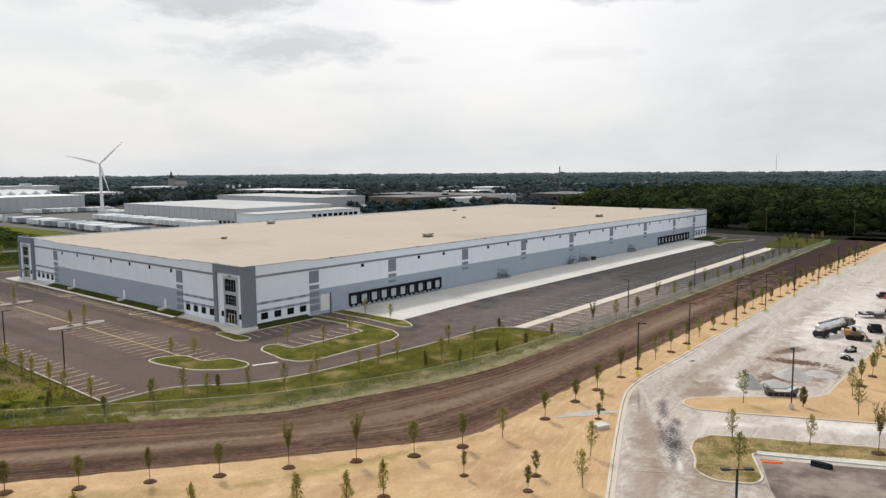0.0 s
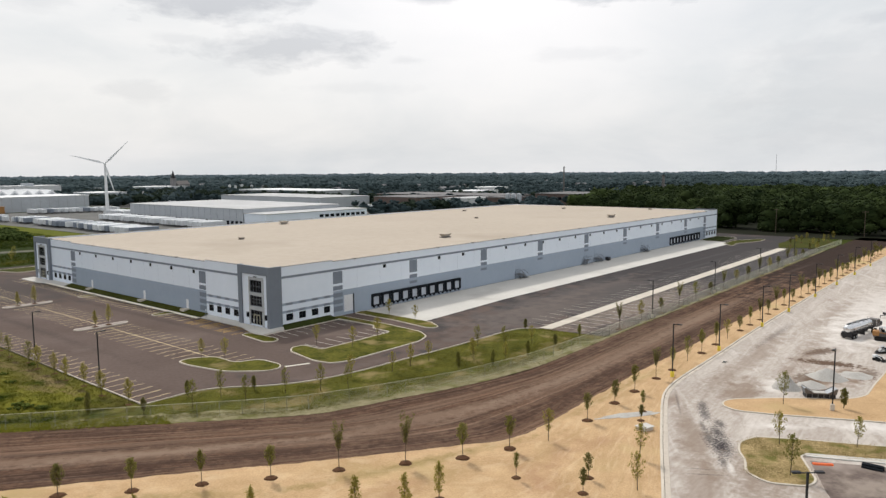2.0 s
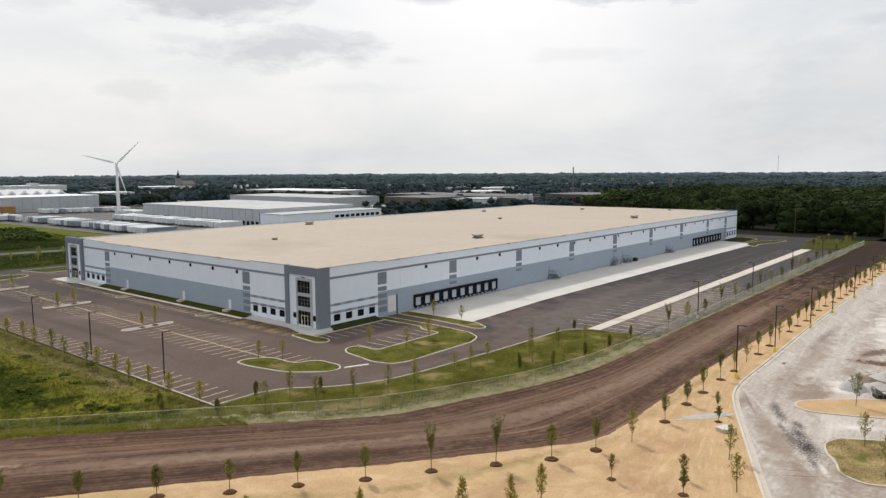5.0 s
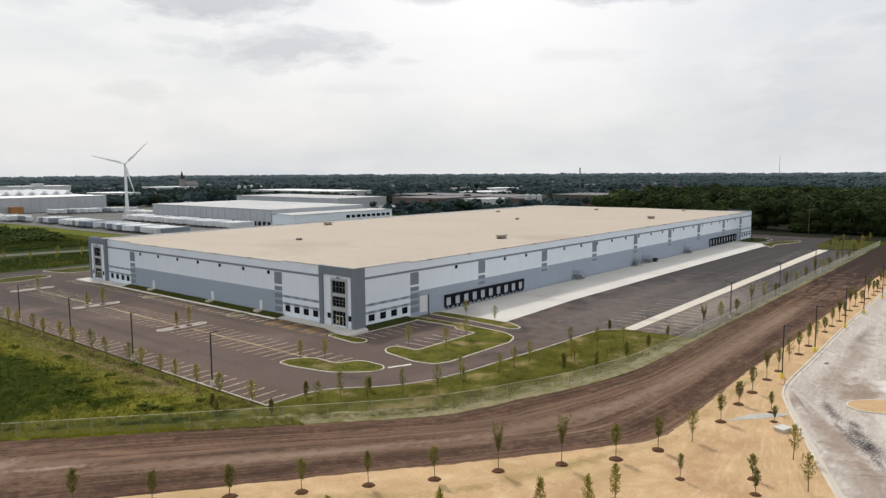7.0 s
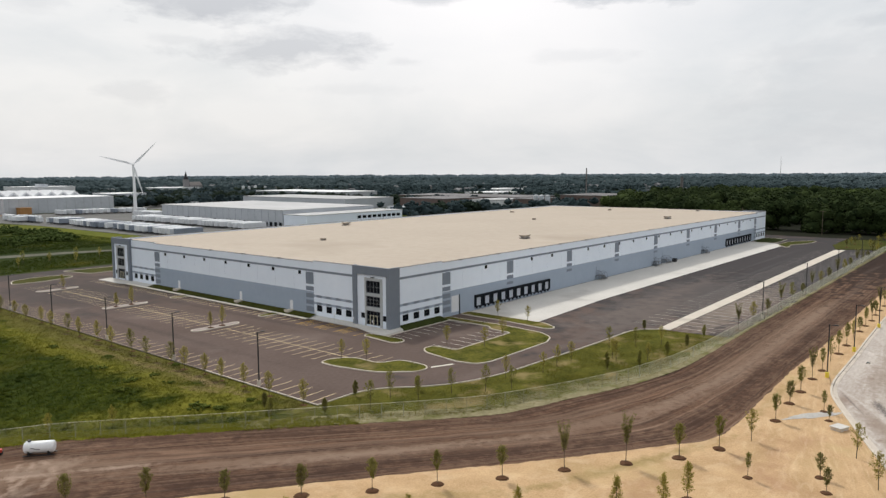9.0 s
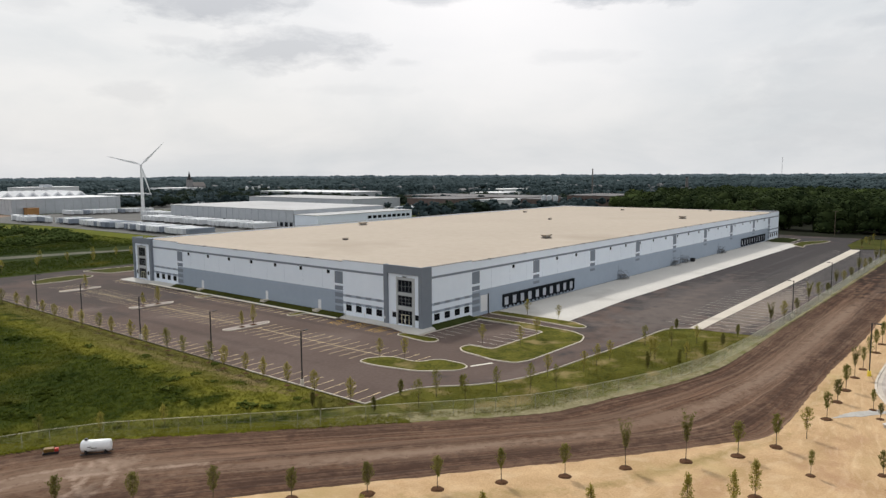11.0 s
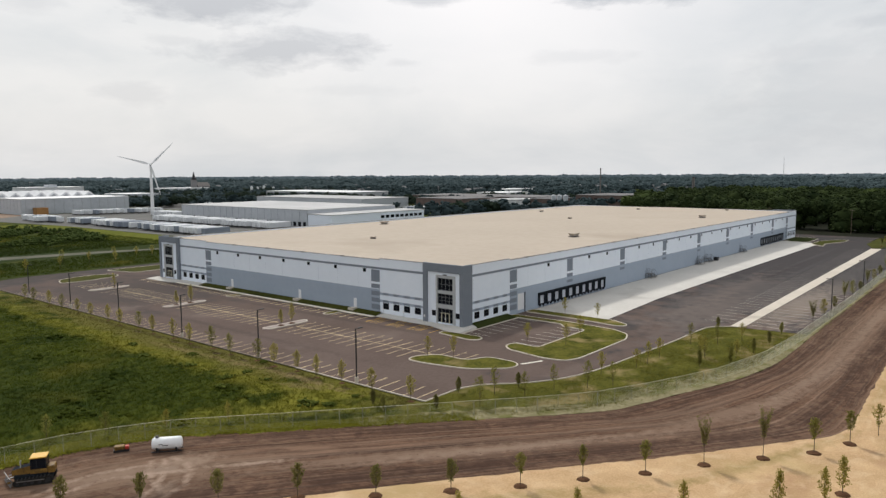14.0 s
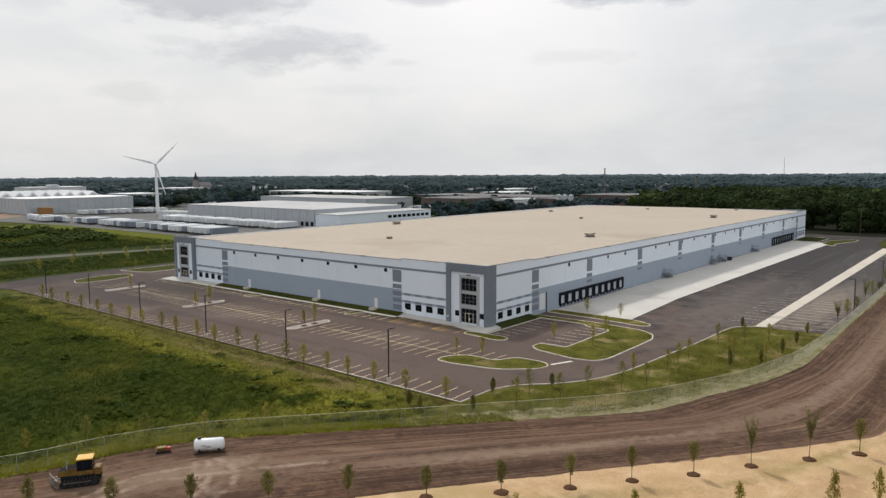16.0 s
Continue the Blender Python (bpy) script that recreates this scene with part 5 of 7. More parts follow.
def young_tree(seed, h, spread, leafmat, label, dense=1.0, mulch=True, low=0.32, form="oval"):
    """Forms: oval crown; vase, upright and wider at the top; cone, feathery and wider below."""
    rnd = random.Random(seed)
    t = thing("young_tree", label, "tree", "young trees")
    bm = bmesh.new()
    lean = (rnd.uniform(-0.05, 0.05) * h, rnd.uniform(-0.05, 0.05) * h)
    tube(bm, (0, 0, 0), (lean[0] * 0.5, lean[1] * 0.5, h * 0.5), 0.05, 0.036, 6, False)
    tube(bm, (lean[0] * 0.5, lean[1] * 0.5, h * 0.5), (lean[0], lean[1], h * (0.8 if form == "vase" else 0.97)), 0.036, 0.010, 6, False)
    crown = bmesh.new()
    n = 17
    for i in range(n):
        u = i / (n - 1)
        k = low + (0.96 - low) * u
        a = i * 2.4 + rnd.uniform(-0.5, 0.5)
        up = h * 0.10
        if form == "vase":
            k = low + (0.62 - low) * u
            prof, up = 0.45 + 0.55 * u, h * rnd.uniform(0.26, 0.36)
        elif form == "cone":
            prof = min(1, u * 5 + 0.45) * (1.05 - 0.85 * u)
        else:
            prof = math.sin(math.pi * min(1, u * 0.85 + 0.12)) ** 0.8
        r = spread * prof * rnd.uniform(0.65, 1.15)
        p0 = Vector((lean[0] * k, lean[1] * k, h * k))
        p1 = p0 + Vector((math.cos(a) * r, math.sin(a) * r, up + r * 0.5))
        tube(bm, p0, p1, 0.016, 0.005, 4, False)
        for s in (0.4, 0.65, 0.88, 1.06):
            c = p0.lerp(p1, s)
            leaf_cloud(crown, rnd, c, 0.10 + 0.20 * spread, 0.18 + 0.16 * spread, int(rnd.uniform(9, 17) * dense), 0.078)
    leaf_cloud(crown, rnd, (lean[0], lean[1], h * 0.93), 0.14, h * 0.06, int(26 * dense), 0.06)
    part("trunk", bm, M["bark"], t)
    part("crown", crown, leafmat, t)
    if mulch:
        mb = bmesh.new()
        pts = []
        for ring, (r, z) in enumerate(((0.78, 0.0), (0.58, 0.15), (0.2, 0.22))):
            pts.append([mb.verts.new((r * (1 + rnd.uniform(-0.14, 0.14)) * math.cos(a), r * (1 + rnd.uniform(-0.14, 0.14)) * math.sin(a), z)) for a in [2 * math.pi * i / 12 for i in range(12)]])
        for a, b in zip(pts, pts[1:]):
            for i in range(12):
                mb.faces.new((a[i], a[(i + 1) % 12], b[(i + 1) % 12], b[i]))
        mb.faces.new(pts[-1])
        part("mulch_ring", mb, M["mulch"], t, "ring of dark bark mulch")
    return t


KINDS = {
    "slim": [young_tree(11, 3.6, 0.58, M["leaf"], "slim young green tree in a dark mulch ring", 0.8, low=0.42),
             young_tree(12, 3.9, 0.54, M["leaf"], "slim young green tree in a dark mulch ring", 0.7, low=0.42)],
    "tall": [young_tree(13, 5.7, 0.74, M["leaf_dark"], "tall upright dark green young tree in a mulch ring", 0.9, low=0.3, form="vase"),
             young_tree(14, 5.4, 0.72, M["leaf_dark"], "tall upright dark green young tree in a mulch ring", 0.8, low=0.3, form="vase")],
    "pale": [young_tree(15, 4.3, 0.85, M["leaf_yellow"], "thin yellow-green sapling with open branches", 0.75, low=0.2, form="cone"),
             young_tree(16, 3.6, 0.75, M["leaf_yellow"], "thin yellow-green sapling with open branches", 0.8, low=0.2, form="cone")],
    "dark": [young_tree(17, 3.0, 0.6, M["leaf_dark"], "short dark green conical young tree", 0.85, low=0.32),
             young_tree(18, 3.4, 0.62, M["leaf_dark"], "short dark green conical young tree", 0.85, low=0.32)],
    "lotgreen": [young_tree(19, 4.2, 0.9, M["leaf"], "young green tree with a loose crown on the lawn", 0.65, False, 0.3),
                 young_tree(20, 3.8, 0.7, M["leaf_yellow"], "young yellow-green tree with a loose crown", 0.6, False, 0.3)],
    "verge": [young_tree(23, 4.0, 0.85, M["leaf"], "young green tree with a loose crown in bare soil", 0.7, True, 0.25),
              young_tree(24, 3.7, 0.7, M["leaf_yellow"], "young yellow-green tree with a loose crown in bare soil", 0.7, True, 0.25)],
    "bush": [young_tree(21, 2.4, 0.5, M["leaf_dark"], "small dark green conical tree on the lawn", 1.2, False, 0.15),
             young_tree(22, 2.8, 0.45, M["leaf"], "small green conical tree on the lawn", 1.1, False, 0.15)],
}
used = set()
tree_rnd = random.Random(5)


def plant(kind, x, y, z=0.05, s=1.0):
    base = KINDS[kind][tree_rnd.randrange(2)]
    m = pose(x, y, z, 0, 0, tree_rnd.uniform(0, 360)) @ Matrix.Scale(s * tree_rnd.uniform(0.92, 1.08), 4)
    if base.name not in used:
        used.add(base.name)
        base.matrix_basis = m
        return base
    o = copy_thing(base, pose(0, 0, 0))
    o.matrix_basis = m
    return o


# first row along the haul road
for x, y, k in ((-98.5, -14, "dark"), (-93, -19.5, "dark"), (-87.6, -24.8, "dark"), (-82.1, -30.1, "dark"), (-76.5, -35.7, "dark"), (-71, -41.5, "dark"), (-65.3, -46.9, "dark"), (-59.8, -51.9, "slim"), (-54.1, -56.2, "slim"),
                (-48.4, -60.8, "slim"), (-42.1, -65, "tall"), (-36, -69.6, "tall"), (-30.6, -73.8, "slim"), (-24.8, -76.5, "slim"), (-19.5, -78.7, "lotgreen"), (-10, -79, "slim"), (-1, -78.5, "dark"), (6, -78.3, "slim"), (14.5, -78, "tall"), (20.9, -78.1, "slim"),
                (28.1, -77.9, "lotgreen"), (35.1, -77.8, "slim"), (43.1, -77.6, "slim"), (49.6, -77.6, "lotgreen"), (58.4, -77.2, "dark"), (65.3, -77.1, "slim"), (72.2, -77.2, "tall")):
    plant(k, x, y)
for i in range(22):
    plant(("dark", "tall", "slim")[i % 3], 80 + i * 7.0, -76.7 + 0.3 * math.sin(i))
# second row and scattered saplings
for x, y, k in ((-48.6, -74.6, "pale"), (-45, -77.9, "pale"), (-40.7, -78.7, "pale"), (-56, -68, "pale"), (-64, -61, "pale"), (-72, -53.5, "pale"), (-31.2, -81.8, "slim"), (-17.6, -90.0, "lotgreen"), (-25.7, -93.5, "lotgreen"), (-30, -89.4, "dark"), (-26.2, -88, "dark"), (-5.5, -84.6, "dark"), (-1.8, -83.2, "slim")):
    plant(k, x, y, 0.05, 0.72 if k in ("dark", "slim") else 1.0)
# yard islands
for x, y, k in ((13.3, -97.6, "lotgreen"), (16.7, -104.7, "bush"), (-3, -101.5, "lotgreen"), (2, -109, "lotgreen"), (-11.8, -105, "lotgreen"), (4.2, -115.9, "tall"), (17.6, -111.4, "lotgreen"), (26.4, -109, "lotgreen"), (32.8, -109, "slim"), (39.7, -109.4, "slim"), (46.9, -108.8, "lotgreen"), (55, -109, "slim"), (63, -109, "lotgreen")):
    plant(k, x, y, 0.17)
# along the west kerb
for i, y in enumerate((-23.7, -16.4, -9.0, -3.5, 2.0, 7.5, 13.0, 20.3, 27.0, 34, 41, 48, 55, 62, 69, 76, 84, 92, 100, 108, 116)):
    plant("verge", -46.0 - 0.6 * (i % 2), y, -0.06, 0.98)
# lawn by the drive
for x, y, k in ((6.3, -46.7, "lotgreen"), (16.8, -46.4, "lotgreen"), (22, -49.3, "lotgreen"), (8.4, -52.5, "lotgreen"), (4.9, -48.2, "lotgreen"), (31.8, -41.4, "bush"), (32.9, -53.7, "bush"), (22.9, -54.1, "bush"), (13.6, -54, "bush"), (4, -52.9, "bush"), (-1, -49.5, "bush"), (13.6, -42.4, "lotgreen"),
                (-20.6, -43.1, "lotgreen"), (-15.8, -38.6, "lotgreen"), (-9.4, -41.8, "lotgreen"), (-4.9, -41.8, "lotgreen"), (-0.1, -41.9, "lotgreen"), (-34.3, -35.8, "lotgreen"), (-41.1, -32.6, "lotgreen"), (-38.2, -26.4, "bush"), (-35.5, -31.2, "lotgreen"), (-30, -31.8, "bush"), (-46.5, -29.0, "bush"), (-52, -24, "bush"), (-50.5, -20.5, "bush"), (-28, -37, "lotgreen"), (-24, -40.5, "lotgreen")):
    plant(k, x, y, 0.02, 0.9)
for x, y, k in ((-23, -13.2, "lotgreen"), (-25.2, -9, "lotgreen"), (-5.4, -17.5, "lotgreen"), (6.4, -22.5, "lotgreen"), (23, -17.6, "lotgreen"), (23.4, -9.2, "lotgreen"), (-2, -24, "lotgreen"), (-22, 33.4, "pale"), (-25, 33.4, "pale"), (-22, 74.3, "pale"), (-26, 74.3, "pale"), (-22, 115, "pale")):
    plant(k, x, y, 0.17, 0.95)
# behind the fence of the trailer lot
for i in range(17):
    plant(("tall", "lotgreen", "dark")[i % 3], 44 + i * 11.0, -57.0 + 1.6 * i / 16, 0.04, 1.05)
for i in range(9):
    plant(("lotgreen", "dark")[i % 2], 238 + (i % 5) * 9, -50 + 9 * (i // 5), 0.2, 1.0)


# ---- lamp posts ----
def lamp_post(x, y, h, yellow, z=0.05, ang=0.0, twin=False):
    lp = thing("street_lamp", "dark bronze lamp post on a %s base" % ("yellow-painted" if yellow else "pale concrete"), "street lamp", "lamp posts", m=pose(x, y, z, 0, 0, ang))
    bm = bmesh.new()
    tube(bm, (0, 0, 0), (0, 0, 0.85), 0.32, 0.30, 12)
    part("base", bm, M["lamp_yellow"] if yellow else M["kerb"], lp, "yellow-painted concrete base" if yellow else "")
    bm = bmesh.new()
    box(bm, -0.08, -0.08, 0.85, 0.08, 0.08, h)
    part("pole", bm, M["dark_steel"], lp)
    for s in ((1, -1) if twin else (1,)):
        bm = bmesh.new()
        box(bm, min(0.08 * s, 0.75 * s), -0.04, h - 0.12, max(0.08 * s, 0.75 * s), 0.04, h - 0.04)
        part("arm", bm, M["dark_steel"], lp)
        bm = bmesh.new()
        box(bm, min(0.6 * s, 1.35 * s), -0.2, h - 0.1, max(0.6 * s, 1.35 * s), 0.2, h + 0.06, bevel=0.03)
        part("lamp_head", bm, M["dark_steel"], lp)


for y in (-10.4, 15.2, 41, 67.5, 92.5, 118):
    lamp_post(-44.1, y, 8.7, False, 0.04, 0)
for x in (17.2, 39, 65.3, 86, 111, 136, 161, 187):
    lamp_post(x, -79.6, 8.8, True, 0.05, -90)
for x in (59.9, 101.3, 143, 185):
    lamp_post(x, -57.3 + (x - 60) * 0.012, 8.6, False, 0.0, 90)
lamp_post(14.9, -103.6, 8.8, False, 0.17, 180)
lamp_post(-31.4, -111.0, 8.8, False, 0.02, 130, True)

for x, y in ((-92, 3.5), (-86, 1.5), (-80.5, -2.5), (-74.5, -6.5), (-68, -11)):
    plant("verge", x, y, -0.1, 0.75)
for x, y in ((1, 182), (13, 187), (22, 187), (26, 182), (-12, 176), (-25, 172), (-5, 191), (8, 176)):
    plant("lotgreen", x, y, -0.1, 1.1)

# ---- chain-link fence ----
FENCE = [(-125, 19), (-105, 5), (-97, -0.9), (-92.6, -2.5), (-86.8, -3.7), (-81.2, -6.0), (-75, -9.3), (-69.6, -13.8), (-64.4, -18.3), (-59, -22.8), (-53.5, -27.4), (-48, -32), (-42.5, -36.6), (-36.8, -41.3), (-31.2, -45.4), (-23.8, -48.9), (-15.3, -52.2), (-7.2, -54.9), (7.5, -57.5), (24, -58.2), (47, -58.1), (80, -57.8), (126, -56.9), (192, -55.9), (262, -56)]
fence_line = resample(FENCE, 136)
fence = thing("fence", "long galvanised chain-link fence with a top rail beside the haul road", "fence", kind="structure")
bm = bmesh.new()
tube(bm, (0, 0, -0.2), (0, 0, 2.15), 0.03, n=6)
post = part("post", bm, M["fence_post"], fence)
post.matrix_basis = pose(*fence_line[0], 0)
for p in fence_line[1:]:
    again(post, pose(*p, 0), fence)
for p, q in zip(fence_line, fence_line[1:]):
    bm = bmesh.new()
    tube(bm, (*p, 2.12), (*q, 2.12), 0.024, n=5, caps=False)
    part("top_rail", bm, M["rail"], fence)
    P, Q = Vector((*p, 0)), Vector((*q, 0))
    run = (Q - P).length
    along = (Q - P) / run
    bm = bmesh.new()
    k = -2.05
    while k < run:
        # crossing wires, cut to the panel
        for a0, a1, z0, z1 in ((k, k + 2.05, 0.03, 2.08), (k, k + 2.05, 2.08, 0.03)):
            s0, s1 = max(0, -a0) / 2.05, min(1, (run - a0) / 2.05)
            if s1 - s0 < 0.02:
                continue
            e0 = P + along * (a0 + 2.05 * s0) + Vector((0, 0, z0 + (z1 - z0) * s0))
            e1 = P + along * (a0 + 2.05 * s1) + Vector((0, 0, z0 + (z1 - z0) * s1))
            tube(bm, e0, e1, 0.002 if p[0] < -40 else 0.003, n=3, caps=False)
        k += 0.1
    part("wire_panel", bm, M["wire"], fence)


# ---- wind turbine ----
def turbine(x, y, hub_z, r, yaw, spin):
    t = thing("wind_turbine", "white three-bladed wind turbine far behind the warehouse", "wind turbine", m=pose(x, y, 0, 0, 0, yaw))
    bm = bmesh.new()
    for k in range(5):
        tube(bm, (0, 0, hub_z * k / 5 - 0.2 * (k == 0)), (0, 0, hub_z * (k + 1) / 5), 1.55 - 0.16 * k, 1.55 - 0.16 * (k + 1), 16, False)
    part("tower", bm, M["white_metal"], t, smooth=True)
    bm = bmesh.new()
    box(bm, -0.9, -1.2, hub_z - 0.6, 0.9, 3.2, hub_z + 1.1, bevel=0.3)
    part("nacelle", bm, M["white_metal"], t)
    bm = bmesh.new()
    tube(bm, (0, -1.2, hub_z + 0.2), (0, -2.2, hub_z + 0.2), 0.9, 0.75, 12)
    tube(bm, (0, -2.2, hub_z + 0.2), (0, -2.8, hub_z + 0.2), 0.75, 0.2, 12)
    part("hub", bm, M["white_metal"], t)
    for b in range(3):
        bm = bmesh.new()
        prev = None
        for s, c, th in ((0.03, 0.5, 0.5), (0.10, 1.0, 0.45), (0.2, 1.75, 0.35), (0.5, 1.15, 0.22), (0.8, 0.7, 0.12), (1.0, 0.25, 0.05)):
            z = s * r
            ring = [bm.verts.new(v) for v in ((-c * 0.35, -th / 2, z), (c * 0.65, -th * 0.15, z), (c * 0.65, th * 0.15, z), (-c * 0.35, th / 2, z))]
            if prev:
                for i in range(4):
                    bm.faces.new((prev[i], prev[(i + 1) % 4], ring[(i + 1) % 4], ring[i]))
            prev = ring
        bm.faces.new(prev)
        bl = part("blade", bm, M["white_metal"], t)
        bl.matrix_basis = Matrix.Translation((0, -1.75, hub_z + 0.2)) @ pose(0, 0, 0, 0, spin + 120 * b, 0)


turbine(182.6, 469.3, 40.5, 25.5, -27, 45)


# ---- distant buildings ----
FOOT = [(92, 222, 140, 500)]


def built(x, y, m=7):
    return any(a - m < x < c + m and b - m < y < d + m for a, b, c, d in FOOT)


def hall(name, label, x0, y0, x1, y1, h, wallm, roofm, cat="warehouse", ribs=0, bays=0, bay_h=2.6):
    t = thing(name, label, cat)
    FOOT.append((x0, y0, x1, y1))
    bm = bmesh.new()
    box(bm, x0, y0, -0.1, x1, y1, h)
    part("wall", bm, M[wallm], t)
    bm = bmesh.new()
    box(bm, x0 - 0.3, y0 - 0.3, h, x1 + 0.3, y1 + 0.3, h + 0.4)
    part("roof", bm, M[roofm], t)
    if ribs:
        n = max(1, int((y1 - y0) / ribs))
        for i in range(n + 1):
            yy = y0 + (y1 - y0) * i / n
            bm = bmesh.new()
            box(bm, x0 - 0.12, yy - 0.08, 3.4, x0, yy + 0.08, h)
            part("rib", bm, M["band"], t)
    if bays:
        n = int((y1 - y0) / bays)
        for i in range(n):
            yy = y0 + (i + 0.5) * bays
            bm = bmesh.new()
            box(bm, x0 - 0.15, yy - 1.3, 0.6, x0, yy + 1.3, 0.6 + bay_h)
            part("dock_door", bm, M["black"], t)
    return t


w2 = hall("warehouse", "grey ribbed metal warehouse with a pale flat roof", 163.4, 251, 241, 392, 10.5, "far_clad", "far_pale_roof", ribs=7, bays=4.7)
ann = hall("office_annex", "low white flat-roofed office annex with a strip of windows", 163.8, 229, 246.5, 250.6, 8.0, "white_wall", "far_pale_roof", "building")
for i in range(9):
    bm = bmesh.new()
    box(bm, 205 + i * 4.5, 228.9, 4.4, 208.2 + i * 4.5, 229, 6.2)
    part("window", bm, M["glass"], ann)
w1 = hall("factory", "long grey factory with white gabled rooflights", 113.5, 552, 204.6, 690, 12.6, "far_clad", "far_white", "factory", ribs=7)
for i in range(8):
    bm = bmesh.new()
    x = 120 + i * 10.8
    vs = [bm.verts.new(v) for v in ((x - 5.2, 610, 13.0), (x + 5.2, 610, 13.0), (x, 610, 17.2), (x - 5.2, 686, 13.0), (x + 5.2, 686, 13.0), (x, 686, 17.2))]
    for q in ((0, 1, 2), (3, 5, 4), (0, 2, 5, 3), (1, 4, 5, 2)):
        bm.faces.new([vs[k] for k in q])
    rl = part("rooflight", bm, M["far_white"], w1)
    bm = bmesh.new()
    vs = [bm.verts.new(v) for v in ((x - 2.4, 609.8, 13.3), (x + 2.4, 609.8, 13.3), (x, 609.8, 15.4))]
    bm.faces.new(vs)
    part("gable_window", bm, M["far_grey"], rl)
for i in range(12):
    bm = bmesh.new()
    x = 117 + i * 7.6
    box(bm, x - 0.15, 551.85, 0.2, x + 0.15, 552, 12.6)
    part("rib", bm, M["far_grey"], w1)
shed = hall("container_stack", "orange steel container against the factory wall", 122, 543, 131, 551, 5.2, "orange_steel", "orange_steel", "container")
tall = hall("factory", "long white factory with a rooftop plant room near the horizon", 278, 982, 356, 1030, 14.7, "far_white", "far_white", "factory")
bm = bmesh.new()
box(bm, 310, 990, 15.1, 322, 1004, 18.4)
part("plant_room", bm, M["far_clad"], tall)
hall("warehouse", "low grey warehouse beyond the turbine", 262, 672, 300, 720, 11.0, "far_clad", "far_white")
hall("warehouse", "long white low warehouse near the horizon", 462, 940, 534, 990, 10.2, "far_clad", "far_white")
hall("warehouse", "long low pale warehouse behind the ribbed one", 330, 376, 392, 531, 9.2, "far_clad", "far_roof")
gl = hall("factory", "long low factory with a dark strip of windows", 456, 526, 520, 684, 10.0, "far_grey", "far_white", "factory")
for i in range(24):
    bm = bmesh.new()
    yy = 529 + i * 6.4
    box(bm, 455.8, yy, 5.2, 456, yy + 4.8, 8.2)
    part("window", bm, M["glass"], gl)
for x, y, r_, h_ in ((552, 850, 2.2, 12), (560, 846, 2.0, 11), (569, 842, 2.2, 12.5), (584, 838, 2.0, 11)):
    silo = thing("silo", "white storage silo near the horizon", "silo", "silos")
    bm = bmesh.new()
    tube(bm, (x, y, -0.2), (x, y, h_), r_, n=12)
    part("shell", bm, M["far_white"], silo)
    bm = bmesh.new()
    tube(bm, (x, y, h_), (x, y, h_ + 1.6), r_ * 1.02, 0.4, n=12)
    part("cap", bm, M["far_grey"], silo)
brick = hall("factory", "low red-brown brick factory with a pale flat roof", 357.5, 283, 410, 335, 10.4, "far_brick", "far_dark_roof", "factory")
hall("factory", "low white factory with a flat roof", 377.5, 243, 420, 272, 9.6, "far_white", "far_roof", "factory")
hall("factory", "low brown brick factory with a grey roof", 400, 222, 436, 242.5, 10.2, "far_brick", "far_dark_roof", "factory")
brick2 = hall("factory", "low red-brown brick factory with a row of high windows", 470, 192, 530, 238, 11.4, "far_brick", "far_dark_roof", "factory")
hall("factory", "broad low factory with a grey roof", 440, 262, 500, 414, 9.4, "far_brick", "far_dark_roof", "factory")
for sx, sy in ((398, 218.5), (398, 213), (398.5, 207.5)):
    silo = thing("silo", "tall pale concrete silo beside the brick factory", "silo", "silos")
    bm = bmesh.new()
    tube(bm, (sx, sy, -0.2), (sx, sy, 13.4), 2.0, n=14)
    part("shell", bm, M["far_clad"], silo)
    bm = bmesh.new()
    tube(bm, (sx, sy, 13.4), (sx, sy, 14.4), 2.1, 0.4, n=14)
    part("cap", bm, M["far_grey"], silo)
hall("workshop", "low white workshop among trees", 560, 380, 610, 420, 9, "far_white", "far_white", "building")
hall("workshop", "low white workshop among trees", 700, 470, 760, 500, 9, "far_white", "far_white", "building")


for k in range(9):
    bm = bmesh.new()
    yy = 286 + 5.2 * k
    box(bm, 357.1, yy, 0.8, 357.4, yy + 3.4, 4.6)
    part("bay_door", bm, M["far_white"], brick)
for k in range(8):
    bm = bmesh.new()
    yy = 194 + 5.4 * k
    box(bm, 469.6, yy, 6.2, 469.9, yy + 3.4, 8.6)
    part("window", bm, M["glass"], brick2)


def chimney(x, y, h, r, m, label, name="chimney"):
    t = thing(name, label, "chimney")
    bm = bmesh.new()
    tube(bm, (x, y, -0.2), (x, y, h), r, r * 0.7, 12)
    part("stack", bm, M[m], t)
    bm = bmesh.new()
    tube(bm, (x, y, h - 0.8), (x, y, h + 0.1), r * 0.85, r * 0.85, 12)
    part("rim", bm, M["dark_steel"], t)


chimney(545, 252, 36, 0.8, "cap", "tall dark brick factory chimney")
chimney(735, 228, 26, 2.0, "cap", "brick chimney above the far trees")
spire = thing("church_tower", "dark church tower with a pointed spire above the far trees", "church")
bm = bmesh.new()
box(bm, 519, 960, 0, 526, 967, 23)
part("tower", bm, M["far_dark_roof"], spire)
bm = bmesh.new()
tube(bm, (522.5, 963.5, 23), (522.5, 963.5, 27), 4.4, 3.0, 8)
tube(bm, (522.5, 963.5, 27), (522.5, 963.5, 36), 2.6, 0.15, 8)
part("spire", bm, M["dark_steel"], spire)
bm = bmesh.new()
box(bm, 526, 957, 0, 548, 970, 13)
part("nave", bm, M["far_dark_roof"], spire)
bm = bmesh.new()
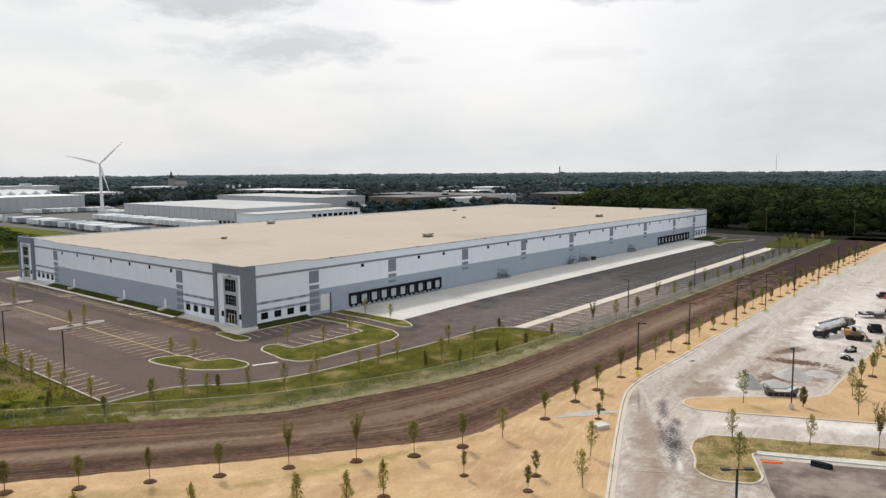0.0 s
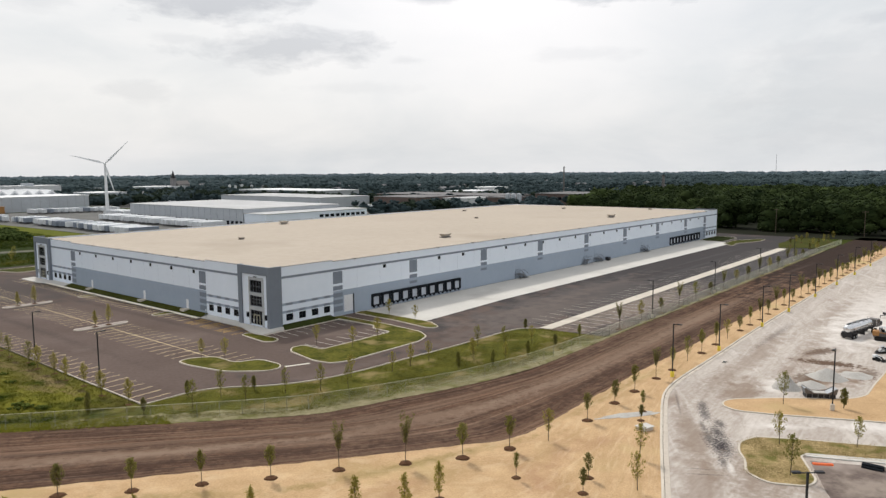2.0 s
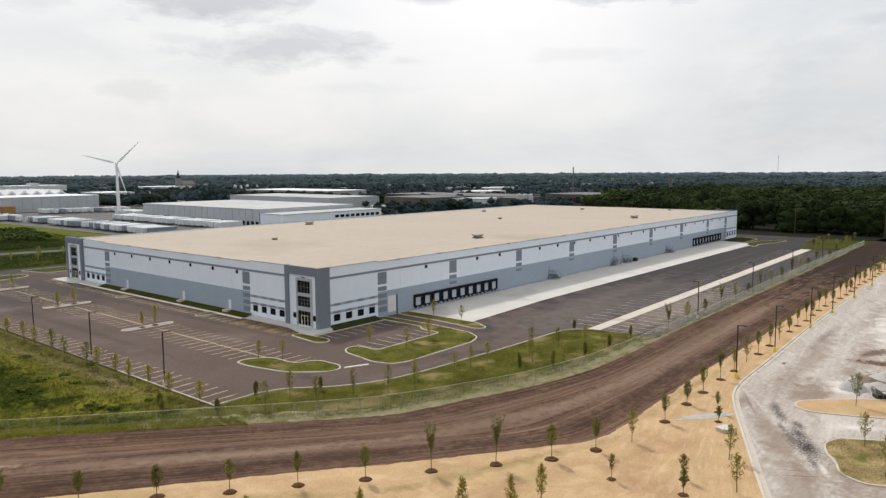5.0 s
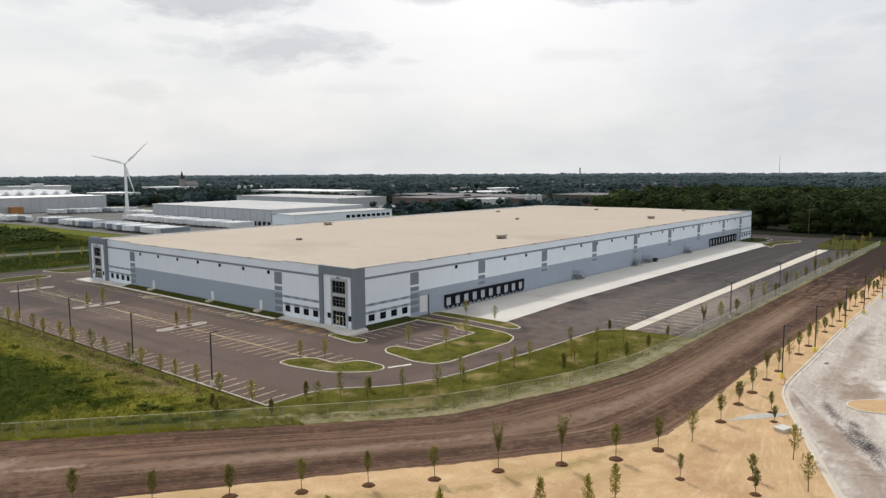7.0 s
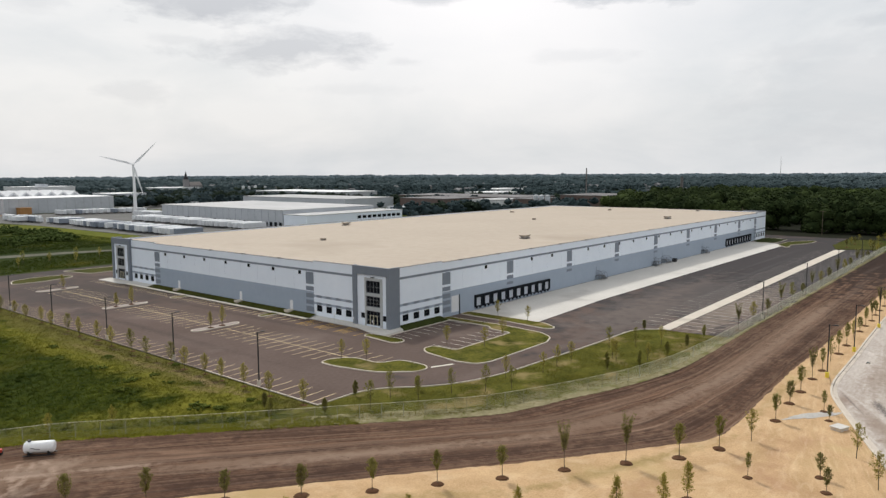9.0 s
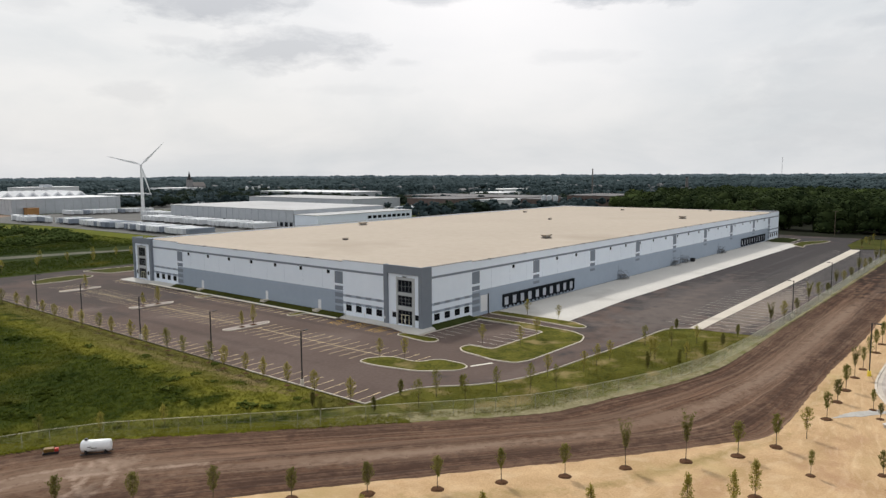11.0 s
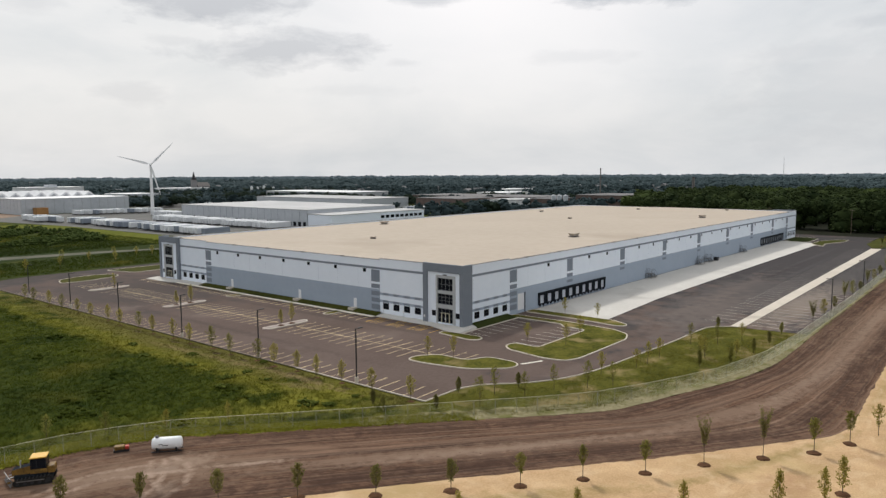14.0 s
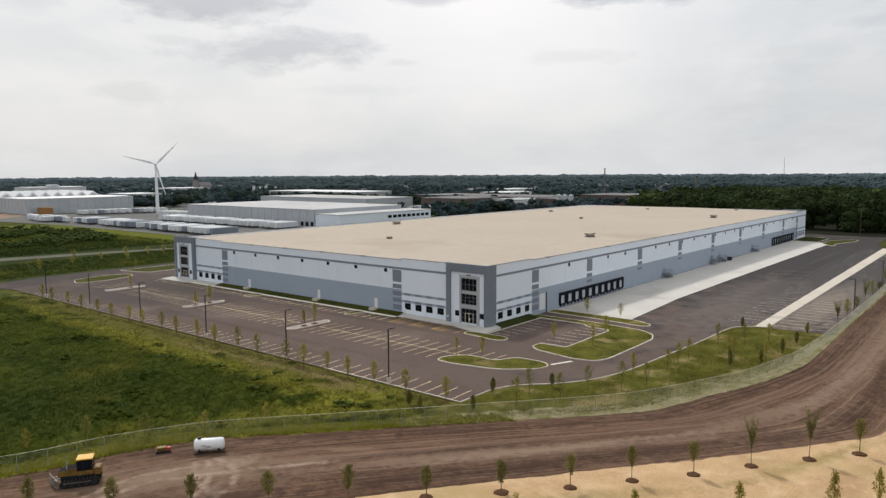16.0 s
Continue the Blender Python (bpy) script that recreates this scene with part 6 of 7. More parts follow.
vs = [bm.verts.new(v) for v in ((526, 956.5, 13), (526, 970.5, 13), (526, 963.5, 19), (548, 956.5, 13), (548, 970.5, 13), (548, 963.5, 19))]
for q in ((0, 2, 1), (3, 4, 5), (0, 3, 5, 2), (1, 2, 5, 4), (0, 1, 4, 3)):
    bm.faces.new([vs[k] for k in q])
part("roof", bm, M["cap"], spire)
mast = thing("radio_mast", "thin lattice radio mast on the horizon", "mast")
bm = bmesh.new()
tube(bm, (2319, 535, 0), (2319, 535, 75), 0.8, 0.4, 4)
part("mast", bm, M["steel"], mast)


# ---- parked trailers ----
def trailer_proto():
    t = thing("trailer", "white box trailer parked at the distant warehouse", "trailer", "parked trailers")
    bm = bmesh.new()
    box(bm, -8, -1.3, 1.1, 8, 1.3, 4.1, bevel=0.05)
    part("box_body", bm, M["trailer_white"], t)
    # full-width dark slab: chassis plus painted shade under the body
    bm = bmesh.new()
    box(bm, -7.8, -1.2, 0.62, 7.8, 1.2, 1.1)
    part("chassis", bm, M["dark_steel"], t)
    for x in (5.2, 6.5):
        for y in (-1.0, 1.0):
            bm = bmesh.new()
            tube(bm, (x, y - 0.15, 0.5), (x, y + 0.15, 0.5), 0.5, n=10)
            part("wheel", bm, M["tyre"], t)
    for y in (-0.8, 0.6):
        bm = bmesh.new()
        box(bm, -5.2, y, 0.0, -5.0, y + 0.2, 0.9)
        part("landing_leg", bm, M["dark_steel"], t)
    return t


tr0 = trailer_proto()
# darker bodies paint in the shaded sides and gaps along the row
tr1 = trailer_proto()
for o in tr1.children:
    if o.name.startswith("box_body"):
        o.data = o.data.copy()
        o.data.materials[0] = M["band"]
tagged(tr1, "dark grey box trailer parked at the distant warehouse")
tr1.matrix_basis = pose(99.5, 250, 0)
tr0.matrix_basis = pose(146, 256, 0)
rnd = random.Random(8)
for i in range(1, 29):
    if rnd.random() < 0.9:
        copy_thing(tr0, pose(146 + rnd.uniform(-0.6, 0.6), 256 + i * 4.7, 0))
for i in range(1, 36):
    if rnd.random() < 0.85:
        copy_thing(tr1 if rnd.random() < 0.3 else tr0, pose(99 + rnd.uniform(-1.2, 1.2), 250 + i * 4.6, 0, 0, 0, rnd.uniform(-1, 1)))
for i in range(9):
    copy_thing(tr1 if i % 4 == 1 else tr0, pose(90 + rnd.uniform(-1, 1), 428 + i * 6.4, 0, 0, 0, rnd.choice((0, 90))))
for i in range(12):
    copy_thing(tr1 if i % 5 == 2 else tr0, pose(140 + i * 5.4, 508 + rnd.uniform(-2, 2) - i * 1.2, 0, 0, 0, 90 + rnd.uniform(-2, 2)))
for i in range(7):
    copy_thing(tr0, pose(176 + rnd.uniform(-1, 1), 415 + i * 5.2, 0, 0, 0, rnd.uniform(-2, 2)))
for i in range(9):
    copy_thing(tr1 if i % 3 == 1 else tr0, pose(343 + rnd.uniform(-1, 1), 284 + i * 5.6, 0, 0, 0, rnd.uniform(-2, 2)))
for i in range(6):
    copy_thing(tr0, pose(300 + rnd.uniform(-1, 1), 560 + i * 6.0, 0, 0, 0, rnd.uniform(-2, 2)))
plate("trailer_yard", [(84, 250), (163, 226), (163, 395), (210, 430), (225, 540), (110, 540), (66, 500), (80, 400)], -0.05, M["hardstand"], "grey trailer yard at the distant warehouse", "yard")
plate("far_lot", [(264, 260), (330, 300), (330, 540), (456, 700), (470, 930), (300, 960), (230, 700), (230, 545), (264, 400)], -0.07, M["hardstand"], "grey paved ground between distant factories", "pavement")
plate("bare_lot", [(20, 500), (66, 500), (110, 540), (113, 552), (110, 640), (20, 640)], -0.05, M["mud"], "bare brown soil beside the factory", "ground")
plate("service_road", [(-150, 212), (-20, 219), (20, 212), (60, 200), (60, 205), (22, 220), (-20, 230), (-150, 226)], -0.06, M["worn_track"], "worn grey-green gravel service track across the field", "road")


# ---- woods: crowns of many clumps ----
def ball(level):
    b = bmesh.new()
    bmesh.ops.create_icosphere(b, subdivisions=level, radius=1.0)
    out = np.array([v.co[:] for v in b.verts]), np.array([[v.index for v in f.verts] for f in b.faces])
    b.free()
    return out


CLUMP, HEART = ball(1), ball(2)


def swarm(shape, centres, radii, squash, jag, rs_):
    """Many ragged copies of one small shape: points and faces."""
    n, k = len(centres), len(shape[0])
    v = shape[0][None] * (1 + rs_.uniform(-jag, jag, (n, k, 1)))
    a = rs_.uniform(0, 6.28, n)
    c, s = np.cos(a)[:, None], np.sin(a)[:, None]
    v = np.stack([v[..., 0] * c - v[..., 1] * s, v[..., 0] * s + v[..., 1] * c, v[..., 2] * squash], -1)
    v = v * np.asarray(radii)[:, None, None] + np.asarray(centres)[:, None, :]
    return v.reshape(-1, 3), (shape[1][None] + (np.arange(n) * k)[:, None, None]).reshape(-1, 3)


def clumps(name, centres, radii, material, squash=0.8, jag=0.28, seed=3, soft=True, hearts=()):
    """One mesh of many ragged clumps of leaves, with rounded hearts (x, y, z, radius) behind them."""
    rs_ = np.random.RandomState(seed)
    v, f = swarm(CLUMP, centres, radii, squash, jag, rs_)
    if len(hearts):
        hv, hf = swarm(HEART, [h[:3] for h in hearts], [h[3] for h in hearts], squash, 0.1, rs_)
        f = np.concatenate([f, hf + len(v)])
        v = np.concatenate([v, hv])
    me = bpy.data.meshes.new(name)
    me.from_pydata(v.tolist(), [], f.tolist())
    if soft:
        me.polygons.foreach_set("use_smooth", [True] * len(me.polygons))
    me.materials.append(material)
    return new(name, me)


rs = np.random.RandomState(21)
cen, rad = [], []


hearts = []


def crown(x, y, h, w, n, deep, grain=0.2):
    """Leaf clumps over the dome of one crown, over a solid heart; deep: how far the dome comes down."""
    cz = h - w * 0.85
    hearts.append((x, y, cz - 0.05 * w, w * 0.93))
    for _ in range(n):
        a, u = rs.uniform(0, 6.28), rs.uniform(-deep, 1)
        r = math.sqrt(max(0, 1 - u * u)) if u > 0 else 1.0
        k = rs.uniform(0.78, 1.04)
        cen.append((x + w * r * k * math.cos(a), y + w * r * k * math.sin(a), cz + 0.85 * w * u * k))
        rad.append(w * grain * rs.uniform(0.6, 1.35))


# the wood's front edge first, with boughs to the ground, then the canopy behind it
for i in range(120):
    y = -150 + 300 * i / 119
    x = 318 + max(0, y - 10) * 0.33 + rs.uniform(-6, 9)
    if math.atan2(y + 105, x + 111) < math.radians(27.0):
        h, w = rs.uniform(12, 18), rs.uniform(3.6, 5.6)
        crown(x, y, h, w, 100, 1.6, 0.15)
        crown(x - rs.uniform(0, 4), y + rs.uniform(-2, 2), h * 0.55, w * 0.8, 50, 1.2, 0.17)
for i in range(640):
    y = rs.uniform(-190, 175)
    x = 330 + max(0, y - 10) * 0.33 + rs.uniform(0, 1) ** 0.8 * 330
    if math.atan2(y + 105, x + 111) > math.radians(26.5) or built(x, y, 6):
        continue
    big = noise.noise((x * 0.012, y * 0.012, 3))
    crown(x, y, rs.uniform(14, 18) + 4 * big, rs.uniform(4.8, 7.6), 50, 0.3, 0.13)
tagged(clumps("woods", cen, rad, M["woods"], 0.85, 0.3, hearts=hearts), "dense dark green deciduous wood beyond the truck court", "woods", kind="stuff")


def open_ground(x, y):
    return built(x, y) or (60 < x < 240 and 190 < y < 560) or (x < 330 and y < 230) or (x < 120 and y < 720) or (240 < x < 356 and 255 < y < 545) or (356 < x < 470 and 430 < y < 520)


# the suburb's trees: single crowns near by, whole groups further out, hazier colour by zone
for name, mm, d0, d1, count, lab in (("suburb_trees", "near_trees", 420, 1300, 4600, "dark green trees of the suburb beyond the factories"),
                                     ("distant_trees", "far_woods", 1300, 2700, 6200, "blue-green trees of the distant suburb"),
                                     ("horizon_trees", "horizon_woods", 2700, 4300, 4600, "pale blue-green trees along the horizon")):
    cen, rad = [], []
    hearts.clear()
    for i in range(count):
        d = d0 + (d1 - d0) * rs.uniform() ** 1.1
        a = math.radians(rs.uniform(2, 80))
        x, y = -105 + d * math.cos(a), -110 + d * math.sin(a)
        gap = noise.noise((x * 0.006, y * 0.006, 8)) + 0.6 * noise.noise((x * 0.02, y * 0.02, 2))
        if open_ground(x, y) or gap < rs.uniform(-1.0, -0.1) or (290 < x < 700 and y < 175):
            continue
        if d < 1300:
            crown(x, y, rs.uniform(6.5, 12), rs.uniform(3.2, 5.8), 12 if d < 800 else 5, 0.3, 0.3)
        else:
            s_ = 0.75 + d / 2600
            h = rs.uniform(6, 12.5) + (2.5 if rs.uniform() < 0.06 else 0)
            for _ in range(3):
                cen.append((x + rs.uniform(-6, 6) * s_, y + rs.uniform(-6, 6) * s_, h - 4 + rs.uniform(-1.5, 1)))
                rad.append(rs.uniform(2.6, 5.2) * s_)
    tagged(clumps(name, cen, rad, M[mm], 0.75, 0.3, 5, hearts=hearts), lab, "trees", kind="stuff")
cen, rad = [], []
hearts.clear()
for x0, x1, y0, y1, n in ((322, 352, 232, 268, 46), (262, 330, 560, 668, 60), (244, 262, 560, 700, 46), (392, 452, 440, 520, 60), (430, 470, 520, 640, 40), (330, 440, 640, 700, 60), (395, 440, 345, 420, 60), (500, 560, 260, 420, 90), (215, 262, 640, 660, 26), (536, 640, 690, 930, 120), (360, 460, 720, 930, 110)):
    for _ in range(n):
        x, y = rs.uniform(x0, x1), rs.uniform(y0, y1)
        if not built(x, y, 4):
            crown(x, y, rs.uniform(6, 11), rs.uniform(2.6, 4.4), 26, 0.8, 0.26)
tagged(clumps("factory_trees", cen, rad, M["factory_leaves"], 0.85, 0.35, 7, hearts=hearts), "dark green trees between the distant factories", "trees", kind="stuff")

# shrubs in the field beyond the car park
cen, rad = [], []
for i in range(1700):
    x, y = rs.uniform(-60, 62), rs.uniform(255, 400)
    if noise.noise((x * 0.03, y * 0.03, 4)) + 0.5 * noise.noise((x * 0.1, y * 0.1, 1)) + 0.008 * (x - 20) * (x < 20) < rs.uniform(-0.25, 0.3) or x > 66 - 0.2 * abs(y - 338):
        continue
    big = rs.uniform(0.6, 1.5)
    for _ in range(9):
        cen.append((x + rs.normal(0, 1.2) * big, y + rs.normal(0, 1.2) * big, rs.uniform(0.1, 1.6) * big))
        rad.append(rs.uniform(0.3, 0.8) * big)
tagged(clumps("shrubs", cen, rad, M["shrub"], 0.8, 0.3, 6), "patch of dark green shrubs in the far field", "shrubs", kind="stuff")


# ---- grass tufts ----
def tufts(name, spots, size, material, label, cat, seed):
    """Leaning blades of grass, three to a spot."""
    r2 = np.random.RandomState(seed)
    base = np.repeat(np.array(spots), 3, axis=0)
    n = len(base)
    a = r2.uniform(0, 6.28, n)
    l = size * r2.uniform(0.6, 1.4, n)
    c, s = np.cos(a), np.sin(a)
    base[:, :2] += r2.uniform(-0.4, 0.4, (n, 2))
    rise = r2.uniform(0.35, 0.75, n)
    v = np.empty((n, 3, 3))
    v[:, 0] = base + np.stack([s * l * 0.2, -c * l * 0.2, 0 * l], -1)
    v[:, 1] = base + np.stack([-s * l * 0.2, c * l * 0.2, 0 * l], -1)
    v[:, 2] = base + np.stack([-c * l * 0.8, -s * l * 0.8, l * rise], -1)
    vs, fs = v.reshape(-1, 3).tolist(), np.arange(3 * n).reshape(-1, 3).tolist()
    me = bpy.data.meshes.new(name)
    me.from_pydata(vs, [], fs)
    me.materials.append(material)
    return tagged(new(name, me), label, cat, kind="stuff")


# thick uneven growth over the meadow, drier towards the car park
NX_, NY_ = [p[0] for p in NORTH], [p[1] for p in NORTH]
green, dry = [], []
while len(green) < 60000:
    x, y = -140 + 95 * rs.uniform() ** 0.75, -24 + 150 * rs.uniform() ** 1.25
    if x > -45.2 or y < np.interp(x, NX_, NY_) + 2.8:
        continue
    (dry if x > -54.5 + 1.5 * noise.noise((y * 0.2, 0, 3)) else green).append((x, y, meadow_z(x, y) - 0.04))
tufts("meadow_growth", green, 0.36, M["meadow_tuft"], "thick uneven green grass and weeds over the meadow", "weeds", 11)
tufts("dry_growth", dry, 0.3, M["meadow_tuft"], "dry olive-brown weeds between meadow and car park", "weeds", 12)
spots = []
while len(spots) < 24000:
    x, y = rs.uniform(-110, 66), rs.uniform(164, 330)
    if y < 205 + 0.05 * x or y > 232 - 0.05 * x:
        spots.append((x, y, -0.1))
tufts("field_growth", spots, 0.7, M["meadow_tuft"], "rough dark green grass over the far field", "grass", 19)
# low bushes in the hollows
cen, rad = [], []
for i in range(260):
    x, y = rs.uniform(-120, -57), rs.uniform(-8, 110)
    if y < np.interp(x, NX_, NY_) + 5 or noise.noise((x * 0.06, y * 0.06, 9)) < 0.12:
        continue
    for _ in range(rs.randint(4, 10)):
        cx_, cy_ = x + rs.normal(0, 0.8), y + rs.normal(0, 0.8)
        cen.append((cx_, cy_, meadow_z(cx_, cy_) + 0.05))
        rad.append(rs.uniform(0.2, 0.5))
tagged(clumps("meadow_bushes", cen, rad, M["meadow_tuft"], 0.5, 0.3, 15), "low green bushes in the hollows of the meadow", "bushes", kind="stuff")
spots = []
while len(spots) < 9000:
    x, y = rs.uniform(-54, 35), rs.uniform(-60, -24)
    if y < np.interp(x, NX_, NY_) + 1.0 or y > np.interp(x, [p[0] for p in LOT], [p[1] for p in LOT]) - 0.5:
        continue
    if noise.noise((x * 0.18, y * 0.18, 2)) > rs.uniform(-0.5, 0.3):
        spots.append((x, y, 0.02))
lawn_spots = spots
tufts("lawn_growth", lawn_spots, 0.2, M["lawn_blades"], "uneven tufts of grass on the drive lawn", "grass", 16)
for i in range(1500):
    x = rs.uniform(-56, 12)
    spots.append((x, np.interp(x, NX_, NY_) + rs.uniform(2.4, 4.6), 0.04))
tufts("blanket_grass", spots[9000:], 0.26, M["lawn_blades"], "grass growing through the erosion blanket", "grass", 18)
spots = []
for i in range(6500):
    x = rs.uniform(-118, -46)
    spots.append((x, np.interp(x, NX_, NY_) + rs.uniform(-0.4, 3.6), 0.02))
tufts("fence_foot_grass", spots, 0.34, M["fence_blades"], "bright uncut grass along the foot of the fence", "grass", 17)
# yellow-green strip beside the trailer yard
plate("field_strip", ragged([(56, 232), (82, 246), (80, 400), (66, 432), (24, 424), (44, 404), (62, 345), (50, 285), (56, 232)], 1.2, 5, 71)[:-1], -0.06, M["field_strip"], "bright yellow-green strip of field beside the trailer yard", "field")


spots = []
for p, q in zip(fence_line, fence_line[1:]):
    for _ in range(5 if p[0] < -30 else 1):
        k = rs.uniform()
        spots.append((p[0] + (q[0] - p[0]) * k + rs.uniform(-0.5, 0.5), p[1] + (q[1] - p[1]) * k - 0.9 + rs.uniform(-0.5, 0.5), 0.0))
tufts("fence_weeds", spots, 0.32, M["grass_blades"], "ragged weeds along the foot of the fence", "weeds", 4)

# clods and crumbs on the haul road
cen, rad = [], []
SX_, SY_ = [p[0] for p in SOUTH], [p[1] for p in SOUTH]
while len(cen) < 6000:
    x = -110 + 250 * rs.uniform() ** 1.3
    n0, s0 = np.interp(x, NX_, NY_), np.interp(x, SX_, SY_)
    k = rs.uniform() if rs.uniform() < 0.55 else abs(rs.normal(0, 0.07))
    y = n0 + (s0 - n0) * min(k, 0.99)
    if noise.noise((x * 0.15, y * 0.4, 6)) < rs.uniform(-0.6, 0.4):
        continue
    cen.append((x, y, 0.0))
    rad.append(0.02 + 0.06 * rs.uniform() ** 2)
tagged(clumps("dirt_clods", cen, rad, M["clod"], 0.55, 0.35, 14, False), "dark clods and crumbs of soil strewn over the dirt road", "soil", kind="stuff")

plate("wood_floor", [(284.5, -170), (284.5, 30), (306, 60), (330, 160), (420, 160), (700, 150), (700, -250), (300, -250)], 0.0, M["litter"], "dark leaf-littered floor of the wood", "ground")
rs = np.random.RandomState(77)
vs, fs = [], []
for i in range(150):
    dd = 950 + 1700 * rs.uniform() ** 1.2
    aa = math.radians(rs.uniform(14, 72))
    x, y = -105 + dd * math.cos(aa), -110 + dd * math.sin(aa)
    if x < 330 and y < 480:
        continue
    w_, l_, h_ = rs.uniform(5, 9), rs.uniform(7, 13), rs.uniform(5, 8)
    if built(x, y, 20):
        continue
    k = len(vs)
    vs += [(x, y, 0), (x + l_, y, 0), (x + l_, y + w_, 0), (x, y + w_, 0), (x, y, h_), (x + l_, y, h_), (x + l_, y + w_, h_), (x, y + w_, h_), (x, y + w_ / 2, h_ + 2.5), (x + l_, y + w_ / 2, h_ + 2.5)]
    fs += [(k, k + 1, k + 5, k + 4), (k + 1, k + 2, k + 6, k + 5), (k + 2, k + 3, k + 7, k + 6), (k + 3, k, k + 4, k + 7), (k + 4, k + 5, k + 9, k + 8), (k + 6, k + 7, k + 8, k + 9), (k + 4, k + 8, k + 7), (k + 5, k + 6, k + 9)]
me = bpy.data.meshes.new("distant_rooftops")
me.from_pydata(vs, [], fs)
me.materials.append(mat("distant_roofing", (0.10, 0.10, 0.105), (0.30, 0.30, 0.30), 0.8, 0.02, 0.02, 0.0, rand=0.5))
tagged(new("distant_rooftops", me), "pale house roofs scattered among the distant trees", "houses", kind="stuff")
for x, y in ((299, 22), (300, -18), (301, -58)):
    up = thing("utility_pole", "tall wooden utility pole at the edge of the wood", "utility pole", "utility poles")
    bm = bmesh.new()
    tube(bm, (x, y, -0.2), (x, y, 13), 0.2, 0.13, 8)
    part("pole", bm, M["bark"], up)
    bm = bmesh.new()
    box(bm, x - 0.08, y - 1.3, 12.2, x + 0.08, y + 1.3, 12.4)
    part("crossarm", bm, M["bark"], up)

# dark weeds on the meadow's ridge and along the row of young trees
weeds, weed_r = [], []
for i, (x, y, r) in enumerate(((-56.2, 7.3, 1.0), (-56.9, -13.8, 1.1), (-55.3, -16.0, 0.7), (-56.5, 18.1, 1.0), (-51.5, 24.8, 0.8), (-45.9, 11.1, 0.7), (-52.1, 7.4, 0.7), (-49.7, -16.0, 0.6), (-53.2, 0.9, 0.6), (-60.5, 2.0, 0.9), (-58, 30, 1.0), (-55, 40, 0.9))):
    rw = random.Random(90 + i)
    z = max(0, meadow_z(x, y))
    weeds += [(x + rw.gauss(0, 0.5 * r), y + rw.gauss(0, 0.6 * r), z + rw.uniform(0.05, 0.45) * r) for _ in range(26)]
    weed_r += [r * rw.uniform(0.16, 0.34) for _ in range(26)]
tagged(clumps("meadow_weeds", weeds, weed_r, M["weed"], 0.8, 0.4, 60, False), "low dark green weeds scattered on the rough meadow", "weeds", kind="stuff")

# ---- construction yard ----
island([(6.6, -93.2), (7.6, -91), (9.6, -90.4), (11.5, -91.2), (15.7, -95.7), (22.6, -104.8), (25.5, -106), (33, -105.9), (71, -106.6), (112, -107.2), (112, -150), (34, -150), (16.3, -114.9), (12.7, -107.1), (8.4, -98.1)], M["straw"], "long kerbed straw-covered island planted with young trees", 1, 0.16)
DRY_ISLAND = [(-10.2, -99.7), (-8.2, -98.3), (-5.1, -97.4), (-2.2, -98.3), (0.1, -102.2), (3.3, -109.2), (6.8, -116.4), (14, -131), (8.5, -133), (1.4, -117.6), (-4.6, -104.2), (-11.4, -107.6), (-13.4, -107.2), (-15.2, -103.6), (-13.8, -100.9)]
island(DRY_ISLAND, M["thin_grass"], "kerbed island of dry yellow grass with young trees", 1, 0.16)
spots = []
while len(spots) < 5000:
    x, y = rs.uniform(-15, 14), rs.uniform(-133, -97)
    inside = False
    for (x0, y0), (x1, y1) in zip(DRY_ISLAND, DRY_ISLAND[1:] + DRY_ISLAND[:1]):
        if (y0 > y) != (y1 > y) and x < x0 + (x1 - x0) * (y - y0) / (y1 - y0):
            inside = not inside
    if inside and noise.noise((x * 0.3, y * 0.3, 5)) > rs.uniform(-0.4, 0.4):
        spots.append((x, y, 0.12))
tufts("island_grass", spots, 0.15, M["dry_blades"], "thin tufts of green and tan grass on the island", "grass", 23)
paving("sidewalk", [(-4.8, -105.0), (-3.9, -104.6), (2.2, -117.2), (8.2, -131), (7.0, -131.6), (1.0, -118)], 0.15, "pale concrete pavement beside the grass island")
plate("side_lot", [(-13.6, -109.0), (-5.8, -105.6), (0.2, -118.2), (10, -140), (-58, -140), (-30, -118)], 0.045, M["old_asphalt"], "worn grey-brown asphalt lot", "pavement")


def patch(name, cx, cy, rx, ry, ang, z, material, label, seed, n=36, amp=0.3):
    """An irregular flat patch."""
    rp = random.Random(seed)
    ph = [rp.uniform(0, 6.28) for _ in range(4)]
    pts = []
    for i in range(n):
        a = 2 * math.pi * i / n
        k = 1 + amp * (0.5 * math.sin(2 * a + ph[0]) + 0.35 * math.sin(3 * a + ph[1]) + 0.3 * math.sin(5 * a + ph[2]) + 0.25 * math.sin(9 * a + ph[3])) + rp.uniform(-0.05, 0.05)
        px, py = rx * k * math.cos(a), ry * k * math.sin(a)
        pts.append((cx + px * math.cos(ang) - py * math.sin(ang), cy + px * math.sin(ang) + py * math.cos(ang)))
    bm = bmesh.new()
    prism(bm, pts, z - 0.1, z)
    return tagged(mesh_ob(name, bm, material), label, "ground patch", kind="structure")


patch("gravel_swale", -4.4, -82.4, 4.6, 0.9, -0.55, 0.075, M["gravel"], "pale crushed-stone swale across the verge", 35)


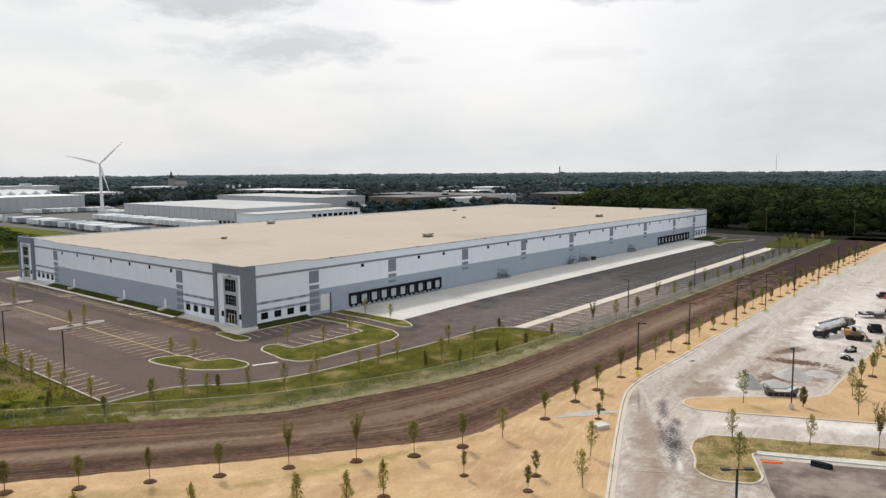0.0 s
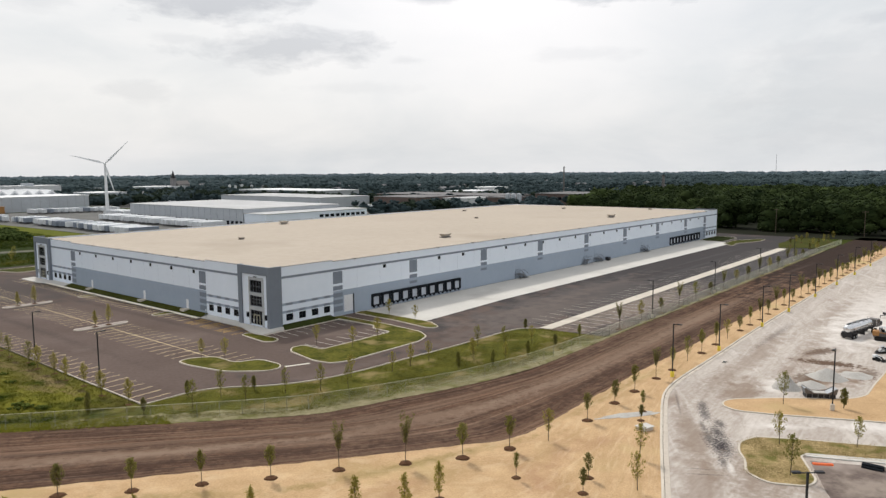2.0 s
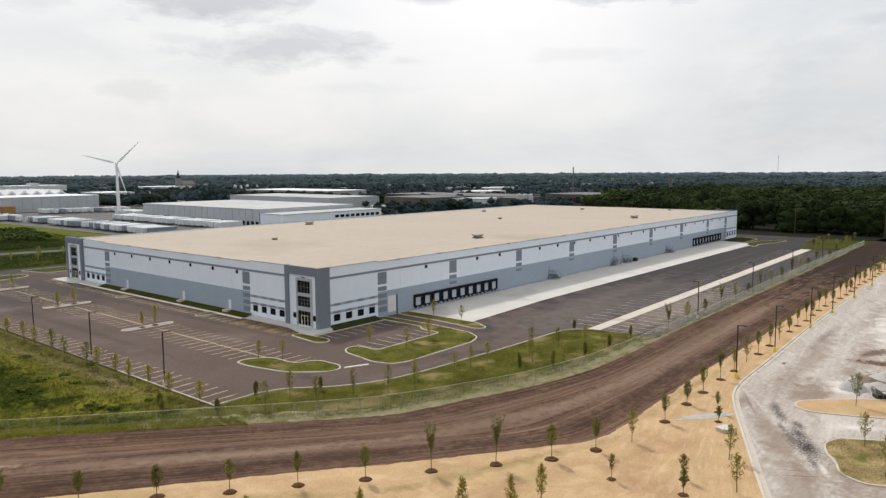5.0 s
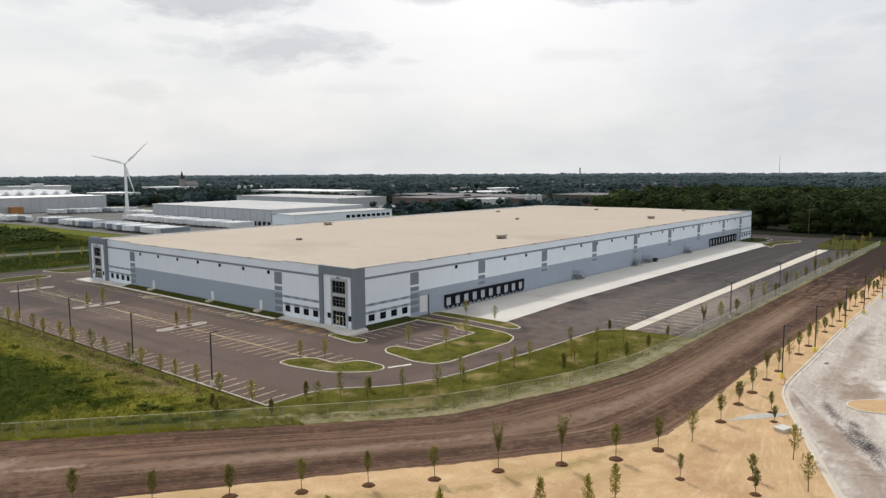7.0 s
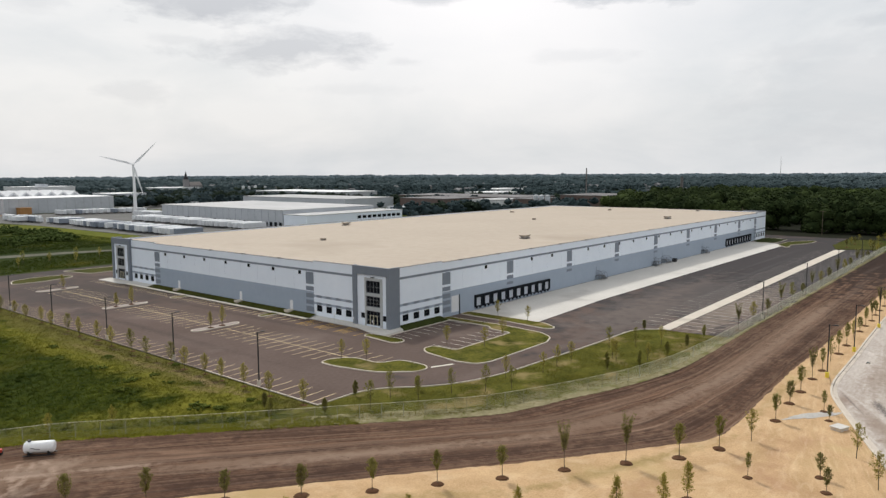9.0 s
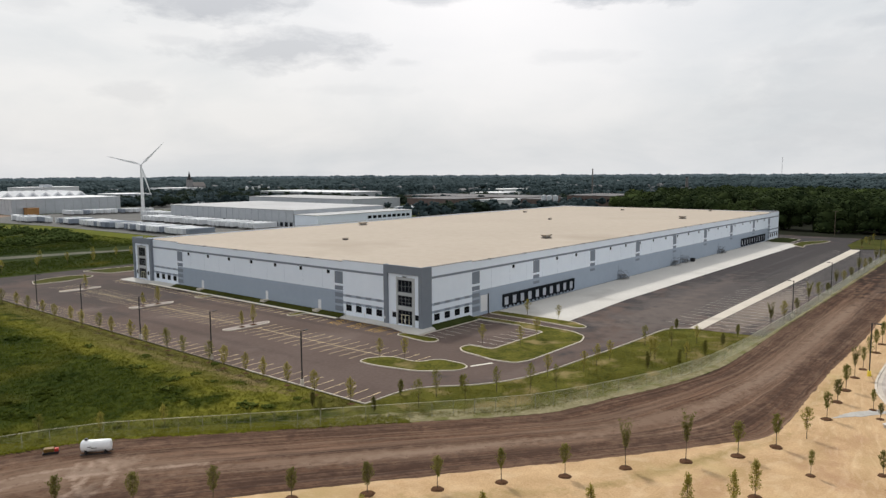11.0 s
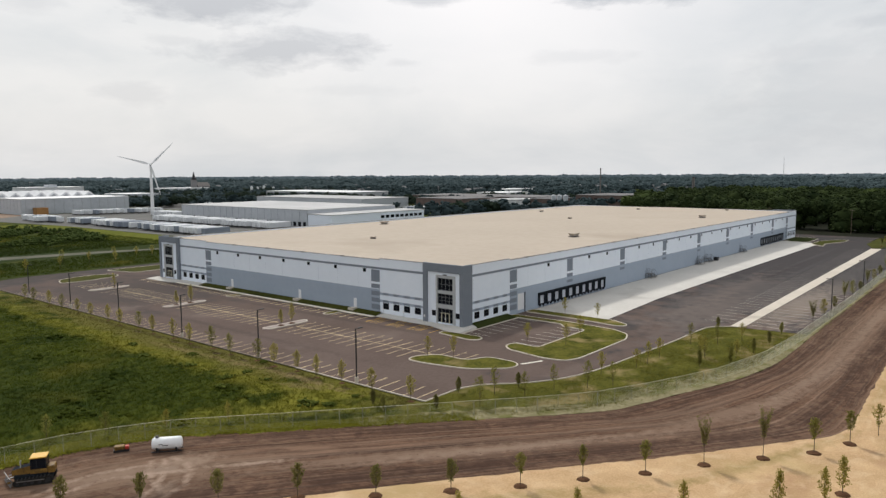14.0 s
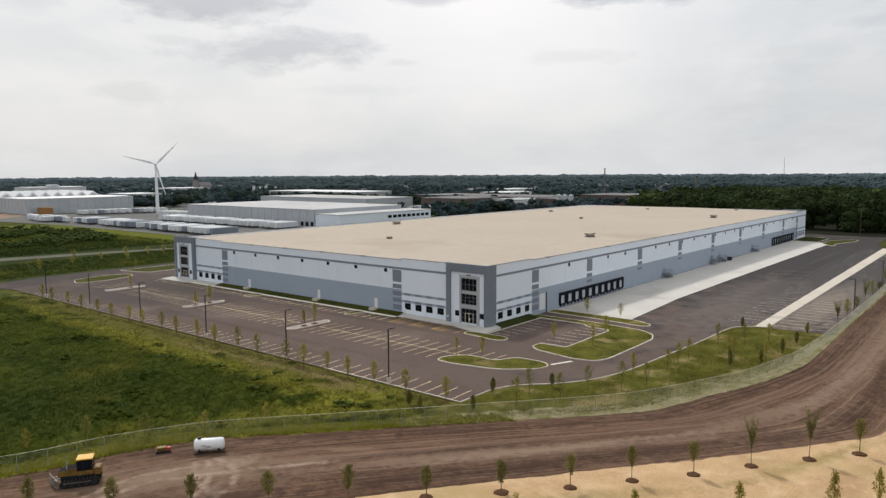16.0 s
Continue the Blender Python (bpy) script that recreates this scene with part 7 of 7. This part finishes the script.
def heap(x, y, r, h, seed):
    rp = random.Random(seed)
    bm = bmesh.new()
    rings_ = []
    for k, (f, z) in enumerate(((1.0, -0.05), (0.72, 0.25), (0.45, 0.58), (0.2, 0.88), (0.06, 1.0))):
        rings_.append([bm.verts.new((x + r * f * rp.uniform(0.86, 1.14) * math.cos(a), y + r * f * rp.uniform(0.86, 1.14) * math.sin(a), 0.02 + h * z * rp.uniform(0.94, 1.06))) for a in [2 * math.pi * i / 18 for i in range(18)]])
    for p, q in zip(rings_, rings_[1:]):
        for i in range(18):
            bm.faces.new((p[i], p[(i + 1) % 18], q[(i + 1) % 18], q[i]))
    bm.faces.new(rings_[-1])
    tagged(mesh_ob("stone_mound", bm, M["gravel"], smooth=True), "conical heap of pale grey crushed stone", "stone mound", "stone mounds")


heap(22.4, -95.6, 2.3, 2.0, 1)
heap(32.4, -99.2, 3.0, 1.5, 2)
heap(26.0, -98.4, 2.2, 0.8, 3)
heap(36.5, -102.6, 2.6, 0.45, 4)


def bpart(name, coords, mm, parent, bevel=0.0, label="", m=None):
    bm = bmesh.new()
    box(bm, *coords, m=m, bevel=bevel)
    return part(name, bm, M[mm], parent, label)


def wheel(parent, x, y, r, w=0.3, z=None):
    bm = bmesh.new()
    z = r if z is None else z
    tube(bm, (x, y - w / 2, z), (x, y + w / 2, z), r, n=14)
    t = part("wheel", bm, M["tyre"], parent)
    bm = bmesh.new()
    tube(bm, (x, y - w / 2 - 0.015, z), (x, y + w / 2 + 0.015, z), r * 0.5, n=10)
    part("rim", bm, M["steel"], t)


def tanker(m):
    t = thing("tanker_truck", "dark tractor unit with a polished cylindrical tank trailer", "truck", m=m)
    bm = bmesh.new()
    prof = ((-8.3, 0.45), (-8.15, 0.78), (-7.85, 0.9), (3.0, 0.9), (3.25, 0.78), (3.4, 0.45))
    prev = None
    for x, r in prof:
        ring = [bm.verts.new((x, r * math.cos(a) * 1.05, 2.25 + r * math.sin(a))) for a in [2 * math.pi * i / 20 for i in range(20)]]
        if prev:
            for i in range(20):
                bm.faces.new((prev[i], prev[(i + 1) % 20], ring[(i + 1) % 20], ring[i]))
        else:
            bm.faces.new(ring[::-1])
        prev = ring
    bm.faces.new(prev)
    tank = part("tank", bm, M["chrome"], t, "polished metal tank", True)
    for x in (-5.6, -2.8, 0.2):
        bm = bmesh.new()
        tube(bm, (x, 0, 3.1), (x, 0, 3.3), 0.3, n=12)
        part("hatch", bm, M["steel"], tank)
    bpart("walkway", (-7.4, 0.08, 3.1, 2.6, 0.52, 3.18), "dark_steel", tank)
    bpart("walkway_rail", (-7.4, 0.54, 3.12, 2.6, 0.58, 3.32), "steel", tank)
    bpart("hose_cabinet", (-8.2, -1.1, 0.75, -7.3, 1.1, 1.6), "dark_steel", t, 0.05)
    for x in (-4.0, -0.6):
        bpart("landing_gear", (x - 0.1, -0.7, 0.0 if x > -2 else 0.6, x + 0.1, 0.7, 1.3), "dark_steel", t)
    bpart("chassis", (-8.0, -0.45, 0.95, 7.6, 0.45, 1.25), "dark_steel", t)
    bpart("rear_bumper", (-8.3, -1.2, 0.5, -8.05, 1.2, 1.3), "dark_steel", t)
    for s in (-1, 1):
        bpart("mudguard", (-7.9, min(s * 0.75, s * 1.25), 1.1, -5.0, max(s * 0.75, s * 1.25), 1.22), "dark_steel", t)
        for x in (-7.2, -5.9, 2.9, 4.1, 7.1):
            wheel(t, x, s * 1.0, 0.52, 0.45)
    cab = bpart("cab", (4.7, -1.1, 1.15, 6.4, 1.1, 2.95), "cap", t, 0.12, "dark tractor cab")
    bpart("windscreen", (6.38, -0.95, 2.1, 6.43, 0.95, 2.8), "glass", cab)
    for s in (-1.11, 1.09):
        bpart("side_window", (5.2, s, 2.1, 6.2, s + 0.02, 2.75), "glass", cab)
    bpart("bonnet", (6.4, -0.95, 1.15, 8.0, 0.95, 2.2), "dark_steel", t, 0.12)
    bpart("grille", (8.0, -0.6, 1.2, 8.04, 0.6, 2.05), "chrome", t)
    for s in (-1, 1):
        bm = bmesh.new()
        tube(bm, (4.5, s * 1.0, 1.2), (4.5, s * 1.0, 3.3), 0.07, n=8)
        part("exhaust_stack", bm, M["chrome"], t)
    return t


tanker(pose(70.7, -97.6, 0.02, 0, 0, -13) @ Matrix.Scale(0.88, 4))


def tracked_loader(m, body="black", accent_="yellow", s=1.0, label="black and yellow compact track loader", canopy=True):
    t = thing("track_loader", label, "loader", "yard machines", m=m @ Matrix.Scale(s, 4))
    for sy in (-0.85, 0.85):
        bm = bmesh.new()
        vs = []
        for yy in (sy - 0.22, sy + 0.22):
            vs.append([bm.verts.new((x, yy, z)) for x, z in ((-1.2, 0.0), (1.0, 0.0), (1.35, 0.35), (1.1, 0.72), (-1.2, 0.72), (-1.5, 0.35))])
        for i in range(6):
            bm.faces.new((vs[0][i], vs[0][(i + 1) % 6], vs[1][(i + 1) % 6], vs[1][i]))
        bm.faces.new(vs[0][::-1])
        bm.faces.new(vs[1])
        part("track", bm, M["tyre"], t)
    bpart("body", (-1.6, -0.6, 0.45, 0.9, 0.6, 1.35), body, t, 0.08)
    bpart("engine_cover", (-1.75, -0.75, 0.8, -0.7, 0.75, 1.65), accent_, t, 0.08)
    if canopy:
        cab = bpart("cab", (-0.7, -0.55, 1.3, 0.7, 0.55, 1.5), body, t, 0.04)
        for x in (-0.68, 0.6):
            for y in (-0.53, 0.45):
                bpart("cab_post", (x, y, 1.5, x + 0.08, y + 0.08, 2.3), "white_metal", cab)
        bpart("roof", (-0.85, -0.62, 2.3, 0.8, 0.62, 2.37), "far_grey", cab, 0.03, "grey cab roof")
        bpart("seat", (-0.4, -0.25, 1.5, 0.05, 0.25, 1.95), "black", cab, 0.05)
        bpart("window", (-0.64, -0.44, 1.55, -0.62, 0.44, 2.25), "glass", cab)
    for sy in (-0.72, 0.72):
        bm = bmesh.new()
        tube(bm, (-1.5, sy, 1.55), (1.2, sy, 1.25), 0.09, n=6)
        tube(bm, (1.2, sy, 1.25), (1.75, sy, 0.4), 0.09, n=6)
        part("lift_arm", bm, M[accent_], t)
    bm = bmesh.new()
    vs = [[bm.verts.new((x, yy, z)) for x, z in ((1.7, 0.05), (2.5, 0.05), (2.45, 0.12), (1.85, 0.2), (1.8, 0.75), (1.7, 0.75))] for yy in (-0.95, 0.95)]
    for i in range(6):
        bm.faces.new((vs[0][i], vs[0][(i + 1) % 6], vs[1][(i + 1) % 6], vs[1][i]))
    bm.faces.new(vs[0][::-1])
    bm.faces.new(vs[1])
    part("bucket", bm, M["dark_steel"], t)
    return t


tracked_loader(pose(67.0, -101.9, 0.02, 0, 0, -84), "cap", "orange_steel", 1.12, "dark track loader with an orange engine cover and pale cab frame")
tracked_loader(pose(55.6, -103.3, 0.02, 0, 0, 150), "white_metal", "black", 0.55, "white and black skid steer loader", True)
tracked_loader(pose(49.2, -103.8, 0.02, 0, 0, 240), "black", "white_metal", 0.55, "small black and white skid steer with no cab", False)
tracked_loader(pose(77.0, -103.6, 0.02, 0, 0, 20), "black", "black", 1.1, "black compact loader with an attachment", False)


def flatbed(m, label, load):
    t = thing("flatbed_trailer", label, "trailer", m=m)
    bpart("deck", (-3.0, -1.15, 0.75, 3.0, 1.15, 0.9), "dark_steel", t)
    for k in range(load):
        bpart("load_bundle", (-2.8 + k * 1.42, -0.95 + 0.2 * (k % 2), 0.9, -1.6 + k * 1.42, 0.95, 1.15 + 0.12 * (k % 3)), ("cap", "steel", "dark_steel", "far_grey")[k % 4], t, 0.05)
    bpart("headboard", (2.9, -1.15, 0.9, 3.0, 1.15, 1.35), "dark_steel", t)
    bpart("stake", (-2.95, -0.2, 0.9, -2.75, 0.1, 2.1), "dark_steel", t)
    for y in (-1.15, 1.1):
        bpart("side_rail", (-3.0, y, 1.25, 3.0, y + 0.05, 1.32), "steel", t)
        for k in range(7):
            bpart("stanchion", (-3.0 + k * 0.98, y, 0.9, -2.94 + k * 0.98, y + 0.05, 1.25), "steel", t)
    for s in (-0.95, 0.95):
        for x in (-1.9, -1.0):
            wheel(t, x, s, 0.38, 0.25)
    bpart("drawbar", (3.0, -0.08, 0.6, 4.2, 0.08, 0.75), "dark_steel", t)
    bpart("jack", (4.0, -0.06, 0.0, 4.12, 0.06, 0.62), "dark_steel", t)
    return t


flatbed(pose(92.9, -100.6, 0.02, 0, 0, 124) @ Matrix.Scale(0.9, 4), "low dark flatbed trailer with side rails and mixed grey load", 4)
# open-topped grey hopper in front of the stone heaps
hop = thing("spreader_box", "open grey steel stone box with raised sloping ends", "container", m=pose(20.4, -100.7, 0.02, 0, 0, -60) @ Matrix.Scale(0.9, 4))
bpart("base", (-2.3, -0.85, 0.12, 2.3, 0.85, 0.8), "dark_steel", hop, 0.04)
for k in range(6):
    bpart("rib", (-2.25 + k * 0.88, -0.98, 0.12, -2.15 + k * 0.88, -0.85, 0.84), "rail_steel", hop)
for y in (-0.93, 0.85):
    bm = bmesh.new()
    outline = ((-2.4, 0.8), (2.4, 0.8), (2.55, 1.75), (2.35, 1.75), (1.05, 0.98), (-1.05, 0.98), (-2.35, 1.75), (-2.55, 1.75))
    vs = [[bm.verts.new((x, yy, z)) for x, z in outline] for yy in (y, y + 0.08)]
    for i in range(8):
        bm.faces.new((vs[0][i], vs[0][(i + 1) % 8], vs[1][(i + 1) % 8], vs[1][i]))
    bm.faces.new(vs[0][::-1])
    bm.faces.new(vs[1])
    part("side_plate", bm, M["cap"], hop)
for s in (-1, 1):
    bm = bmesh.new()
    vs = [bm.verts.new(v) for v in ((2.5 * s, -0.85, 1.72), (2.5 * s, 0.85, 1.72), (1.0 * s, 0.85, 0.86), (1.0 * s, -0.85, 0.86), (2.56 * s, -0.85, 1.66), (2.56 * s, 0.85, 1.66), (1.06 * s, 0.85, 0.80), (1.06 * s, -0.85, 0.80))]
    for q in ((0, 1, 2, 3), (7, 6, 5, 4), (0, 4, 5, 1), (1, 5, 6, 2), (2, 6, 7, 3), (3, 7, 4, 0)):
        bm.faces.new([vs[k] for k in q])
    part("end_slope", bm, M["far_grey"], hop, "paler sloping end plate")
    bpart("end_plate", (2.36 * s - 0.04, -0.85, 0.8, 2.36 * s + 0.04, 0.85, 1.6), "rail_steel", hop)
bpart("stone_fill", (-0.95, -0.8, 0.8, 0.95, 0.8, 0.93), "gravel", hop, 0.05)
for x in (-1.8, 1.8):
    for y in (-0.75, 0.75):
        bpart("foot", (x - 0.2, y - 0.1, 0.0, x + 0.2, y + 0.1, 0.14), "dark_steel", hop)
# dark car far down the yard
car = thing("parked_car", "small black car parked on the pale yard", "car", m=pose(122.5, -98.6, 0.02, 0, 0, -60))
bpart("body", (-2.1, -0.85, 0.3, 2.1, 0.85, 0.95), "dark_steel", car, 0.12)
cb = bpart("cabin", (-1.5, -0.75, 0.95, 0.9, 0.75, 1.5), "glass", car, 0.2)
bpart("roof", (-1.2, -0.68, 1.5, 0.5, 0.68, 1.54), "dark_steel", cb)
for x in (-1.35, 1.35):
    for y in (-0.78, 0.78):
        wheel(car, x, y, 0.33, 0.22)
# red boom lift
lift_m = thing("boom_lift", "red boom lift with a blue chassis parked on the yard", "lift", m=pose(105.5, -104.4, 0.02, 0, 0, 60))
bpart("chassis", (-1.6, -1.1, 0.5, 1.6, 1.1, 1.0), "blue", lift_m, 0.06)
for x in (-1.1, 1.1):
    for s in (-1.15, 1.15):
        wheel(lift_m, x, s, 0.5, 0.35)
bpart("turntable", (-1.3, -0.9, 1.0, 0.9, 0.9, 1.9), "red", lift_m, 0.06)
bm = bmesh.new()
tube(bm, (-1.0, 0, 1.9), (3.6, 0, 2.6), 0.2, 0.14, 8)
part("boom", bm, M["red"], lift_m)
bpart("basket", (3.4, -0.7, 2.2, 4.2, 0.7, 3.2), "red", lift_m)
# bundle of dark pipe, orange barrier, concrete vault
pb = thing("pipe_bundle", "low stack of dark plastic pipe on the asphalt", "pipes", m=pose(-3.9, -111.6, 0.045, 0, 0, -88))
for k in range(5):
    bm = bmesh.new()
    yy, zz = ((k - 1) * 0.3, 0.15) if k < 3 else ((k - 3.5) * 0.3, 0.41)
    tube(bm, (-1.05, yy, zz), (1.05 + 0.12 * (k % 2), yy, zz), 0.14, n=10)
    part("pipe", bm, M["black"], pb)
br = thing("traffic_barrier", "orange plastic traffic barrier lying flat on the asphalt", "barrier", m=pose(-6.1, -107.0, 0.045, 0, 0, -60) @ Matrix.Diagonal((0.9, 0.65, 0.7, 1)))
bm = bmesh.new()
for yy in ((-1, 1),):
    vs = [[bm.verts.new((x, y_, z)) for y_, z in ((-0.42, 0.0), (0.42, 0.0), (0.34, 0.12), (0.2, 0.24), (-0.22, 0.26), (-0.36, 0.12))] for x in (-1.2, 1.2)]
    for i in range(6):
        bm.faces.new((vs[0][i], vs[0][(i + 1) % 6], vs[1][(i + 1) % 6], vs[1][i]))
    bm.faces.new(vs[0][::-1])
    bm.faces.new(vs[1])
part("barrier_body", bm, M["orange"], br)
vault = thing("utility_vault", "pale concrete utility vault with a flat lid in the straw", "utility vault", m=pose(-8.3, -86.4, 0.05, 0, 0, -20))
bpart("vault_body", (-0.9, -0.7, -0.05, 0.9, 0.7, 0.4), "kerb", vault, 0.04)
bpart("lid", (-1.0, -0.8, 0.4, 1.0, 0.8, 0.52), "concrete", vault, 0.03)
box_e = thing("drain_cover", "small dark drain cover in the stone dust", "drain cover", m=pose(31.5, -83.2, 0.02))
bpart("frame", (-0.6, -0.4, -0.02, 0.6, 0.4, 0.05), "kerb", box_e)
bpart("grate", (-0.5, -0.3, 0.05, 0.5, 0.3, 0.07), "dark_steel", box_e)


# ---- haul road machines ----
dz = thing("bulldozer", "dirty yellow and black bulldozer with a cab and angled blade", "bulldozer", m=pose(-91.7, -10.0, 0.0, 0, 0, 148))
for sy in (-0.95, 0.95):
    bm = bmesh.new()
    vs = [[bm.verts.new((x, yy, z)) for x, z in ((-1.6, 0.0), (1.5, 0.0), (1.85, 0.12), (2.0, 0.4), (1.8, 0.68), (-1.5, 0.88), (-1.85, 0.72), (-1.95, 0.4), (-1.85, 0.12))] for yy in (sy - 0.28, sy + 0.28)]
    n_ = len(vs[0])
    for i in range(n_):
        bm.faces.new((vs[0][i], vs[0][(i + 1) % n_], vs[1][(i + 1) % n_], vs[1][i]))
    bm.faces.new(vs[0][::-1])
    bm.faces.new(vs[1])
    tk = part("track", bm, M["tyre"], dz)
    o = sy + (0.29 if sy > 0 else -0.29)
    for k in range(5):
        bm = bmesh.new()
        tube(bm, (-1.3 + k * 0.7, o - 0.02, 0.3), (-1.3 + k * 0.7, o + 0.02, 0.3), 0.17, n=10)
        part("roller", bm, M["dark_steel"], tk)
    bm = bmesh.new()
    tube(bm, (-1.45, o - 0.03, 0.5), (-1.45, o + 0.03, 0.5), 0.24, n=12)
    part("sprocket", bm, M["dark_steel"], tk)
    bm = bmesh.new()
    box(bm, -1.1, o - 0.02, 0.5, 1.6, o + 0.03, 0.62)
    part("track_frame", bm, M["cap"], tk)
    for k in range(9):
        bm = bmesh.new()
        z = 0.88 - (k * 0.37) * 0.06
        box(bm, -1.5 + k * 0.37, sy - 0.29, z - 0.03, -1.42 + k * 0.37, sy + 0.29, z + 0.05)
        part("grouser", bm, M["dark_steel"], tk)
bpart("hull", (-1.8, -0.65, 0.45, 1.9, 0.65, 1.1), "black", dz, 0.05)
bm = bmesh.new()
vs = [[bm.verts.new((x, yy, z)) for x, z in ((0.3, 1.05), (2.1, 1.05), (2.1, 1.62), (0.3, 1.95))] for yy in (-0.52, 0.52)]
for i in range(4):
    bm.faces.new((vs[0][i], vs[0][(i + 1) % 4], vs[1][(i + 1) % 4], vs[1][i]))
bm.faces.new(vs[0][::-1])
bm.faces.new(vs[1])
bonnet = part("bonnet", bm, M["dark_yellow"], dz, "grimy yellow sloping engine bonnet")
bm = bmesh.new()
vs = [bm.verts.new(v) for v in ((0.32, -0.5, 1.955), (2.08, -0.5, 1.635), (2.08, 0.5, 1.635), (0.32, 0.5, 1.955))]
bm.faces.new(vs)
part("bonnet_top", bm, M["black"], bonnet)
bpart("grille", (2.1, -0.45, 1.05, 2.15, 0.45, 1.58), "black", dz)
cabd = bpart("cab", (-1.3, -0.78, 1.1, 0.3, 0.78, 1.55), "dark_yellow", dz, 0.04, "black-framed cab with dark windows")
for x in (-1.26, -0.35, 0.2):
    for s in (-0.74, 0.66):
        bpart("cab_post", (x, s, 1.55, x + 0.09, s + 0.08, 2.75), "black", cabd)
bpart("window", (0.22, -0.64, 1.55, 0.25, 0.64, 2.7), "glass", cabd)
bpart("window", (-1.24, -0.64, 1.7, -1.21, 0.64, 2.7), "glass", cabd)
for s in (-0.70, 0.68):
    bpart("window", (-1.15, s, 1.6, 0.18, s + 0.02, 2.7), "glass", cabd)
bpart("seat", (-1.0, -0.3, 1.55, -0.35, 0.3, 2.1), "black", cabd, 0.05)
bpart("roof", (-1.34, -0.8, 2.75, 0.34, 0.8, 2.88), "yellow", cabd, 0.05, "yellow cab roof")
bpart("fuel_tank", (-2.05, -0.7, 0.95, -1.3, 0.7, 1.75), "dark_yellow", dz, 0.1)
bm = bmesh.new()
tube(bm, (1.3, 0.25, 1.75), (1.3, 0.25, 2.45), 0.07, n=8)
tube(bm, (1.3, 0.25, 2.45), (1.2, 0.25, 2.55), 0.07, n=8)
part("exhaust", bm, M["steel"], dz)
bm = bmesh.new()
prev = None
bl_m = pose(2.75, 0, 0, 0, 0, 24)
for k in range(6):
    z = 0.05 + 0.18 * k
    x = -0.2 * math.sin(math.pi * k / 5)
    row = [bm.verts.new(bl_m @ Vector(v)) for v in ((x, -1.45, z), (x, 1.45, z), (x - 0.08, 1.45, z), (x - 0.08, -1.45, z))]
    if prev:
        for i in range(4):
            bm.faces.new((prev[i], prev[(i + 1) % 4], row[(i + 1) % 4], row[i]))
    else:
        bm.faces.new(row[::-1])
    prev = row
bm.faces.new(prev)
part("blade", bm, M["cap"], dz, "worn steel dozer blade set at an angle")
for s in (-0.75, 0.75):
    bm = bmesh.new()
    tube(bm, (0.6, s * 0.8, 0.45), (2.55, s, 0.4), 0.1, n=6)
    part("push_arm", bm, M["dark_yellow"], dz)
for s in (-0.4, 0.4):
    bm = bmesh.new()
    tube(bm, (1.7, s, 1.0), (2.6, s * 1.3, 0.75), 0.06, n=6)
    part("blade_cylinder", bm, M["steel"], dz)

tk = thing("water_tank", "white cylindrical tank on skids beside the dirt road", "tank", m=pose(-78.0, -13.1, 0.0, 0, 0, -40) @ Matrix.Scale(0.93, 4))
bm = bmesh.new()
prev = None
for x, r in ((-1.9, 0.25), (-1.82, 0.62), (-1.65, 0.78), (1.65, 0.78), (1.82, 0.62), (1.9, 0.25)):
    ring = [bm.verts.new((x, r * math.cos(a), 1.0 + r * math.sin(a))) for a in [2 * math.pi * i / 20 for i in range(20)]]
    if prev:
        for i in range(20):
            bm.faces.new((prev[i], prev[(i + 1) % 20], ring[(i + 1) % 20], ring[i]))
    else:
        bm.faces.new(ring[::-1])
    prev = ring
bm.faces.new(prev)
tb = part("tank_body", bm, M["white_metal"], tk, "white painted cylinder", True)
for k, (x, w_) in enumerate(((-0.9, 0.5), (-0.45, 0.7))):
    bpart("lettering_bar", (x, -0.815, 1.05 - 0.16 * k, x + w_, -0.765, 1.13 - 0.16 * k), "dark_steel", tb)
bm = bmesh.new()
tube(bm, (-1.2, 0, 1.75), (-1.2, 0, 1.98), 0.22, n=10)
part("manhole", bm, M["dark_steel"], tk)
for x in (-1.2, 1.2):
    bpart("saddle", (x - 0.12, -0.7, 0.08, x + 0.12, 0.7, 0.6), "dark_steel", tk)
for s in (-0.6, 0.6):
    bpart("skid", (-1.9, s - 0.08, 0.0, 1.9, s + 0.08, 0.1), "dark_steel", tk)
pm = thing("pump_unit", "small yellow and red engine pump beside the tank", "pump", m=pose(-81.6, -8.9, 0.0, 0, 0, -30) @ Matrix.Scale(0.95, 4))
bpart("frame", (-0.9, -0.5, 0.0, 0.9, 0.5, 0.25), "dark_steel", pm)
bpart("engine_hood", (-0.8, -0.42, 0.25, 0.4, 0.42, 0.7), "dark_yellow", pm, 0.05)
bpart("fuel_can", (0.45, -0.4, 0.25, 0.9, 0.2, 0.65), "red", pm, 0.05)
